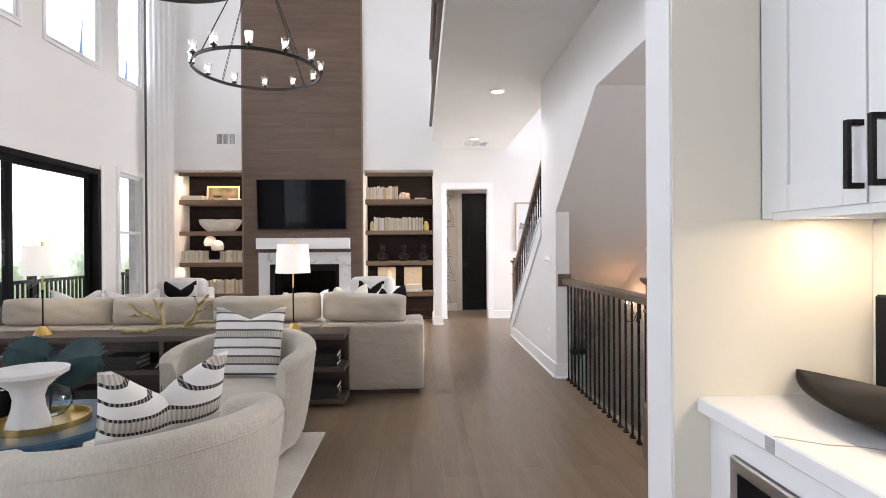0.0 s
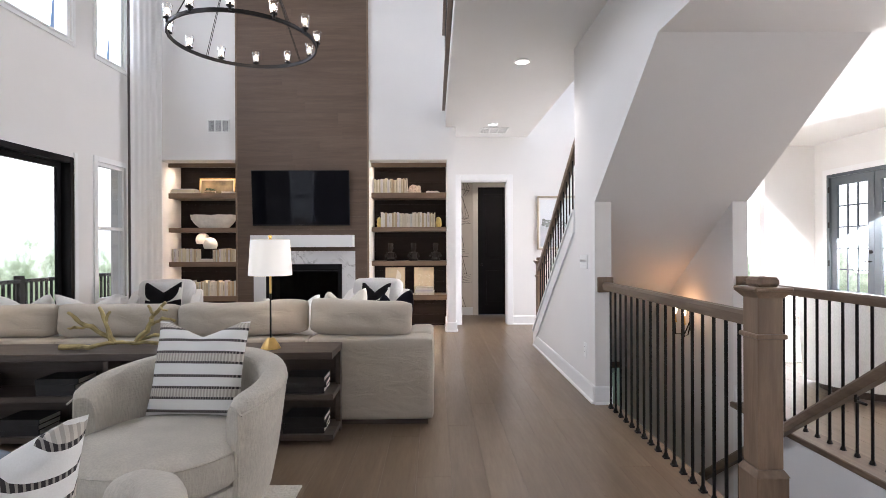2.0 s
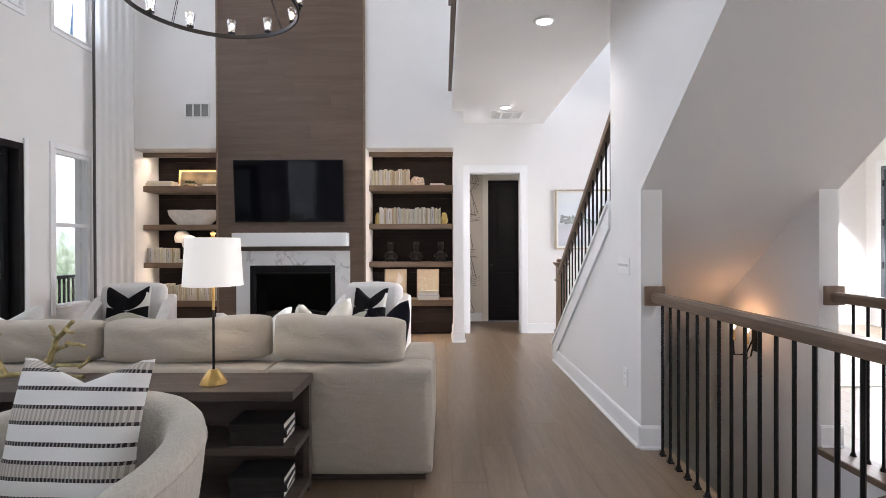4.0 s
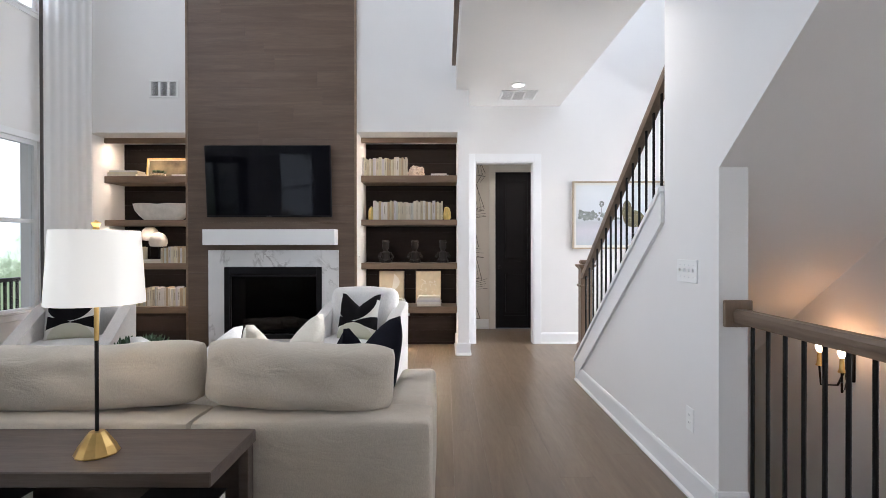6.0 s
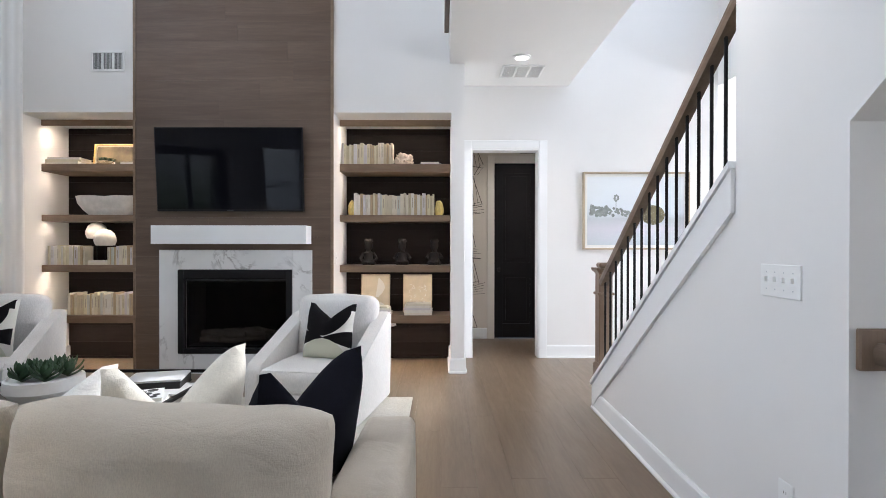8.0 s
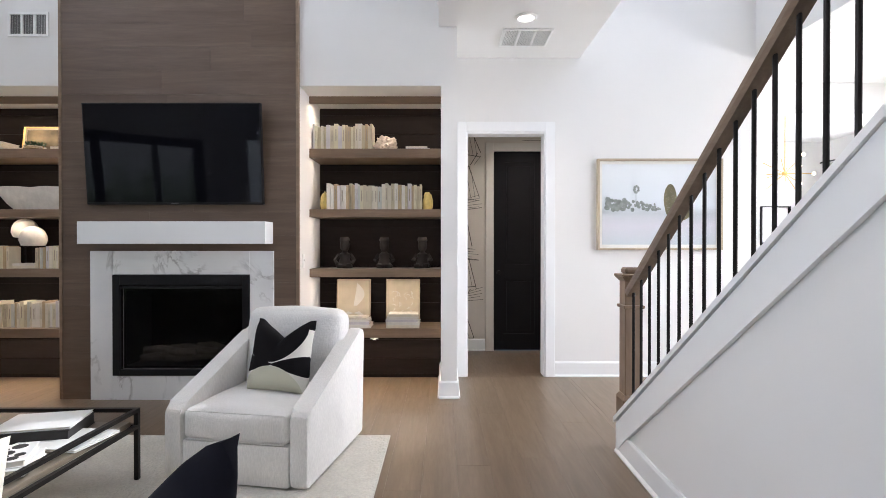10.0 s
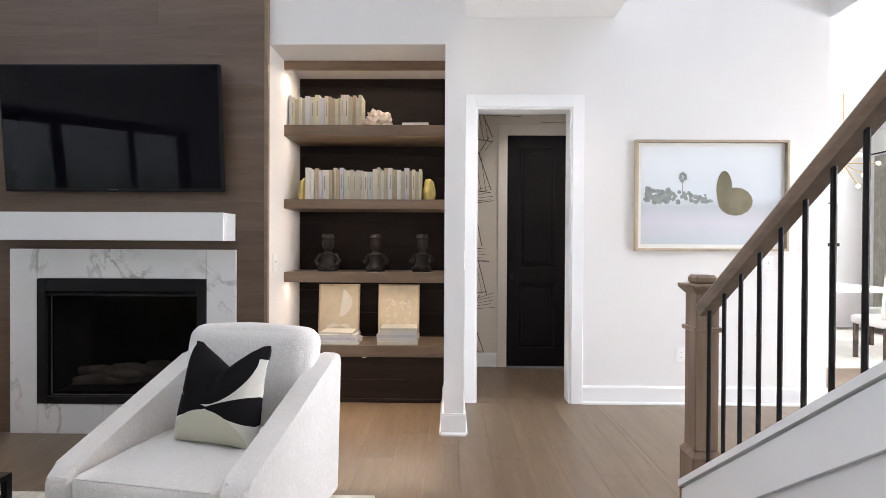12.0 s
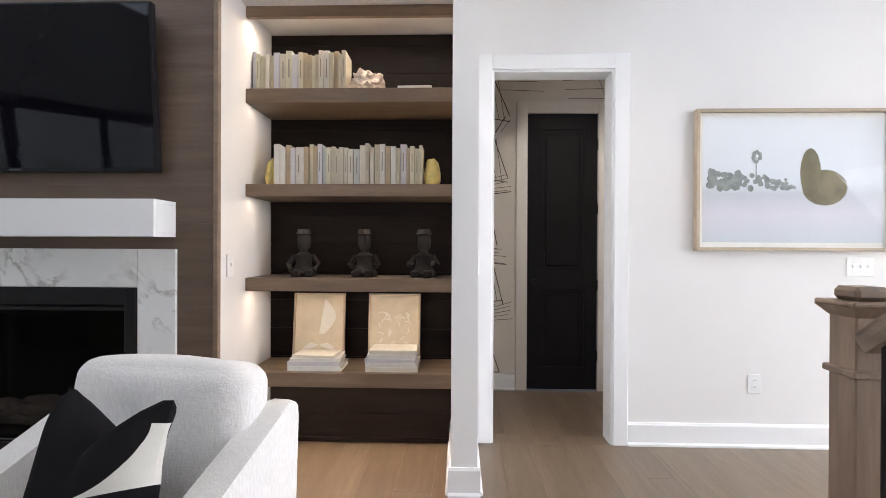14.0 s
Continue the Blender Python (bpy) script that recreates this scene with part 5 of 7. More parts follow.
def petals():
    """Cream cloth with black leaf shapes over a pale half disc."""
    m, N, L, b = base("petal_print", 0.95)
    tc = N.new("ShaderNodeTexCoord")
    sep = N.new("ShaderNodeSeparateXYZ")
    L.new(tc.outputs["Object"], sep.inputs[0])
    X, Z = sep.outputs["X"], sep.outputs["Z"]

    def fn(op, a, c=None):
        n = N.new("ShaderNodeMath")
        n.operation = op
        for s, v in ((0, a), (1, c)):
            if v is None:
                continue
            if isinstance(v, (int, float)):
                n.inputs[s].default_value = v
            else:
                L.new(v, n.inputs[s])
        return n.outputs[0]

    def oval(cx, cz, rx, rz):
        u = fn("MULTIPLY", fn("SUBTRACT", X, cx), 1 / rx)
        w = fn("MULTIPLY", fn("SUBTRACT", Z, cz), 1 / rz)
        return fn("LESS_THAN", fn("ADD", fn("MULTIPLY", u, u), fn("MULTIPLY", w, w)), 1.0)
    upper = fn("MULTIPLY", oval(-0.02, 0.365, 0.195, 0.195), fn("GREATER_THAN", Z, 0.0))
    upper = fn("MAXIMUM", upper, fn("MULTIPLY", fn("GREATER_THAN", Z, 0.37), fn("LESS_THAN", fn("ABSOLUTE", X), 0.2)))
    bow = fn("MULTIPLY", fn("LESS_THAN", fn("ABSOLUTE", fn("SUBTRACT", Z, 0.158)), fn("ADD", fn("MULTIPLY", fn("ABSOLUTE", X), 0.30), 0.004)), fn("LESS_THAN", fn("ABSOLUTE", X), 0.20))
    disc = oval(0, 0.0, 0.18, 0.15)
    fuzz = noise_tex(N, L, tc.outputs["Object"], 260, 2)
    col = mix(N, L, disc, mix(N, L, fuzz, (0.72, 0.70, 0.64), (0.62, 0.60, 0.54)), (0.55, 0.54, 0.43))
    inv = fn("SUBTRACT", 1.0, disc)
    col = mix(N, L, fn("MAXIMUM", upper, fn("MULTIPLY", bow, inv)), col, (0.012, 0.011, 0.012))
    L.new(col, b.inputs["Base Color"])
    bump(N, L, b, fuzz, 0.4, 0.002)
    return m


STRIPED, PETALS = striped(), petals()
PETALS.node_tree.nodes["Principled BSDF"].inputs["Specular IOR Level"].default_value = 0.06


def pillow(label, material, w, h, t, notch, x, y, z, rx, ry, rz, seed, group=""):
    return solid("throw_pillow", pillow_mesh(w, h, t, notch, seed), material, label, "pillow", group, smooth=True, at=pose(x, y, z, rx, ry, rz))


pillow("white pillow with woven dark stripes on the swivel chair", STRIPED, 0.47, 0.46, 0.15, 0.07, -1.14, 3.32, 0.432, -16, 0, -4, 1, "striped pillows")
pillow("white pillow with woven dark stripes on the swivel chair", STRIPED, 0.44, 0.46, 0.17, 0.13, -0.99, 1.93, 0.425, 16, 0, 48, 2, "striped pillows")
pillow("cream pillow printed with black leaf shapes on the armchair", PETALS, 0.39, 0.43, 0.20, 0.12, -0.735, 7.15, 0.395, -17, 0, -16, 3, "leaf print pillows")
pillow("cream pillow printed with black leaf shapes on the armchair", PETALS, 0.44, 0.45, 0.15, 0.12, -3.32, 7.16, 0.395, -17, 0, 18, 4, "leaf print pillows")
pillow("black velvet pillow with a chopped top on the sofa", NAVY, 0.47, 0.455, 0.19, 0.20, -0.345, 5.03, 0.44, 11, 0, 63, 5)
pillow("cream satin pillow with a chopped top on the sofa", CREAM, 0.45, 0.47, 0.18, 0.20, -0.71, 4.97, 0.44, 6, 0, 57, 7, "pale sofa pillows")
pillow("white pillow with a chopped top on the sofa", WHITECLOTH, 0.47, 0.43, 0.17, 0.14, -1.12, 4.90, 0.44, 8, 0, 40, 8, "pale sofa pillows")
pillow("white pillow on the sofa near the window", WHITECLOTH, 0.50, 0.46, 0.16, 0.10, -2.75, 5.06, 0.44, 14, 0, 5, 9, "pale sofa pillows")
pillow("white pillow on the sofa near the window", WHITECLOTH, 0.50, 0.46, 0.16, 0.10, -3.25, 5.06, 0.44, 14, 0, -5, 10, "pale sofa pillows")

# ---- books ----
BOOKCOLS = [plain("book_cloth", c, 0.75, vary=0.06, scale=20, relief=0.15, fine=200) for c in (
    (0.72, 0.68, 0.58), (0.62, 0.57, 0.45), (0.76, 0.74, 0.69), (0.55, 0.50, 0.36), (0.60, 0.62, 0.58), (0.50, 0.40, 0.26), (0.70, 0.66, 0.50), (0.66, 0.64, 0.66))]
DARKBOOK = plain("dark_book_cloth", (0.022, 0.020, 0.020), 0.6, vary=0.2, scale=20)
PAGES = plain("book_pages", (0.74, 0.71, 0.63), 0.9, vary=0.05, scale=30, relief=0.3, fine=300)
INK = plain("spine_ink", (0.38, 0.34, 0.28), 0.7)


def book(x, y, z, thick, depth, h, cloth, spine=True, lean=0.0, lying=False, turn=0.0, label="pale cloth-bound book standing on the shelf", group="shelf books"):
    """A book standing with its spine towards -y, or lying on its side."""
    m = pose(x, y, z, 0, lean, turn)
    if lying:
        m = pose(x, y, z, 0, 0, turn) @ pose(0, 0, thick / 2, 0, 90, 0) @ pose(0, 0, -h / 2)
    t = thing("book", label, "book", group, at=m)
    c = 0.003
    bm = box(-thick / 2, -thick / 2 + c, -depth / 2, depth / 2, 0, h)
    box(thick / 2 - c, thick / 2, -depth / 2, depth / 2, 0, h, bm=bm)
    box(-thick / 2 + c, thick / 2 - c, -depth / 2 - 0.0015, -depth / 2 + c, 0, h, bm=bm)
    part("cover", bm, cloth, t)
    part("page_block", box(-thick / 2 + c, thick / 2 - c, -depth / 2 + c, depth / 2 - 0.006, 0.004, h - 0.005), PAGES, t, "cream pages")
    if spine:
        part("spine_title", box(-thick * 0.11, thick * 0.11, -depth / 2 - 0.0024, -depth / 2 - 0.0014, h * 0.35, h * 0.8), INK, t)
    return t


def row_of_books(x0, x1, y, z, hmin, hmax, seed, tidy=1.0):
    rnd = random.Random(seed)
    x = x0
    while x < x1 - 0.012:
        w = min(rnd.uniform(0.018, 0.036), x1 - x)
        h = rnd.uniform(hmin, hmax)
        book(x + w / 2, y + rnd.uniform(-0.008, 0.008), z, w - 0.0015, rnd.uniform(0.13, 0.16), h, BOOKCOLS[rnd.randrange(8)], rnd.random() < 0.55)
        x += w


Z1, Z2, Z3, Z4 = [b for a, b in SHELF_Z]
row_of_books(-0.925, -0.39, 8.80, Z4, 0.20, 0.235, 1)
row_of_books(-0.80, 0.05, 8.80, Z3, 0.205, 0.235, 2)
row_of_books(-4.005, -3.62, 8.80, Z2, 0.185, 0.21, 3)
row_of_books(-3.385, -2.89, 8.80, Z2, 0.18, 0.205, 4)
row_of_books(-3.80, -2.89, 8.80, Z1, 0.20, 0.235, 5)


def lying_stack(x, y, z, sizes, cloths, turn=0.0, label="pale book lying in a stack", group="stacked books", spine=False):
    rnd = random.Random(int(abs(x) * 100))
    for (thick, depth, h), c in zip(sizes, cloths):
        book(x + rnd.uniform(-0.008, 0.008), y, z, thick, depth, h, c, spine, lying=True, turn=turn + rnd.uniform(-4, 4), label=label, group=group)
        z += thick + 0.0003


P = BOOKCOLS
lying_stack(-0.565, 8.80, Z1, [(0.028, 0.21, 0.30), (0.024, 0.2, 0.29), (0.018, 0.2, 0.28), (0.014, 0.18, 0.24)], [P[2], P[7], P[2], P[0]])
lying_stack(-0.125, 8.80, Z1, [(0.024, 0.21, 0.29), (0.026, 0.2, 0.29), (0.022, 0.2, 0.28), (0.024, 0.19, 0.27), (0.022, 0.19, 0.26)], [P[0], P[2], P[7], P[2], P[0]])
lying_stack(0.00, 8.80, Z4, [(0.016, 0.15, 0.21), (0.016, 0.15, 0.19)], [P[7], P[2]])
lying_stack(-3.82, 8.80, Z4, [(0.026, 0.22, 0.36), (0.024, 0.21, 0.36), (0.022, 0.2, 0.33)], [P[0], P[6], P[2]])
lying_stack(-3.15, 8.80, Z4, [(0.016, 0.15, 0.18), (0.014, 0.15, 0.17)], [P[2], P[0]])
lying_stack(-3.50, 8.82, Z2, [(0.024, 0.16, 0.2), (0.02, 0.16, 0.19)], [P[0], P[2]])
lying_stack(-3.90, 8.80, Z1, [(0.022, 0.18, 0.17), (0.018, 0.18, 0.16)], [P[2], P[0]])
# dark books on the console's shelves
for bx, bz, n in ((-0.80, 0.321, 3), (-0.80, 0.066, 3), (-2.35, 0.321, 3), (-1.75, 0.321, 3), (-1.45, 0.321, 3), (-2.6, 0.066, 3), (-1.8, 0.066, 3), (-3.0, 0.321, 3)):
    lying_stack(bx, 4.19, bz, [(0.034, 0.2, 0.26)] * n, [DARKBOOK] * n, 0, "dark book lying on the console shelf", "console books")

# ---- shelf ornaments ----


def rock(name, label, cat, mat_, x, y, z, rx, ry, rz, seed, flat=0.0, spike=0.0):
    bm = bmesh.new()
    bmesh.ops.create_icosphere(bm, subdivisions=4, radius=1)
    for v in bm.verts:
        d = v.co.normalized()
        k = 1 + 0.16 * noise.noise(d * 1.6 + Vector((seed, 0, 0))) + 0.08 * noise.noise(d * 5 + Vector((0, seed, 0)))
        k += spike * abs(noise.noise(d * 3.4 + Vector((seed, seed, 0))))
        v.co = Vector((d.x * rx * k, d.y * ry * k, max(-rz * (1 - flat), d.z * rz * k)))
    low = min(v.co.z for v in bm.verts)
    return solid(name, bm, mat_, label, cat, smooth=True, at=pose(x, y, z - low))


QUARTZ = plain("yellow_quartz", (0.72, 0.58, 0.20), 0.5, vary=0.25, scale=18, relief=0.5, fine=40, dist=0.006)
rock("bookend", "rough yellow mineral bookend", "bookend", QUARTZ, -0.83, 8.80, Z3, 0.04, 0.07, 0.10, 1, 0.4)
rock("bookend", "rough yellow mineral bookend", "bookend", QUARTZ, 0.095, 8.80, Z3, 0.045, 0.07, 0.105, 2, 0.4)
CORAL = plain("shell_coral", (0.74, 0.63, 0.52), 0.8, vary=0.15, scale=20, relief=0.6, fine=60, dist=0.006)
rock("coral_ornament", "pale pink spiky coral ornament", "ornament", CORAL, -0.28, 8.78, Z4, 0.085, 0.06, 0.068, 3, 0.3, 0.75)


def carving(x, y, z, turn, seed):
    """A squat dark carved figure as one plain shape."""
    bm = lathe([(0, 0), (0.055, 0), (0.06, 0.02), (0.045, 0.04), (0.035, 0.07), (0.042, 0.105), (0.02, 0.12), (0.018, 0.13), (0.032, 0.15), (0.034, 0.18), (0.03, 0.205), (0.038, 0.21), (0.03, 0.235), (0, 0.235)], 14)
    for s in (-1, 1):
        tube([(s * 0.04, 0, 0.105), (s * 0.068, -0.01, 0.06), (s * 0.05, -0.04, 0.03 + 0.02 * seed)], 0.013, 7, bm)
        box(s * 0.03 - 0.022, s * 0.03 + 0.022, -0.07, 0.02, 0.0, 0.035, 0.008, bm)
    moved(bm, Matrix.Diagonal((1.25, 1.2, 1.18, 1)))
    solid("carved_figure", bm, STATUE, "small squat dark carved wooden figure on the shelf", "figurine", "carved figures", smooth=True, at=pose(x, y, z, 0, 0, turn))


for k, cx in enumerate((-0.66, -0.30, 0.045)):
    carving(cx, 8.84, Z2, 8 - 8 * k, k)


def framed(name, label, x, y, z, w, h, lean, frame_mat, mat_mat, fw=0.012, art=None):
    t = thing(name, label, "picture", at=pose(x, y, z, -lean))
    for a in ((-w / 2, -w / 2 + fw, 0, h), (w / 2 - fw, w / 2, 0, h), (-w / 2 + fw, w / 2 - fw, 0, fw), (-w / 2 + fw, w / 2 - fw, h - fw, h)):
        part("frame", box(a[0], a[1], -0.012, 0.012, a[2], a[3], 0.002), frame_mat, t)
    part("print", box(-w / 2 + fw, w / 2 - fw, 0.0, 0.004, fw, h - fw), mat_mat, t)
    if art:
        art(t, w, h)
    return t


PALEOAK = wood("pale_frame", (0.50, 0.40, 0.27), (0.66, 0.55, 0.40), (3, 3, 3), 0.5)
SAND = plain("sand_print", (0.64, 0.57, 0.44), 0.8, vary=0.08, scale=10)
LINEN = plain("white_print", (0.76, 0.74, 0.69), 0.8, vary=0.03, scale=10)


def leaf_art(t, w, h):
    poly = [(0.0, 0.02)] + [(0.04 + 0.085 * math.sin(k * 0.35), 0.02 + 0.028 * k) for k in range(10)]
    part("shape", moved(prism([(p[0] * 0.8, p[1] * 0.85 + 0.15) for p in poly], "y", -0.0025, -0.0005), pose(0, 0, 0)), LINEN, t)
    for s in (-1, 1):
        part("shape", prism([(0, 0.10), (s * 0.05, 0.115), (s * 0.09, 0.09), (s * 0.1, 0.07), (s * 0.05, 0.08)], "y", -0.0028, -0.0006), LINEN, t)


def squiggle_art(t, w, h):
    rnd = random.Random(5)
    for k in range(26):
        x, z, a = rnd.uniform(-0.09, 0.09), rnd.uniform(0.06, 0.30), rnd.uniform(0, 6.28)
        pts = [(x + 0.016 * math.cos(a) * s + 0.008 * math.sin(s * 3), -0.001, z + 0.016 * math.sin(a) * s + 0.008 * math.cos(s * 2)) for s in (-1, -0.5, 0, 0.5, 1)]
        part("stroke", tube(pts, 0.0028, 4), LINEN, t)


framed("framed_print", "small pale framed print of a leaf shape on the shelf", -0.60, 8.935, Z1, 0.315, 0.415, 6, PALEOAK, SAND, art=leaf_art)
framed("framed_print", "small pale framed print of white strokes on the shelf", -0.14, 8.935, Z1, 0.315, 0.415, 6, PALEOAK, SAND, art=squiggle_art)


def glow_art(t, w, h):
    part("mat_board", box(-w / 2 + 0.03, w / 2 - 0.03, -0.002, -0.0005, 0.03, h - 0.03), plain("sepia_print", (0.20, 0.155, 0.085), 0.6, vary=0.75, scale=4), t)


framed("framed_print", "dark framed sepia picture leaning on the shelf", -3.42, 8.975, Z4, 0.56, 0.27, 8, BRASS, SAND, art=glow_art)


def stone_bowl():
    """A trough hewn from one block: flat rim with a chip, sides drawn in to a narrow foot."""
    n = 44
    bm = bmesh.new()
    levels = ((0.62, 0.0), (0.80, 0.06), (0.95, 0.13), (1.0, 0.205), (0.88, 0.205), (0.78, 0.12), (0.5, 0.05))
    rows = []
    for k, (f, z) in enumerate(levels):
        row = []
        for i in range(n):
            a = 2 * math.pi * i / n
            c, d = math.cos(a), math.sin(a)
            x = 0.355 * f * math.copysign(abs(c) ** 0.6, c)
            y = 0.13 * f * math.copysign(abs(d) ** 0.7, d)
            w = noise.noise_vector(Vector((x * 9, y * 9, z * 7 + 3)))
            chip = 0.03 * math.exp(-((x + 0.02) / 0.018) ** 2) if z > 0.2 else 0
            row.append(bm.verts.new((x + 0.012 * w.x, y + 0.008 * w.y, z + (0.006 * w.z - chip if k else 0))))
        rows.append(row)
    for p, q in zip(rows, rows[1:]):
        for i in range(n):
            bm.faces.new((p[i], p[(i + 1) % n], q[(i + 1) % n], q[i]))
    bm.faces.new(rows[0])
    bm.faces.new(rows[-1])
    solid("stone_bowl", bm, STONE, "large rough white stone trough on the shelf", "bowl", smooth=True, at=pose(-3.40, 8.82, Z3))


stone_bowl()


def dome(x, y, z, h):
    t = thing("dome_ornament", "white rounded dome on a thin black stem", "ornament", "dome ornaments", at=pose(x, y, z))
    part("foot", lathe([(0, 0), (0.035, 0), (0.035, 0.008), (0.006, 0.012), (0, 0.012)], 16), IRON, t)
    part("stem", tube([(0, 0, 0.01), (0, 0, h)], 0.005, 8), IRON, t)
    part("dome", lathe([(0.05, 0), (0.088, 0.004), (0.104, 0.05), (0.100, 0.09), (0.082, 0.135), (0.05, 0.165), (0, 0.178)], 28, at=(0, 0, h - 0.005)), STONE, t, "pale stone dome", True)


dome(-3.61, 8.90, Z2, 0.28)
dome(-3.44, 8.78, Z2, 0.205)


def small_plant(x, y, z, r, n, label, leafmat, pot):
    t = thing("succulent_plant", label, "plant", at=pose(x, y, z))
    part("pot", lathe([(0, 0), (r * 0.75, 0), (r * 1.02, r * 0.3), (r * 1.0, r * 0.62), (r * 0.92, r * 0.66), (r * 0.88, r * 0.6), (0, r * 0.58)], 32), pot, t, "clear glass pot" if pot is GLASS else "rounded white bowl", True)
    rnd = random.Random(9)
    leaf = bmesh.new()
    prof = [(0, 0.0, 0.18), (0.25, 0.04, 0.5), (0.55, 0.10, 0.62), (0.8, 0.2, 0.42), (1.0, 0.34, 0.02)]
    up, dn = [], []
    for f, zz, w in prof:
        up.append([leaf.verts.new((f, s * w * 0.33, zz + 0.06 * (1 - abs(s)))) for s in (-1, 0, 1)])
        dn.append([leaf.verts.new((f, s * w * 0.30, zz - 0.05 * (1 - abs(s)))) for s in (-1, 0, 1)])
    for a, c in ((up, 1), (dn, -1)):
        for p, q in zip(a, a[1:]):
            for i in range(2):
                leaf.faces.new((p[i], p[i + 1], q[i + 1], q[i]))
    for s in (0, 2):
        for p, q, pp, qq in zip(up, up[1:], dn, dn[1:]):
            leaf.faces.new((p[s], q[s], qq[s], pp[s]))
    me = put("leaf", leaf, leafmat, True)
    heads = [(0, 0)] + [(r * 0.58 * math.cos(k * 1.257 + 0.3), r * 0.58 * math.sin(k * 1.257 + 0.3)) for k in range(5)]
    for hx, hy in heads:
        for k in range(n):
            a, tier = k * 2.4, k / n
            s = r * (0.62 - 0.34 * tier) * rnd.uniform(0.85, 1.15)
            part("leaf", me, None, t).matrix_local = pose(hx, hy, r * (0.60 + 0.22 * tier), 0, -12 - 52 * tier, math.degrees(a)) @ Matrix.Diagonal((s, s, s, 1))


small_plant(-2.27, 6.46, 0.327, 0.20, 15, "green succulents in a white bowl on the coffee table", GREEN, PORCELAIN)
small_plant(-3.47, 8.84, Z4, 0.085, 9, "tiny dark plant in a clear glass pot on the shelf", GREEN, GLASS)

# ---- coffee table ----


def coffee_table():
    t = thing("coffee_table", "low square table with a bronze top and thin black frame", "coffee table")
    x0, x1, y0, y1 = -2.62, -1.385, 5.92, 6.90
    top = plain("bronze_top", (0.20, 0.165, 0.125), 0.28, 0.35, vary=0.25, scale=3, relief=0.05)
    part("top", box(x0 + 0.02, x1 - 0.02, y0 + 0.02, y1 - 0.02, 0.30, 0.325, 0.003), top, t)
    k = 0.011
    for x in (x0, x1):
        for y in (y0, y1):
            part("leg", box(x - k, x + k, y - k, y + k, 0.014, 0.39), IRON, t)
        part("rail", box(x - k, x + k, y0 + k, y1 - k, 0.37, 0.39), IRON, t)
        part("lower_rail", box(x - k, x + k, y0 + k, y1 - k, 0.285, 0.305), IRON, t)
    for y in (y0, y1):
        part("rail", box(x0 + k, x1 - k, y - k, y + k, 0.37, 0.39), IRON, t)
        part("lower_rail", box(x0 + k, x1 - k, y - k, y + k, 0.285, 0.305), IRON, t)


coffee_table()
WHITEBOOK = plain("white_book_jacket", (0.76, 0.76, 0.75), 0.4, vary=0.03, scale=8)
SPOT = plain("printed_jacket", (0.70, 0.70, 0.68), 0.4, vary=0.0)


def big_book(x, y, z, w, d, h, turn, jacket, blots, label):
    t = thing("large_book", label, "book", "coffee table books", at=pose(x, y, z, 0, 0, turn))
    part("cover", box(-w / 2, w / 2, -d / 2, d / 2, h - 0.004, h, 0.001), jacket, t)
    part("cover", box(-w / 2, w / 2, -d / 2, d / 2, 0, 0.004, 0.001), jacket, t)
    part("spine", box(-w / 2 - 0.003, -w / 2, -d / 2, d / 2, 0, h), jacket, t)
    part("page_block", box(-w / 2, w / 2 - 0.006, -d / 2 + 0.005, d / 2 - 0.005, 0.004, h - 0.004), PAGES if jacket is not DARKBOOK else DARKBOOK, t)
    rnd = random.Random(int(x * 100))
    for k in range(blots):
        bx, by, br = rnd.uniform(-w * 0.38, w * 0.38), rnd.uniform(-d * 0.38, d * 0.38), rnd.uniform(0.012, 0.03)
        part("cover_print", moved(lathe([(br, h), (br, h + 0.0008)], 10), pose(bx, by, 0)), DARKBOOK, t)


big_book(-1.62, 6.30, 0.327, 0.30, 0.24, 0.03, 20, WHITEBOOK, 0, "large white art book on the coffee table")
big_book(-1.62, 6.30, 0.359, 0.27, 0.22, 0.028, 26, WHITEBOOK, 12, "white book with dark cover print on a stack")
big_book(-1.55, 6.62, 0.327, 0.34, 0.26, 0.012, -8, SPOT, 0, "thin white magazine on the coffee table")
big_book(-1.72, 6.70, 0.327, 0.34, 0.27, 0.055, 12, DARKBOOK, 0, "thick black book on the coffee table")
big_book(-1.72, 6.70, 0.383, 0.33, 0.26, 0.012, 14, WHITEBOOK, 0, "white booklet lying on a black book")
big_book(-1.98, 6.42, 0.327, 0.28, 0.22, 0.03, 10, WHITEBOOK, 16, "spotted black and white book on the coffee table")

# ---- console branch, round table and its things ----


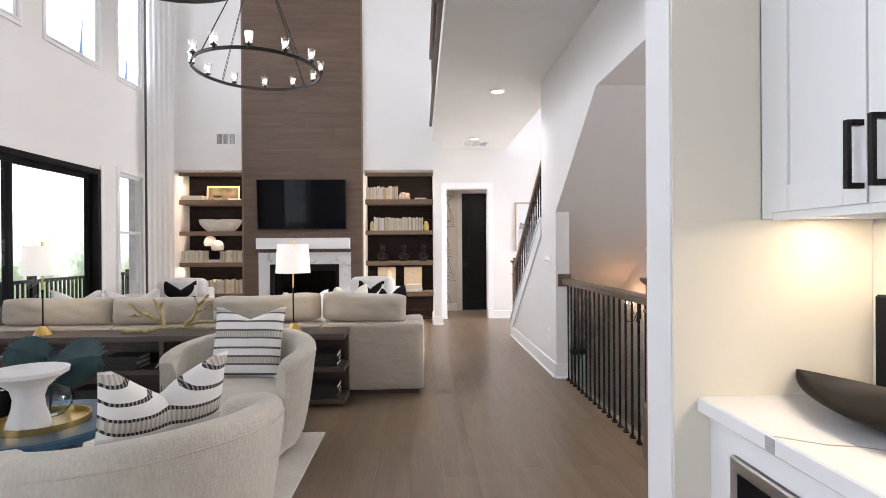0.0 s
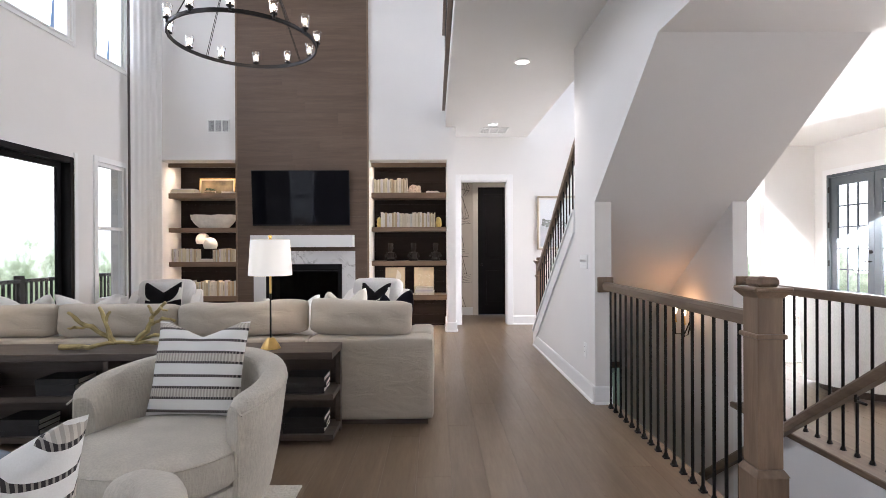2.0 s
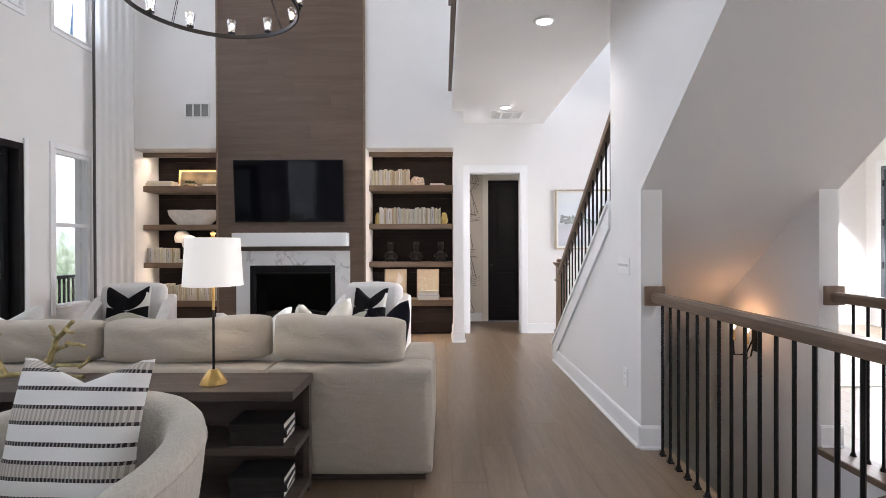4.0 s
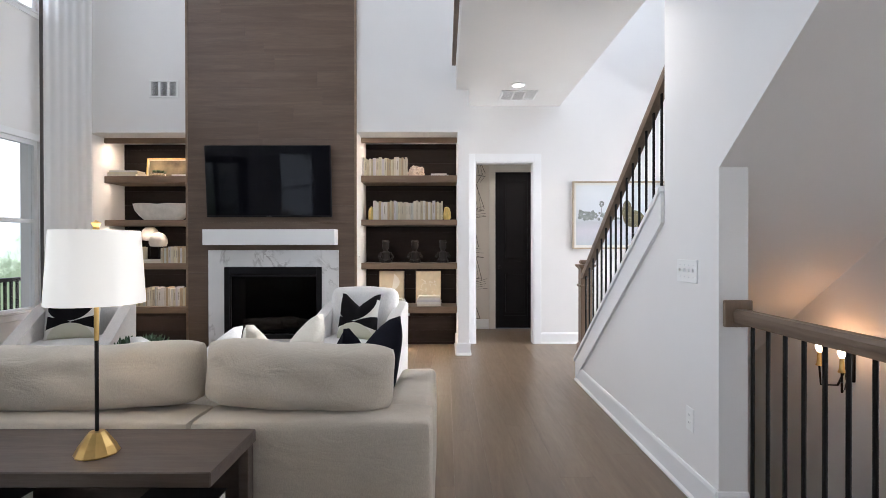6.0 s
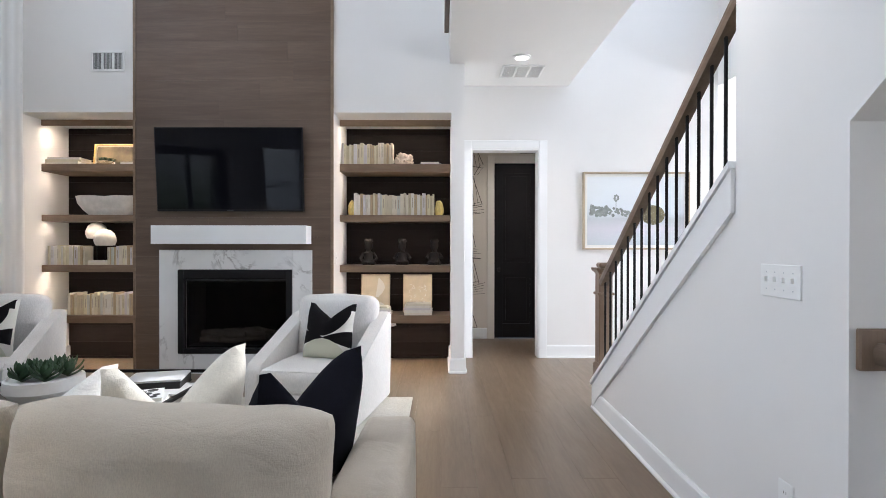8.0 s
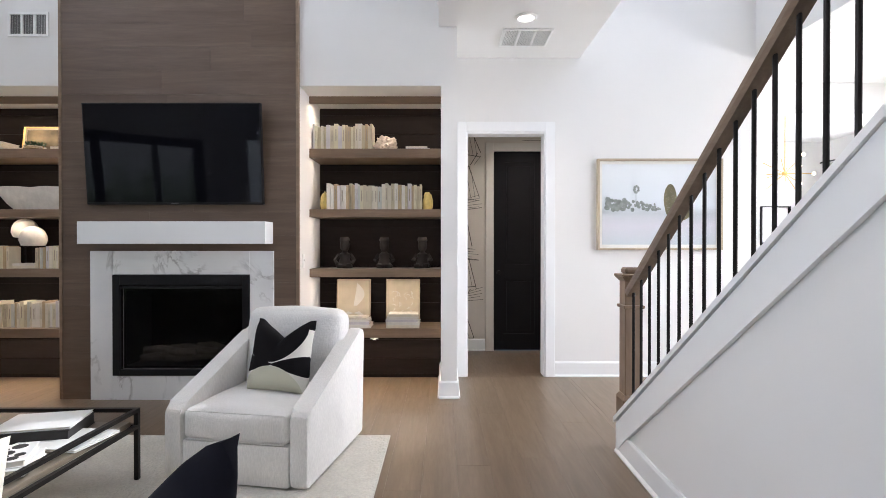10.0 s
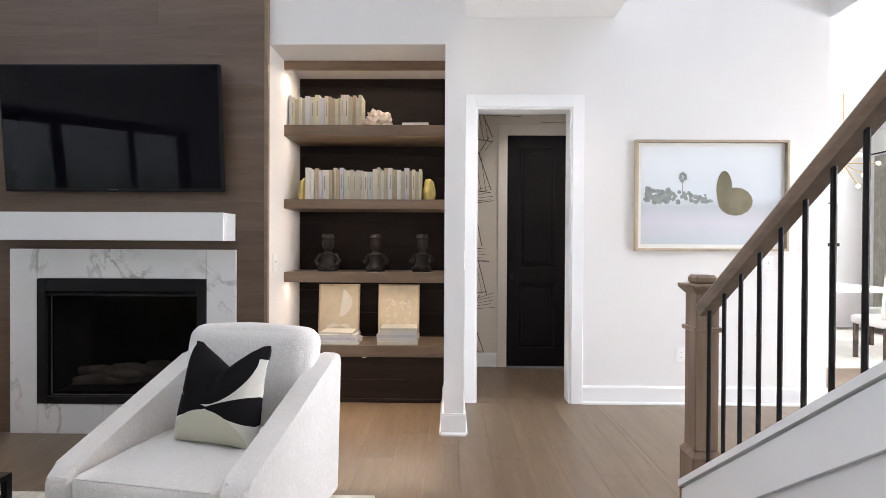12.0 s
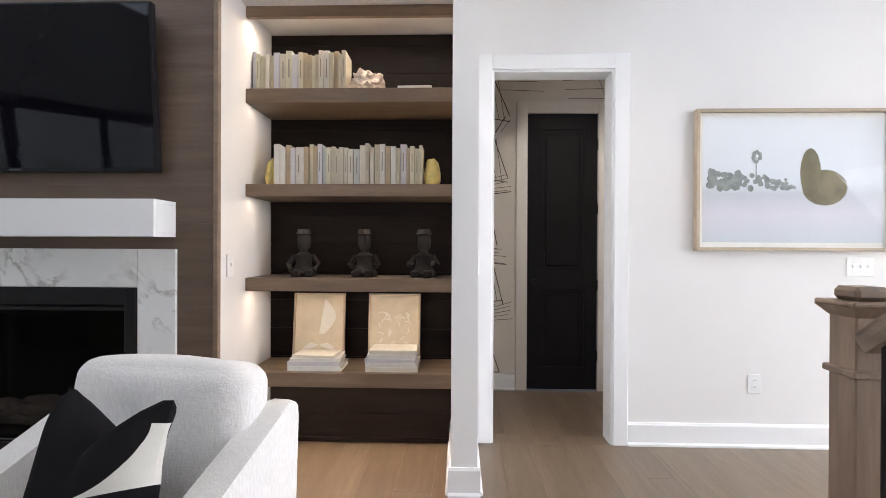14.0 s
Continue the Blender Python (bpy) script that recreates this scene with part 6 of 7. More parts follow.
def branch():
    """Two antlered limbs rising from a low crooked stem."""
    rnd = random.Random(11)
    bm = bmesh.new()

    def limb(r, *way):
        pts = []
        for p, q in zip(way, way[1:]):
            for f in (0.0, 0.34, 0.67):
                w = 0.010
                pts.append((p[0] + (q[0] - p[0]) * f + rnd.uniform(-w, w), 0.03 * math.sin(9 * p[0] + 5 * p[1]) + rnd.uniform(-w, w), p[1] + (q[1] - p[1]) * f + rnd.uniform(-w, w) * 0.6))
        pts.append((way[-1][0], pts[-1][1], way[-1][1]))
        tube(pts, r, 8, bm, [(1.1 - 0.5 * i / len(pts)) * rnd.uniform(0.82, 1.18) for i in range(len(pts))])
    limb(0.015, (-0.34, 0.02), (-0.14, 0.03), (0.04, 0.055), (0.18, 0.045), (0.36, 0.035))
    limb(0.016, (0.0, 0.05), (-0.10, 0.13), (-0.20, 0.19), (-0.27, 0.25))
    limb(0.014, (-0.03, 0.07), (-0.05, 0.18), (-0.11, 0.28))
    limb(0.010, (-0.14, 0.15), (-0.22, 0.155), (-0.27, 0.15))
    limb(0.010, (-0.06, 0.19), (-0.03, 0.25))
    limb(0.016, (0.12, 0.05), (0.22, 0.15), (0.25, 0.23), (0.33, 0.31))
    limb(0.012, (0.22, 0.16), (0.32, 0.21), (0.40, 0.19))
    limb(0.010, (0.26, 0.23), (0.22, 0.29))
    limb(0.011, (0.16, 0.06), (0.26, 0.10), (0.39, 0.09), (0.42, 0.14))
    limb(0.009, (0.30, 0.27), (0.36, 0.26))
    solid("branch_sculpture", bm, BARK, "gilded bare branch sculpture lying on the console", "sculpture", smooth=True, at=pose(-2.03, 4.15, 0.59))


branch()


def round_table(x, y):
    t = thing("round_side_table", "round blue-black wooden table between the swivel chairs", "side table", at=pose(x, y, 0.014))
    m = wood("blue_black_wood", (0.014, 0.045, 0.085), (0.045, 0.12, 0.20), (1.2, 7, 7), 0.3)
    part("tabletop", lathe([(0, 0.335), (0.375, 0.335), (0.39, 0.345), (0.39, 0.37), (0.38, 0.38), (0, 0.38)], 56), m, t, "", True)
    part("pedestal", lathe([(0, 0.02), (0.2, 0.02), (0.16, 0.18), (0.2, 0.335), (0, 0.335)], 32), m, t, "", True)
    part("foot", lathe([(0, 0), (0.28, 0), (0.28, 0.02), (0, 0.02)], 40), m, t)


TX, TY, TZ = -1.93, 2.67, 0.395
round_table(TX, TY)


def tray():
    t = thing("serving_tray", "round brass tray with a raised rim", "tray", at=pose(TX + 0.03, TY - 0.03, TZ))
    part("plate", lathe([(0, 0.0), (0.195, 0.0), (0.195, 0.004), (0, 0.004)], 48), BRASS, t)
    part("rim", lathe([(0.191, 0.0), (0.199, 0.0), (0.201, 0.03), (0.195, 0.03), (0.191, 0.0)], 48, closed=True), BRASS, t, "", True)


tray()
solid("white_vessel", lathe([(0, 0), (0.094, 0.0), (0.088, 0.03), (0.068, 0.10), (0.063, 0.145), (0.075, 0.19), (0.12, 0.235), (0.163, 0.262), (0.167, 0.282), (0.155, 0.286), (0.12, 0.276), (0, 0.262)], 40), PORCELAIN,
      "white hourglass plaster vessel on the round table", "vase", smooth=True, at=pose(-1.915, 2.565, TZ + 0.0042))


def leaf_vase():
    t = thing("leaf_vase", "round clear glass vase holding a blue-green split leaf", "vase", at=pose(-1.955, 2.765, TZ + 0.0042))
    out = [(0, 0), (0.06, 0.0), (0.095, 0.04), (0.105, 0.085), (0.09, 0.13), (0.045, 0.165), (0.04, 0.19), (0.05, 0.2)]
    inn = [(0.046, 0.199), (0.036, 0.188), (0.041, 0.163), (0.085, 0.128), (0.099, 0.085), (0.09, 0.042), (0.056, 0.005), (0, 0.005)]
    part("glass", lathe(out + inn, 32), clear("blue_glass", (0.82, 0.92, 0.97)), t, "", True)
    for k, (yaw, tilt, s) in enumerate(((170, 26, 0.25), (8, 24, 0.27), (200, 40, 0.20))):
        bm = bmesh.new()
        # split leaf: a heart outline cut into fingers
        mid = [bm.verts.new((0.05 + 0.95 * f, 0, 0.10 * math.sin(f * 2.6))) for f in [i / 12 for i in range(13)]]
        for side in (-1, 1):
            for i in range(12):
                f = (i + 0.5) / 12
                reach = 0.52 * math.sin(math.pi * min(1, 0.14 + f * 0.9)) ** 0.7
                tip = bm.verts.new((0.02 + 0.95 * f + 0.16, side * reach, 0.10 * math.sin(f * 2.6) - 0.12))
                tip2 = bm.verts.new((0.02 + 0.95 * f + 0.02, side * reach * 0.99, 0.10 * math.sin(f * 2.6) - 0.11))
                bm.faces.new((mid[i], mid[i + 1], tip, tip2))
        bmesh.ops.solidify(bm, geom=bm.faces[:], thickness=0.006)
        m = pose(0, 0, 0.245 + 0.025 * k, 52 if yaw < 90 else -52, -tilt + 20, yaw) @ Matrix.Diagonal((s, s, s, 1))
        lf = part("leaf", moved(bm, m), TEAL, t, "large blue-green split leaf")
        end = m @ Vector((0.05, 0, 0))
        part("stalk", tube([(0, 0, 0.02), (0.01 * k, 0, 0.2), end], 0.004, 6), TEAL, t)


leaf_vase()


def hurricane(x, y):
    t = thing("candle_holder", "tall textured glass candle holder with black base", "candle holder", at=pose(x, y, TZ))
    part("base", lathe([(0, 0), (0.045, 0), (0.05, 0.02), (0.045, 0.14), (0, 0.14)], 20), IRON, t, "", True)
    part("glass", lathe([(0.045, 0.14), (0.055, 0.17), (0.055, 0.32), (0.051, 0.32), (0.05, 0.17), (0.04, 0.142), (0.045, 0.14)], 24, closed=True), clear("ribbed_glass", (0.9, 0.95, 0.97), 0.12), t, "", True)


hurricane(TX - 0.27, TY + 0.1)

# ---- kitchen side ----


def kitchen():
    c = thing("base_cabinet", "white shaker base cabinet under the counter", "cabinet")
    part("body", box(0.765, 1.21, -0.4, 0.5, 0.1, 0.823), TRIM, c)
    part("toe_kick", box(0.82, 1.219, -0.4, 0.5, 0.0, 0.1), BLACK, c)
    f = thing("filler_panel", "narrow white filler panel beside the appliance", "cabinet")
    part("panel", box(0.76, 1.209, 1.21, 1.311, 0.0, 0.823, 0.002), TRIM, f)
    a = thing("drawer_appliance", "stainless under-counter appliance with a dark window", "appliance")
    part("body", box(0.77, 1.219, 0.51, 1.205, 0.1, 0.82), STEEL, a)
    part("door", box(0.742, 0.769, 0.515, 1.2, 0.12, 0.755, 0.004), STEEL, a)
    part("window", box(0.7395, 0.7418, 0.56, 1.165, 0.22, 0.725, 0.0008), SCREEN, a, "dark glass window")
    part("fascia", box(0.752, 0.769, 0.51, 1.205, 0.758, 0.823, 0.001), TRIM, a, "white filler strip")
    part("toe_kick", box(0.82, 1.219, 0.51, 1.205, 0.0, 0.1), BLACK, a)
    w = thing("countertop", "white quartz countertop with a brown vein", "countertop")
    part("slab", box(0.725, 1.2095, -0.4, 1.311, 0.825, 0.865, 0.004), TRIM, w)
    vein = [(0.728, 1.02), (0.80, 0.97), (0.86, 0.955), (0.95, 0.90), (1.08, 0.88), (1.21, 0.80)]
    part("vein", prism([(x, y) for x, y in vein] + [(x, y + 0.006) for x, y in vein[::-1]], "z", 0.8652, 0.8656), plain("vein", (0.42, 0.36, 0.30), 0.3), w)
    part("vein_spot", box(0.7242, 0.7249, 1.015, 1.045, 0.83, 0.861, 0.0002), plain("vein_grey", (0.42, 0.42, 0.42), 0.3, vary=0.3, scale=40), w)
    for y0, y1 in ((0.985, 1.27), (0.70, 0.984), (0.41, 0.699)):
        u = thing("wall_cabinet", "white shaker wall cabinet with a black bar handle", "cabinet", "upper cabinets")
        part("body", box(0.925, 1.219, y0, y1, 1.345, 2.95), TRIM, u)
        d = part("door", box(0.906, 0.9245, y0 + 0.002, y1 - 0.002, 1.345, 2.6), TRIM, u)
        for p in ((y0 + 0.002, y0 + 0.06, 1.345, 2.6), (y1 - 0.06, y1 - 0.002, 1.345, 2.6), (y0 + 0.06, y1 - 0.06, 1.345, 1.41), (y0 + 0.06, y1 - 0.06, 2.54, 2.6)):
            part("door_rail", box(0.898, 0.9055, p[0], p[1], p[2], p[3], 0.001), TRIM, d)
        yh = y1 - 0.05 if y0 == 0.70 else y0 + 0.006
        bar = box(0.862, 0.872, yh, yh + 0.012, 1.375, 1.515, 0.001)
        box(0.872, 0.898, yh, yh + 0.012, 1.375, 1.387, bm=bar)
        box(0.872, 0.898, yh, yh + 0.012, 1.503, 1.515, bm=bar)
        part("handle", bar, IRON, d, "black bar handle")
        part("light_rail", box(0.905, 0.92, y0, y1, 1.325, 1.3445), TRIM, u)
    f2 = thing("filler_panel", "white filler beside the wall cabinet", "cabinet")
    part("panel", box(0.905, 1.209, 1.272, 1.311, 1.33, 2.95), TRIM, f2)
    b = thing("decor_bowl", "long black boat-shaped bowl with a mottled inside", "bowl", at=pose(1.02, 0.98, 0.866, 0, 0, 94))
    n, m = 24, 9
    bm = bmesh.new()
    rows = []
    for i in range(n + 1):
        f = i / n * 2 - 1
        wid = 0.15 * (1 - abs(f) ** 2.2) + 0.002
        rise = 0.045 + 0.022 * f * f
        row = []
        for j in range(m + 1):
            g = j / m * 2 - 1
            row.append(bm.verts.new((0.33 * f, wid * g, max(0.0, rise * (1 - (1 - g * g) * (1 - abs(f) ** 3) * 0.98)))))
        rows.append(row)
    for p, q in zip(rows, rows[1:]):
        for j in range(m):
            bm.faces.new((p[j], p[j + 1], q[j + 1], q[j]))
    bmesh.ops.solidify(bm, geom=bm.faces[:], thickness=0.007)
    part("shell", bm, plain("black_lacquer", (0.03, 0.026, 0.024), 0.3, vary=0.4, scale=9), b, "", True)
    solid("cutting_board", box(1.15, 1.178, 0.90, 1.246, 0.866, 1.135, 0.006), BLACK, "black board leaning against the backsplash", "board")
    area("cabinet_lamp", 1.05, 0.75, 1.335, (1.05, 0.75, 0), 0.03, 1.0, 3.8, (1.0, 0.82, 0.56))


kitchen()
# thin facing added over the walls; its cream colour also holds the warm light
CREAMFACING = plain("cream_warm_facing", (0.80, 0.745, 0.64), 0.4, vary=0.02, scale=2, relief=0.03, offset=False)
bs = thing("backsplash", "cream backsplash and added wall facing round the counter, tinted for warm light", "backsplash")
part("side_slab", box(0.664, 1.209, 1.3125, 1.3195, 0.0, 1.329), CREAMFACING, bs)
part("upper_slab", box(0.664, 0.903, 1.3125, 1.3195, 1.3295, 2.95), CREAMFACING, bs)
part("back_slab", box(1.2105, 1.2195, 0.0, 1.3195, 0.866, 1.32), CREAMFACING, bs)

# ---- picture, switches, outlets ----


def big_picture():
    x0, x1, z0, z1 = 1.69, 2.87, 1.207, 2.067
    t = thing("framed_picture", "large oak framed misty landscape photograph on the wall", "picture", at=pose((x0 + x1) / 2, DW - 0.001, z0))
    w, h, fw, d = x1 - x0, z1 - z0, 0.02, 0.05
    for a in ((-w / 2, -w / 2 + fw, 0, h), (w / 2 - fw, w / 2, 0, h), (-w / 2 + fw, w / 2 - fw, 0, fw), (-w / 2 + fw, w / 2 - fw, h - fw, h)):
        part("frame", box(a[0], a[1], -d, -0.001, a[2], a[3], 0.002), PALEOAK, t)
    part("mat_board", box(-w / 2 + fw, w / 2 - fw, -0.016, -0.004, fw, h - fw), LINEN, t, "white mat board")
    m, N, L, b = base("misty_print", 0.5)
    tc = N.new("ShaderNodeTexCoord")
    sep = N.new("ShaderNodeSeparateXYZ")
    L.new(tc.outputs["Object"], sep.inputs[0])
    mr = N.new("ShaderNodeMapRange")
    mr.inputs["From Min"].default_value, mr.inputs["From Max"].default_value = 0.05, 0.80
    L.new(sep.outputs["Z"], mr.inputs["Value"])
    wob = noise_tex(N, L, coords(N, L, (1, 1, 3), False), 3.0, 5)
    add = N.new("ShaderNodeMath")
    add.operation = "MULTIPLY_ADD"
    L.new(wob, add.inputs[0])
    add.inputs[1].default_value = 0.12
    L.new(mr.outputs[0], add.inputs[2])
    col = ramp(N, L, add.outputs[0], [(0.05, (0.50, 0.54, 0.56)), (0.30, (0.58, 0.56, 0.60)), (0.45, (0.48, 0.50, 0.52)), (0.56, (0.64, 0.67, 0.70)), (0.95, (0.72, 0.74, 0.75))])
    L.new(col, b.inputs["Base Color"])
    part("print", box(-w / 2 + 0.05, w / 2 - 0.05, -0.0175, -0.0162, 0.05, h - 0.05), m, t, "pale misty print")
    ink = plain("tree_ink", (0.24, 0.26, 0.24), 0.6, vary=0.3, scale=30)
    rnd = random.Random(3)
    trees = bmesh.new()
    for k in range(85):
        f = rnd.random() ** 1.4
        x = -w / 2 + 0.095 + f * 0.52
        r = 0.026 * (1 - 0.5 * f) * rnd.uniform(0.6, 1.2)
        z = 0.415 + rnd.uniform(-0.035, 0.08 - 0.07 * f)
        pts = [(x + r * rnd.uniform(0.75, 1.15) * math.cos(a * 0.698), z + r * rnd.uniform(0.7, 1.1) * math.sin(a * 0.698)) for a in range(9)]
        prism(pts, "y", -0.0183 - 0.00002 * k, -0.0176, bm=trees)
    part("tree_line", trees, ink, t, "grey distant trees")
    palm = bmesh.new()
    for k in range(14):
        a = k * 0.449
        x, z = -0.22 + 0.03 * math.cos(a) * rnd.uniform(0.4, 1), 0.575 + 0.035 * math.sin(a) * rnd.uniform(0.4, 1)
        r = 0.012
        prism([(x + r * math.cos(q), z + r * math.sin(q)) for q in (0.3, 1.5, 2.8, 4.1, 5.2)], "y", -0.0184 - 0.00002 * k, -0.0176, bm=palm)
    prism([(-0.224, 0.42), (-0.216, 0.42), (-0.218, 0.57), (-0.222, 0.57)], "y", -0.0184, -0.0176, bm=palm)
    part("lone_tree", palm, ink, t, "grey lone tree")
    olive = plain("olive_ink", (0.15, 0.125, 0.06), 0.6, vary=0.45, scale=9)
    part("dark_shape", prism([(0.19 + 0.135 * math.cos(q * 0.393), 0.385 + 0.11 * math.sin(q * 0.393)) for q in range(16)], "y", -0.0186, -0.0176), olive, t, "rounded dark olive shape")
    part("dark_shape", prism([(0.105 + 0.062 * math.cos(q * 0.393), 0.475 + 0.15 * math.sin(q * 0.393)) for q in range(16)], "y", -0.0190, -0.0176), olive, t, "rounded dark olive shape")
    g = part("glazing", box(-w / 2 + fw, w / 2 - fw, -0.034, -0.031, fw, h - fw), THINGLASS, t, "clear picture glass")
    g.visible_shadow = False


big_picture()


def plate(name, label, m, w, h, toggles=0):
    t = thing(name, label, "switch" if toggles else "outlet", at=m)
    part("plate", box(-w / 2, w / 2, -0.006, -0.0005, -h / 2, h / 2, 0.002), PLASTIC, t)
    for k in range(toggles):
        x = (k - (toggles - 1) / 2) * 0.046
        part("toggle", box(x - 0.005, x + 0.005, -0.016, -0.006, -0.004, 0.014, 0.001), PLASTIC, t)
        for z in (-0.03, 0.03):
            part("screw", moved(lathe([(0, 0), (0.003, 0), (0.003, 0.001), (0, 0.001)], 8), pose(x, -0.006, z, 90)), STEEL, t)
    if not toggles:
        for z in (-0.02, 0.02):
            s = part("socket", box(-0.016, 0.016, -0.0075, -0.006, z - 0.014, z + 0.014, 0.0006), PLASTIC, t)
            for x in (-0.006, 0.006):
                part("slot", box(x - 0.001, x + 0.001, -0.0079, -0.0074, z - 0.002, z + 0.007), IRON, s)


plate("light_switch", "white three-toggle light switch on the wall", pose(2.695, DW, 1.11), 0.163, 0.115, 3)
plate("wall_outlet", "white wall outlet above the baseboard", pose(2.065, DW, 0.388), 0.075, 0.118)
plate("light_switch", "white four-toggle light switch on the stair wall", pose(XS, 5.145, 1.12, 0, 0, 270), 0.21, 0.115, 4)
plate("wall_outlet", "white wall outlet on the stair wall", pose(XS, 5.11, 0.38, 0, 0, 270), 0.075, 0.118)
plate("wall_outlet", "white outlet under the lowest shelf", pose(-0.42, DW - 0.0145, 0.385), 0.075, 0.05)
plate("wall_outlet", "white outlet low in the niche with a cord", pose(-2.96, DW - 0.0145, 0.36), 0.075, 0.118)
plate("light_switch", "white single light switch on the niche side", pose(-0.935, 8.47, 1.12, 0, 0, 90), 0.075, 0.118, 1)
cord = thing("power_cord", "white power cord hanging below the shelf", "cord")
part("cable", tube([(-2.97, DW - 0.022, 0.36), (-3.02, DW - 0.05, 0.30), (-3.05, DW - 0.04, 0.15), (-3.02, DW - 0.05, 0.07), (-2.96, DW - 0.05, 0.055)], 0.004, 7), PLASTIC, cord, "", True)
part("plug", box(-2.98, -2.94, DW - 0.07, DW - 0.034, 0.04, 0.075, 0.004), PLASTIC, cord)
tg = thing("light_switch", "narrow white switch on the pier side", "switch")
part("plate", box(0.3455, 0.351, 8.44, 8.52, 1.08, 1.2, 0.002), PLASTIC, tg)
part("rocker", box(0.351, 0.354, 8.465, 8.495, 1.11, 1.17, 0.001), PLASTIC, tg)

# ---- foyer and dining room ----


def front_door():
    t = thing("door_front", "tall grey double front door with glass lights", "door", kind="structure")
    grey = plain("grey_door_paint", (0.10, 0.115, 0.125), 0.4, vary=0.06, scale=4)
    y0, y1, h = 7.68, 9.5, 2.46
    fr = box(6.78, 6.9, y0, y0 + 0.05, 0, h)
    box(6.78, 6.9, y1 - 0.05, y1, 0, h, bm=fr)
    box(6.78, 6.9, y0 + 0.05, y1 - 0.05, h - 0.05, h, bm=fr)
    part("door_frame", fr, grey, t)
    ym = (y0 + y1) / 2
    for a, c in ((y0 + 0.053, ym - 0.003), (ym + 0.003, y1 - 0.053)):
        bm = box(6.82, 6.865, a, a + 0.12, 0.01, h - 0.053)
        box(6.82, 6.865, c - 0.12, c, 0.01, h - 0.053, bm=bm)
        box(6.82, 6.865, a + 0.12, c - 0.12, 0.01, 0.5, bm=bm)
        box(6.82, 6.865, a + 0.12, c - 0.12, h - 0.19, h - 0.053, bm=bm)
        leaf = part("door_leaf", bm, grey, t)
        w = c - a - 0.24
        for k in (1, 2):
            part("muntin", box(6.83, 6.855, a + 0.12 + w * k / 3 - 0.01, a + 0.12 + w * k / 3 + 0.01, 0.5, h - 0.19), grey, leaf)
        for k in range(1, 5):
            z = 0.5 + (h - 0.69) * k / 5
            part("muntin", box(6.832, 6.853, a + 0.12, c - 0.12, z - 0.01, z + 0.01), grey, leaf)
        g = part("pane", box(6.84, 6.846, a + 0.12, c - 0.12, 0.5, h - 0.19), GLASS, leaf)
        g.visible_shadow = False
    part("lever", tube([(6.82, ym + 0.06, 1.0), (6.77, ym + 0.06, 1.0), (6.77, ym + 0.17, 1.0)], 0.01, 8), IRON, t, "black lever handle")
    part("deadbolt", moved(lathe([(0, 0), (0.03, 0), (0.028, 0.02), (0, 0.022)], 16), pose(6.82, ym + 0.06, 1.15, 0, -90)), IRON, t)
    for z in (0.3, 0.95, 1.6, 2.2):
        part("hinge", box(6.775, 6.782, y1 - 0.06, y1 - 0.03, z - 0.05, z + 0.05), IRON, t)
    cs = box(6.78, 6.799, y0 - 0.09, y0 - 0.001, 0, h + 0.09)
    box(6.78, 6.799, y1 + 0.001, y1 + 0.09, 0, h + 0.09, bm=cs)
    box(6.78, 6.799, y0 - 0.001, y1 + 0.001, h + 0.001, h + 0.09, bm=cs)
    part("casing", cs, TRIM, t)


front_door()


def front_window(name, y0, y1):
    w = thing(name, "white framed front window full of daylight", "window", kind="structure")
    z0, z1, f = 0.5, 2.6, 0.05
    bm = box(6.82, 6.88, y0, y0 + f, z0, z1)
    box(6.82, 6.88, y1 - f, y1, z0, z1, bm=bm)
    box(6.82, 6.88, y0 + f, y1 - f, z0, z0 + f, bm=bm)
    box(6.82, 6.88, y0 + f, y1 - f, z1 - f, z1, bm=bm)
    box(6.83, 6.87, (y0 + y1) / 2 - 0.015, (y0 + y1) / 2 + 0.015, z0 + f, z1 - f, bm=bm)
    box(6.83, 6.87, y0 + f, y1 - f, 1.53, 1.56, bm=bm)
    part("window_frame", bm, TRIM, w)
    g = part("pane", box(6.845, 6.851, y0 + f, y1 - f, z0 + f, z1 - f), GLASS, w)
    g.visible_shadow = False
    part("window_sill", box(6.74, 6.82, y0 - 0.02, y1 + 0.02, z0 - 0.03, z0 - 0.001, 0.004), TRIM, w)


# the first window is an unseen addition that carries the foyer's extra daylight
front_window("assumed_window_7", 3.8, 6.2)
front_window("window_8", 10.6, 12.2)


def barrel_chair(x, y, turn):
    t = thing("barrel_chair", "white upholstered curved-back chair in the foyer", "armchair", at=pose(x, y, 0, 0, 0, turn))
    bm = bmesh.new()
    n = 30
    rings = []
    for i in range(n + 1):
        a = radians(-10 + 200 * i / n)
        s = abs(i / n - 0.5) * 2
        top = 0.86 - 0.22 * s ** 2
        rings.append([bm.verts.new((r * math.cos(a), r * math.sin(a), z)) for r, z in ((0.40, 0.08), (0.46, 0.08), (0.49, top * 0.6), (0.485, top - 0.03), (0.45, top), (0.40, top - 0.03), (0.385, top * 0.6))])
    for p, q in zip(rings, rings[1:]):
        for k in range(7):
            bm.faces.new((p[k], p[(k + 1) % 7], q[(k + 1) % 7], q[k]))
    bm.faces.new(rings[0])
    bm.faces.new(rings[-1])
    part("shell", bm, WHITECLOTH, t, "", True)
    part("seat", lathe([(0, 0.1), (0.36, 0.1), (0.38, 0.14), (0.38, 0.42), (0.33, 0.46), (0, 0.47)], 36), WHITECLOTH, t, "", True)
    part("base", lathe([(0, 0), (0.35, 0), (0.36, 0.08), (0, 0.08)], 36), CONSOLEWOOD, t)


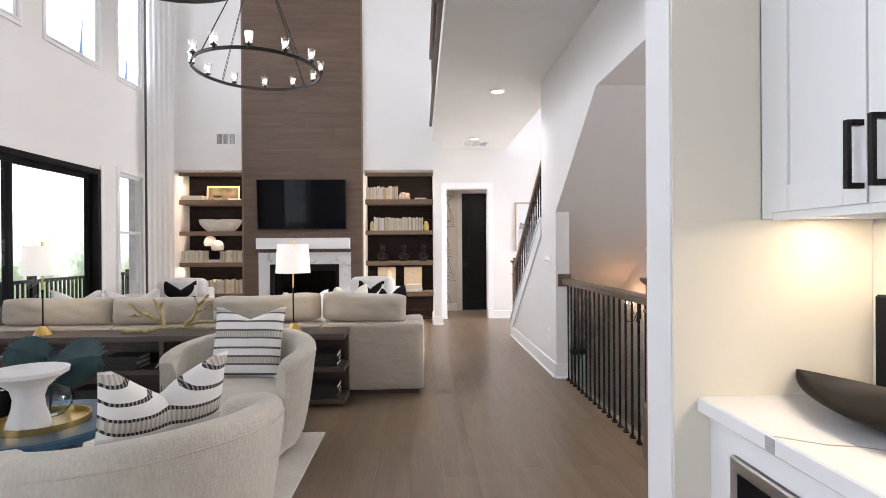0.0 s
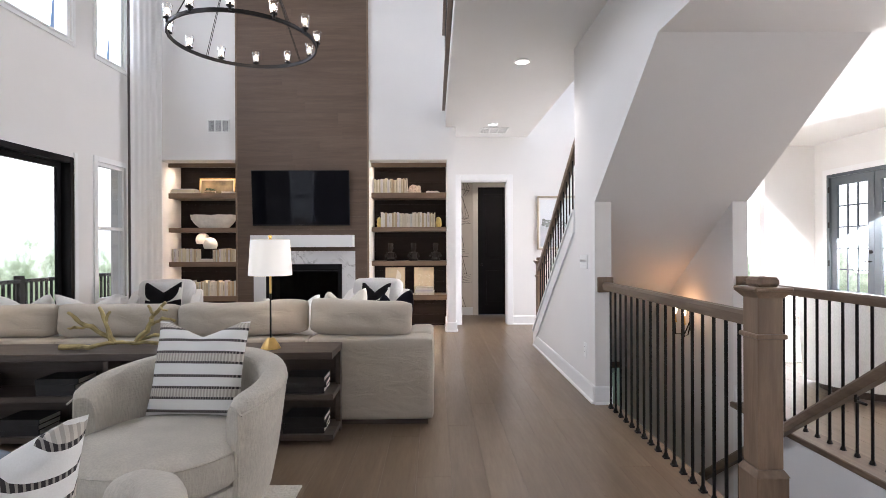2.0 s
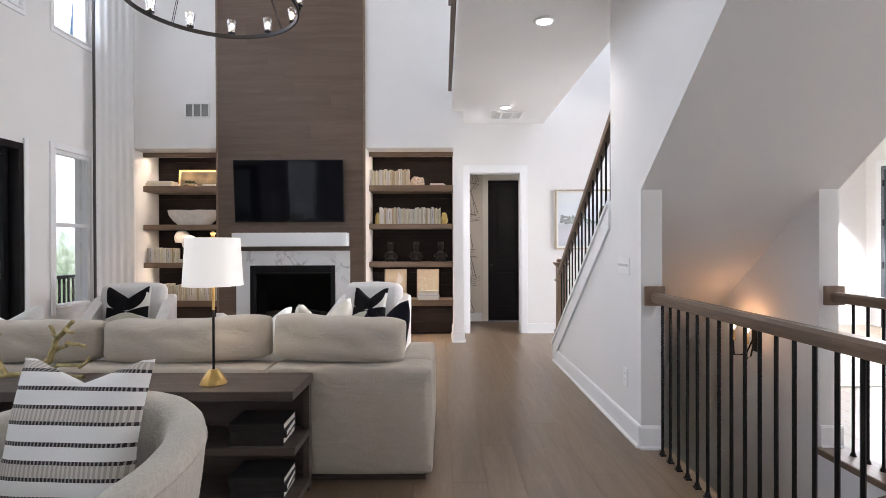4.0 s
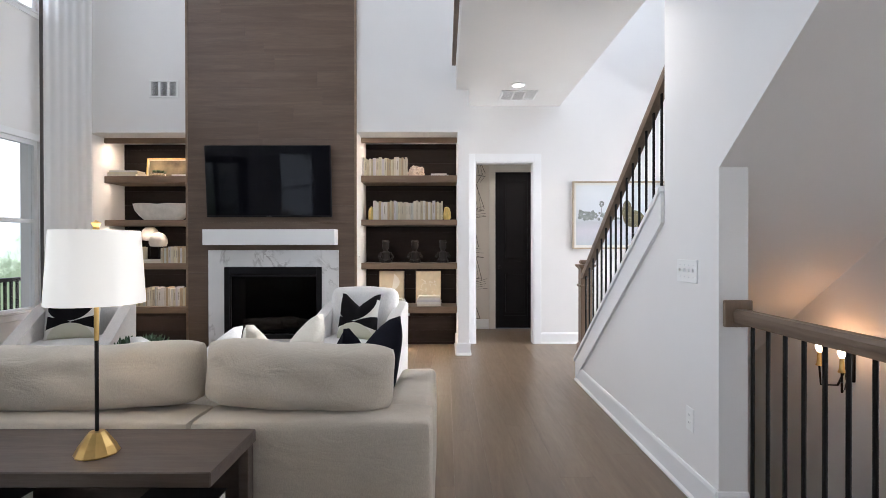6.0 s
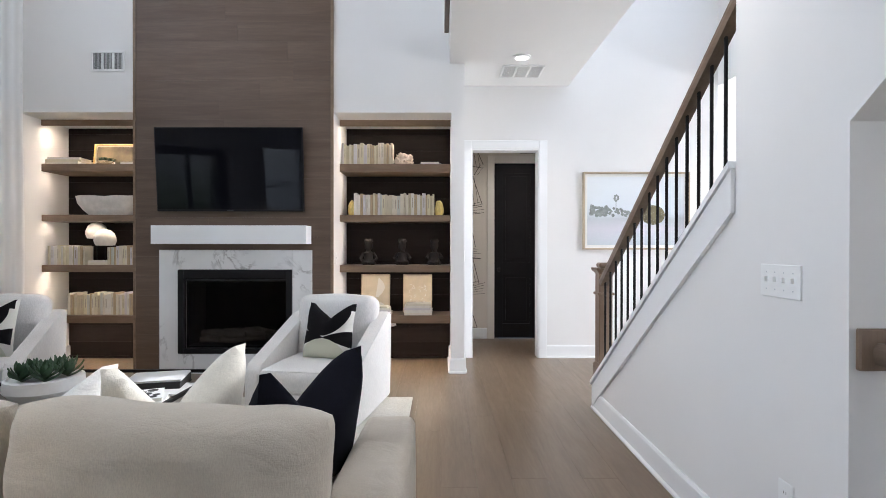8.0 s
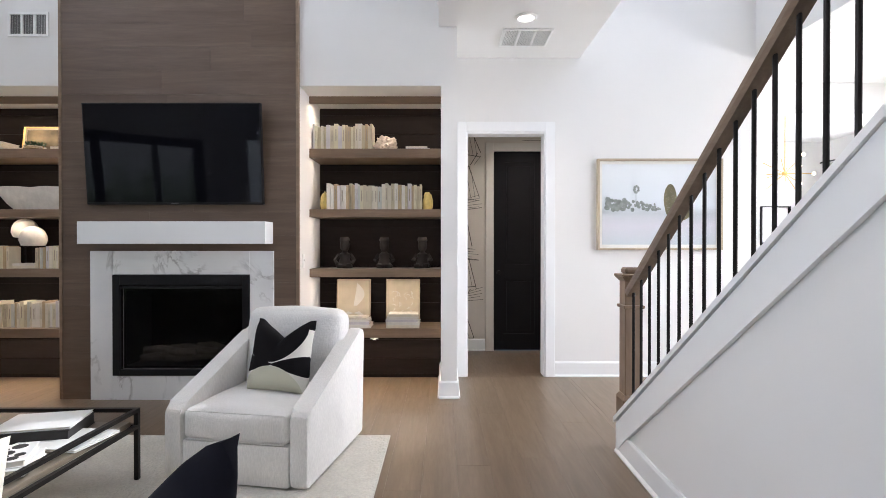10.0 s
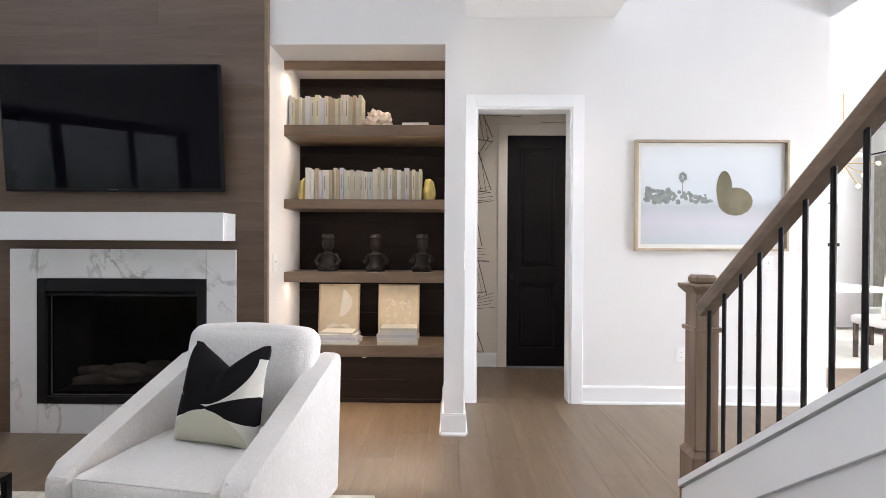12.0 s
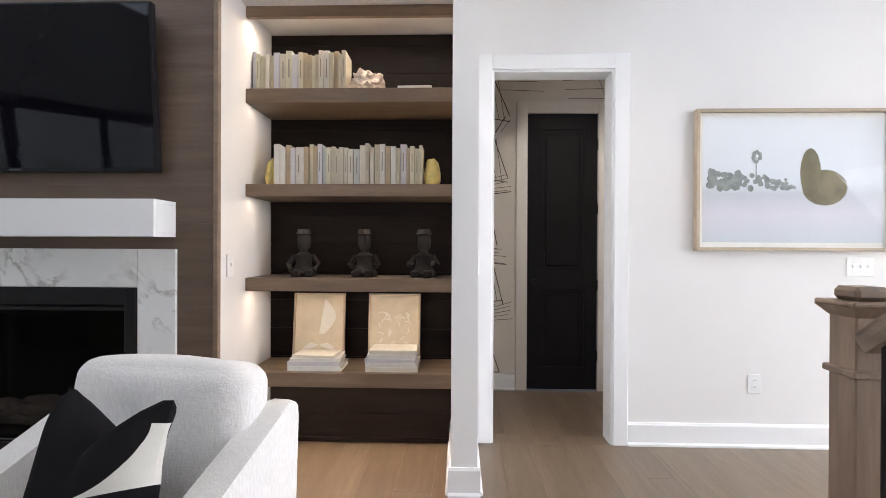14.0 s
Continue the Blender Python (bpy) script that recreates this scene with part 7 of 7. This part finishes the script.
barrel_chair(3.75, 5.15, 100)
solid("foyer_rug", box(3.2, 5.6, 6.2, 9.0, 0.0, 0.012, 0.003), RUG, "pale rug on the foyer floor", "rug")
solid("foyer_rug", box(3.6, 6.3, 10.3, 12.7, 0.0, 0.012, 0.003), RUG, "pale patterned rug in the dining room", "rug")


def dining_set():
    t = thing("dining_table", "white dining table in the sunny dining room", "table")
    part("tabletop", box(4.5, 5.5, 10.9, 12.5, 0.72, 0.76, 0.005), TRIM, t)
    for x in (4.6, 5.4):
        for y in (11.0, 12.4):
            part("leg", box(x - 0.035, x + 0.035, y - 0.035, y + 0.035, 0.012, 0.72), TRIM, t)
    for x, y, a in ((4.25, 11.3, -90), (4.25, 12.1, -90), (5.75, 11.3, 90), (5.0, 10.6, 0)):
        c = thing("dining_chair", "white upholstered dining chair at the table", "chair", "dining chairs", at=pose(x, y, 0, 0, 0, a))
        part("seat", soft(0.48, 0.48, 0.1, 0.03, 0.01, at=pose(0, 0, 0.44)), WHITECLOTH, c, "", True)
        part("backrest", soft(0.48, 0.08, 0.5, 0.03, 0.01, at=pose(0, -0.22, 0.72, 6)), WHITECLOTH, c, "", True)
        for sx in (-1, 1):
            for sy in (-1, 1):
                part("leg", box(sx * 0.2 - 0.018, sx * 0.2 + 0.018, sy * 0.2 - 0.018, sy * 0.2 + 0.018, 0.012, 0.39), CONSOLEWOOD, c)


dining_set()


def burst():
    t = thing("starburst_pendant", "brass starburst pendant lamp with glowing tips", "pendant lamp", at=pose(4.75, 10.95, 2.2))
    part("rod", tube([(0, 0, 0.03), (0, 0, CH - 2.2 - 0.001)], 0.006, 8), BRASS, t)
    part("hub", lathe([(0, -0.035), (0.03, -0.02), (0.03, 0.02), (0, 0.035)], 16), BRASS, t, "", True)
    for k in range(12):
        a, e = k * 2.4, math.asin(-0.9 + 1.8 * (k + 0.5) / 12)
        d = Vector((math.cos(a) * math.cos(e), math.sin(a) * math.cos(e), math.sin(e)))
        part("arm", tube([d * 0.02, d * 0.3], 0.005, 6), BRASS, t)
        bm = lathe([(0, -0.025), (0.018, -0.012), (0.02, 0.008), (0, 0.025)], 10)
        part("bulb", moved(bm, Matrix.Translation(d * 0.315)), BULB, t, "glowing bulb", True)


burst()


def dining_wall():
    t = thing("wall_shelf_frame", "thin black wall frame with a dark ledge in the dining room", "wall shelf", at=pose(5.95, 12.999, 1.3))
    for a in ((-0.25, -0.235, 0, 0.62), (0.235, 0.25, 0, 0.62), (-0.235, 0.235, 0.605, 0.62)):
        part("frame", box(a[0], a[1], -0.05, -0.001, a[2], a[3]), IRON, t)
    part("ledge", box(-0.25, 0.25, -0.1, -0.001, -0.05, 0.0), IRON, t)
    c = thing("curtain", "patterned pale curtain beside the dining window", "curtain")
    bm = bmesh.new()
    vs = [[bm.verts.new((6.68 + 0.04 * math.sin(i * 0.9), 12.25 + i * 0.014, z)) for i in range(43)] for z in (0.02, 1.3, 2.62)]
    for p, q in zip(vs, vs[1:]):
        for i in range(42):
            bm.faces.new((p[i], p[i + 1], q[i + 1], q[i]))
    bmesh.ops.solidify(bm, geom=bm.faces[:], thickness=0.003)
    part("drape", bm, fabric("patterned_curtain", (0.62, 0.60, 0.52), 40, 0.2), c, "", True)
    part("rod", tube([(6.7, 10.2, 2.66), (6.7, 12.95, 2.66)], 0.012, 10), IRON, c)


dining_wall()

# ---- floor boards ----


def floor_boards():
    rnd = random.Random(7)
    w = 0.19
    far = bmesh.new()
    cache = {}

    def board(x0, x1, y0, y1, as_part):
        if x1 - x0 < 0.015 or y1 - y0 < 0.02:
            return
        if not as_part:
            box(x0 + 0.0007, x1 - 0.0007, y0 + 0.0007, y1 - 0.0007, -0.014, 0.0, bm=far)
            return
        key = (round(x1 - x0, 3), round(y1 - y0, 2))
        if key not in cache:
            a, b = (x1 - x0) / 2 - 0.0003, (y1 - y0) / 2 - 0.0003
            cache[key] = put("board", box(-a, a, -b, b, -0.014, 0.0, 0.0005), FLOORWOOD)
        part("board", cache[key], None, floor).location = ((x0 + x1) / 2, (y0 + y1) / 2, 0)
    regions = [(-4.25, 1.395, -4.0, 9.06, True), (-0.2, 1.75, 9.2, 10.25, True), (0.453, 1.205, 9.06, 9.2, True), (1.395, 6.8, 1.46, 2.95, False), (2.56, 6.8, 2.95, 13.0, False), (1.43, 2.56, 7.28, 9.06, False), (1.395, 1.43, 7.3, 9.06, False)]
    for x0, x1, y0, y1, main in regions[:5]:
        x = x0
        while x < x1 - 0.01:
            xe = min(x + w, x1)
            y = y0 - rnd.choice((0.0, 0.5, 1.0, 1.5))
            while y < y1:
                ye = y + rnd.choice((1.6, 1.9, 2.2))
                keep = main and x > -2.4 and ye > 0.4
                board(x, xe, max(y, y0), min(ye, y1), keep)
                y = ye
            x = xe
    for x0, x1, y0, y1, main in regions[5:]:
        board(x0, x1, y0, y1, False)
    me = put("far_boards", far, FLOORWOOD)
    ob = part("far_boards", me, None, floor)
    tagged(ob, kind="stuff")


floor_boards()
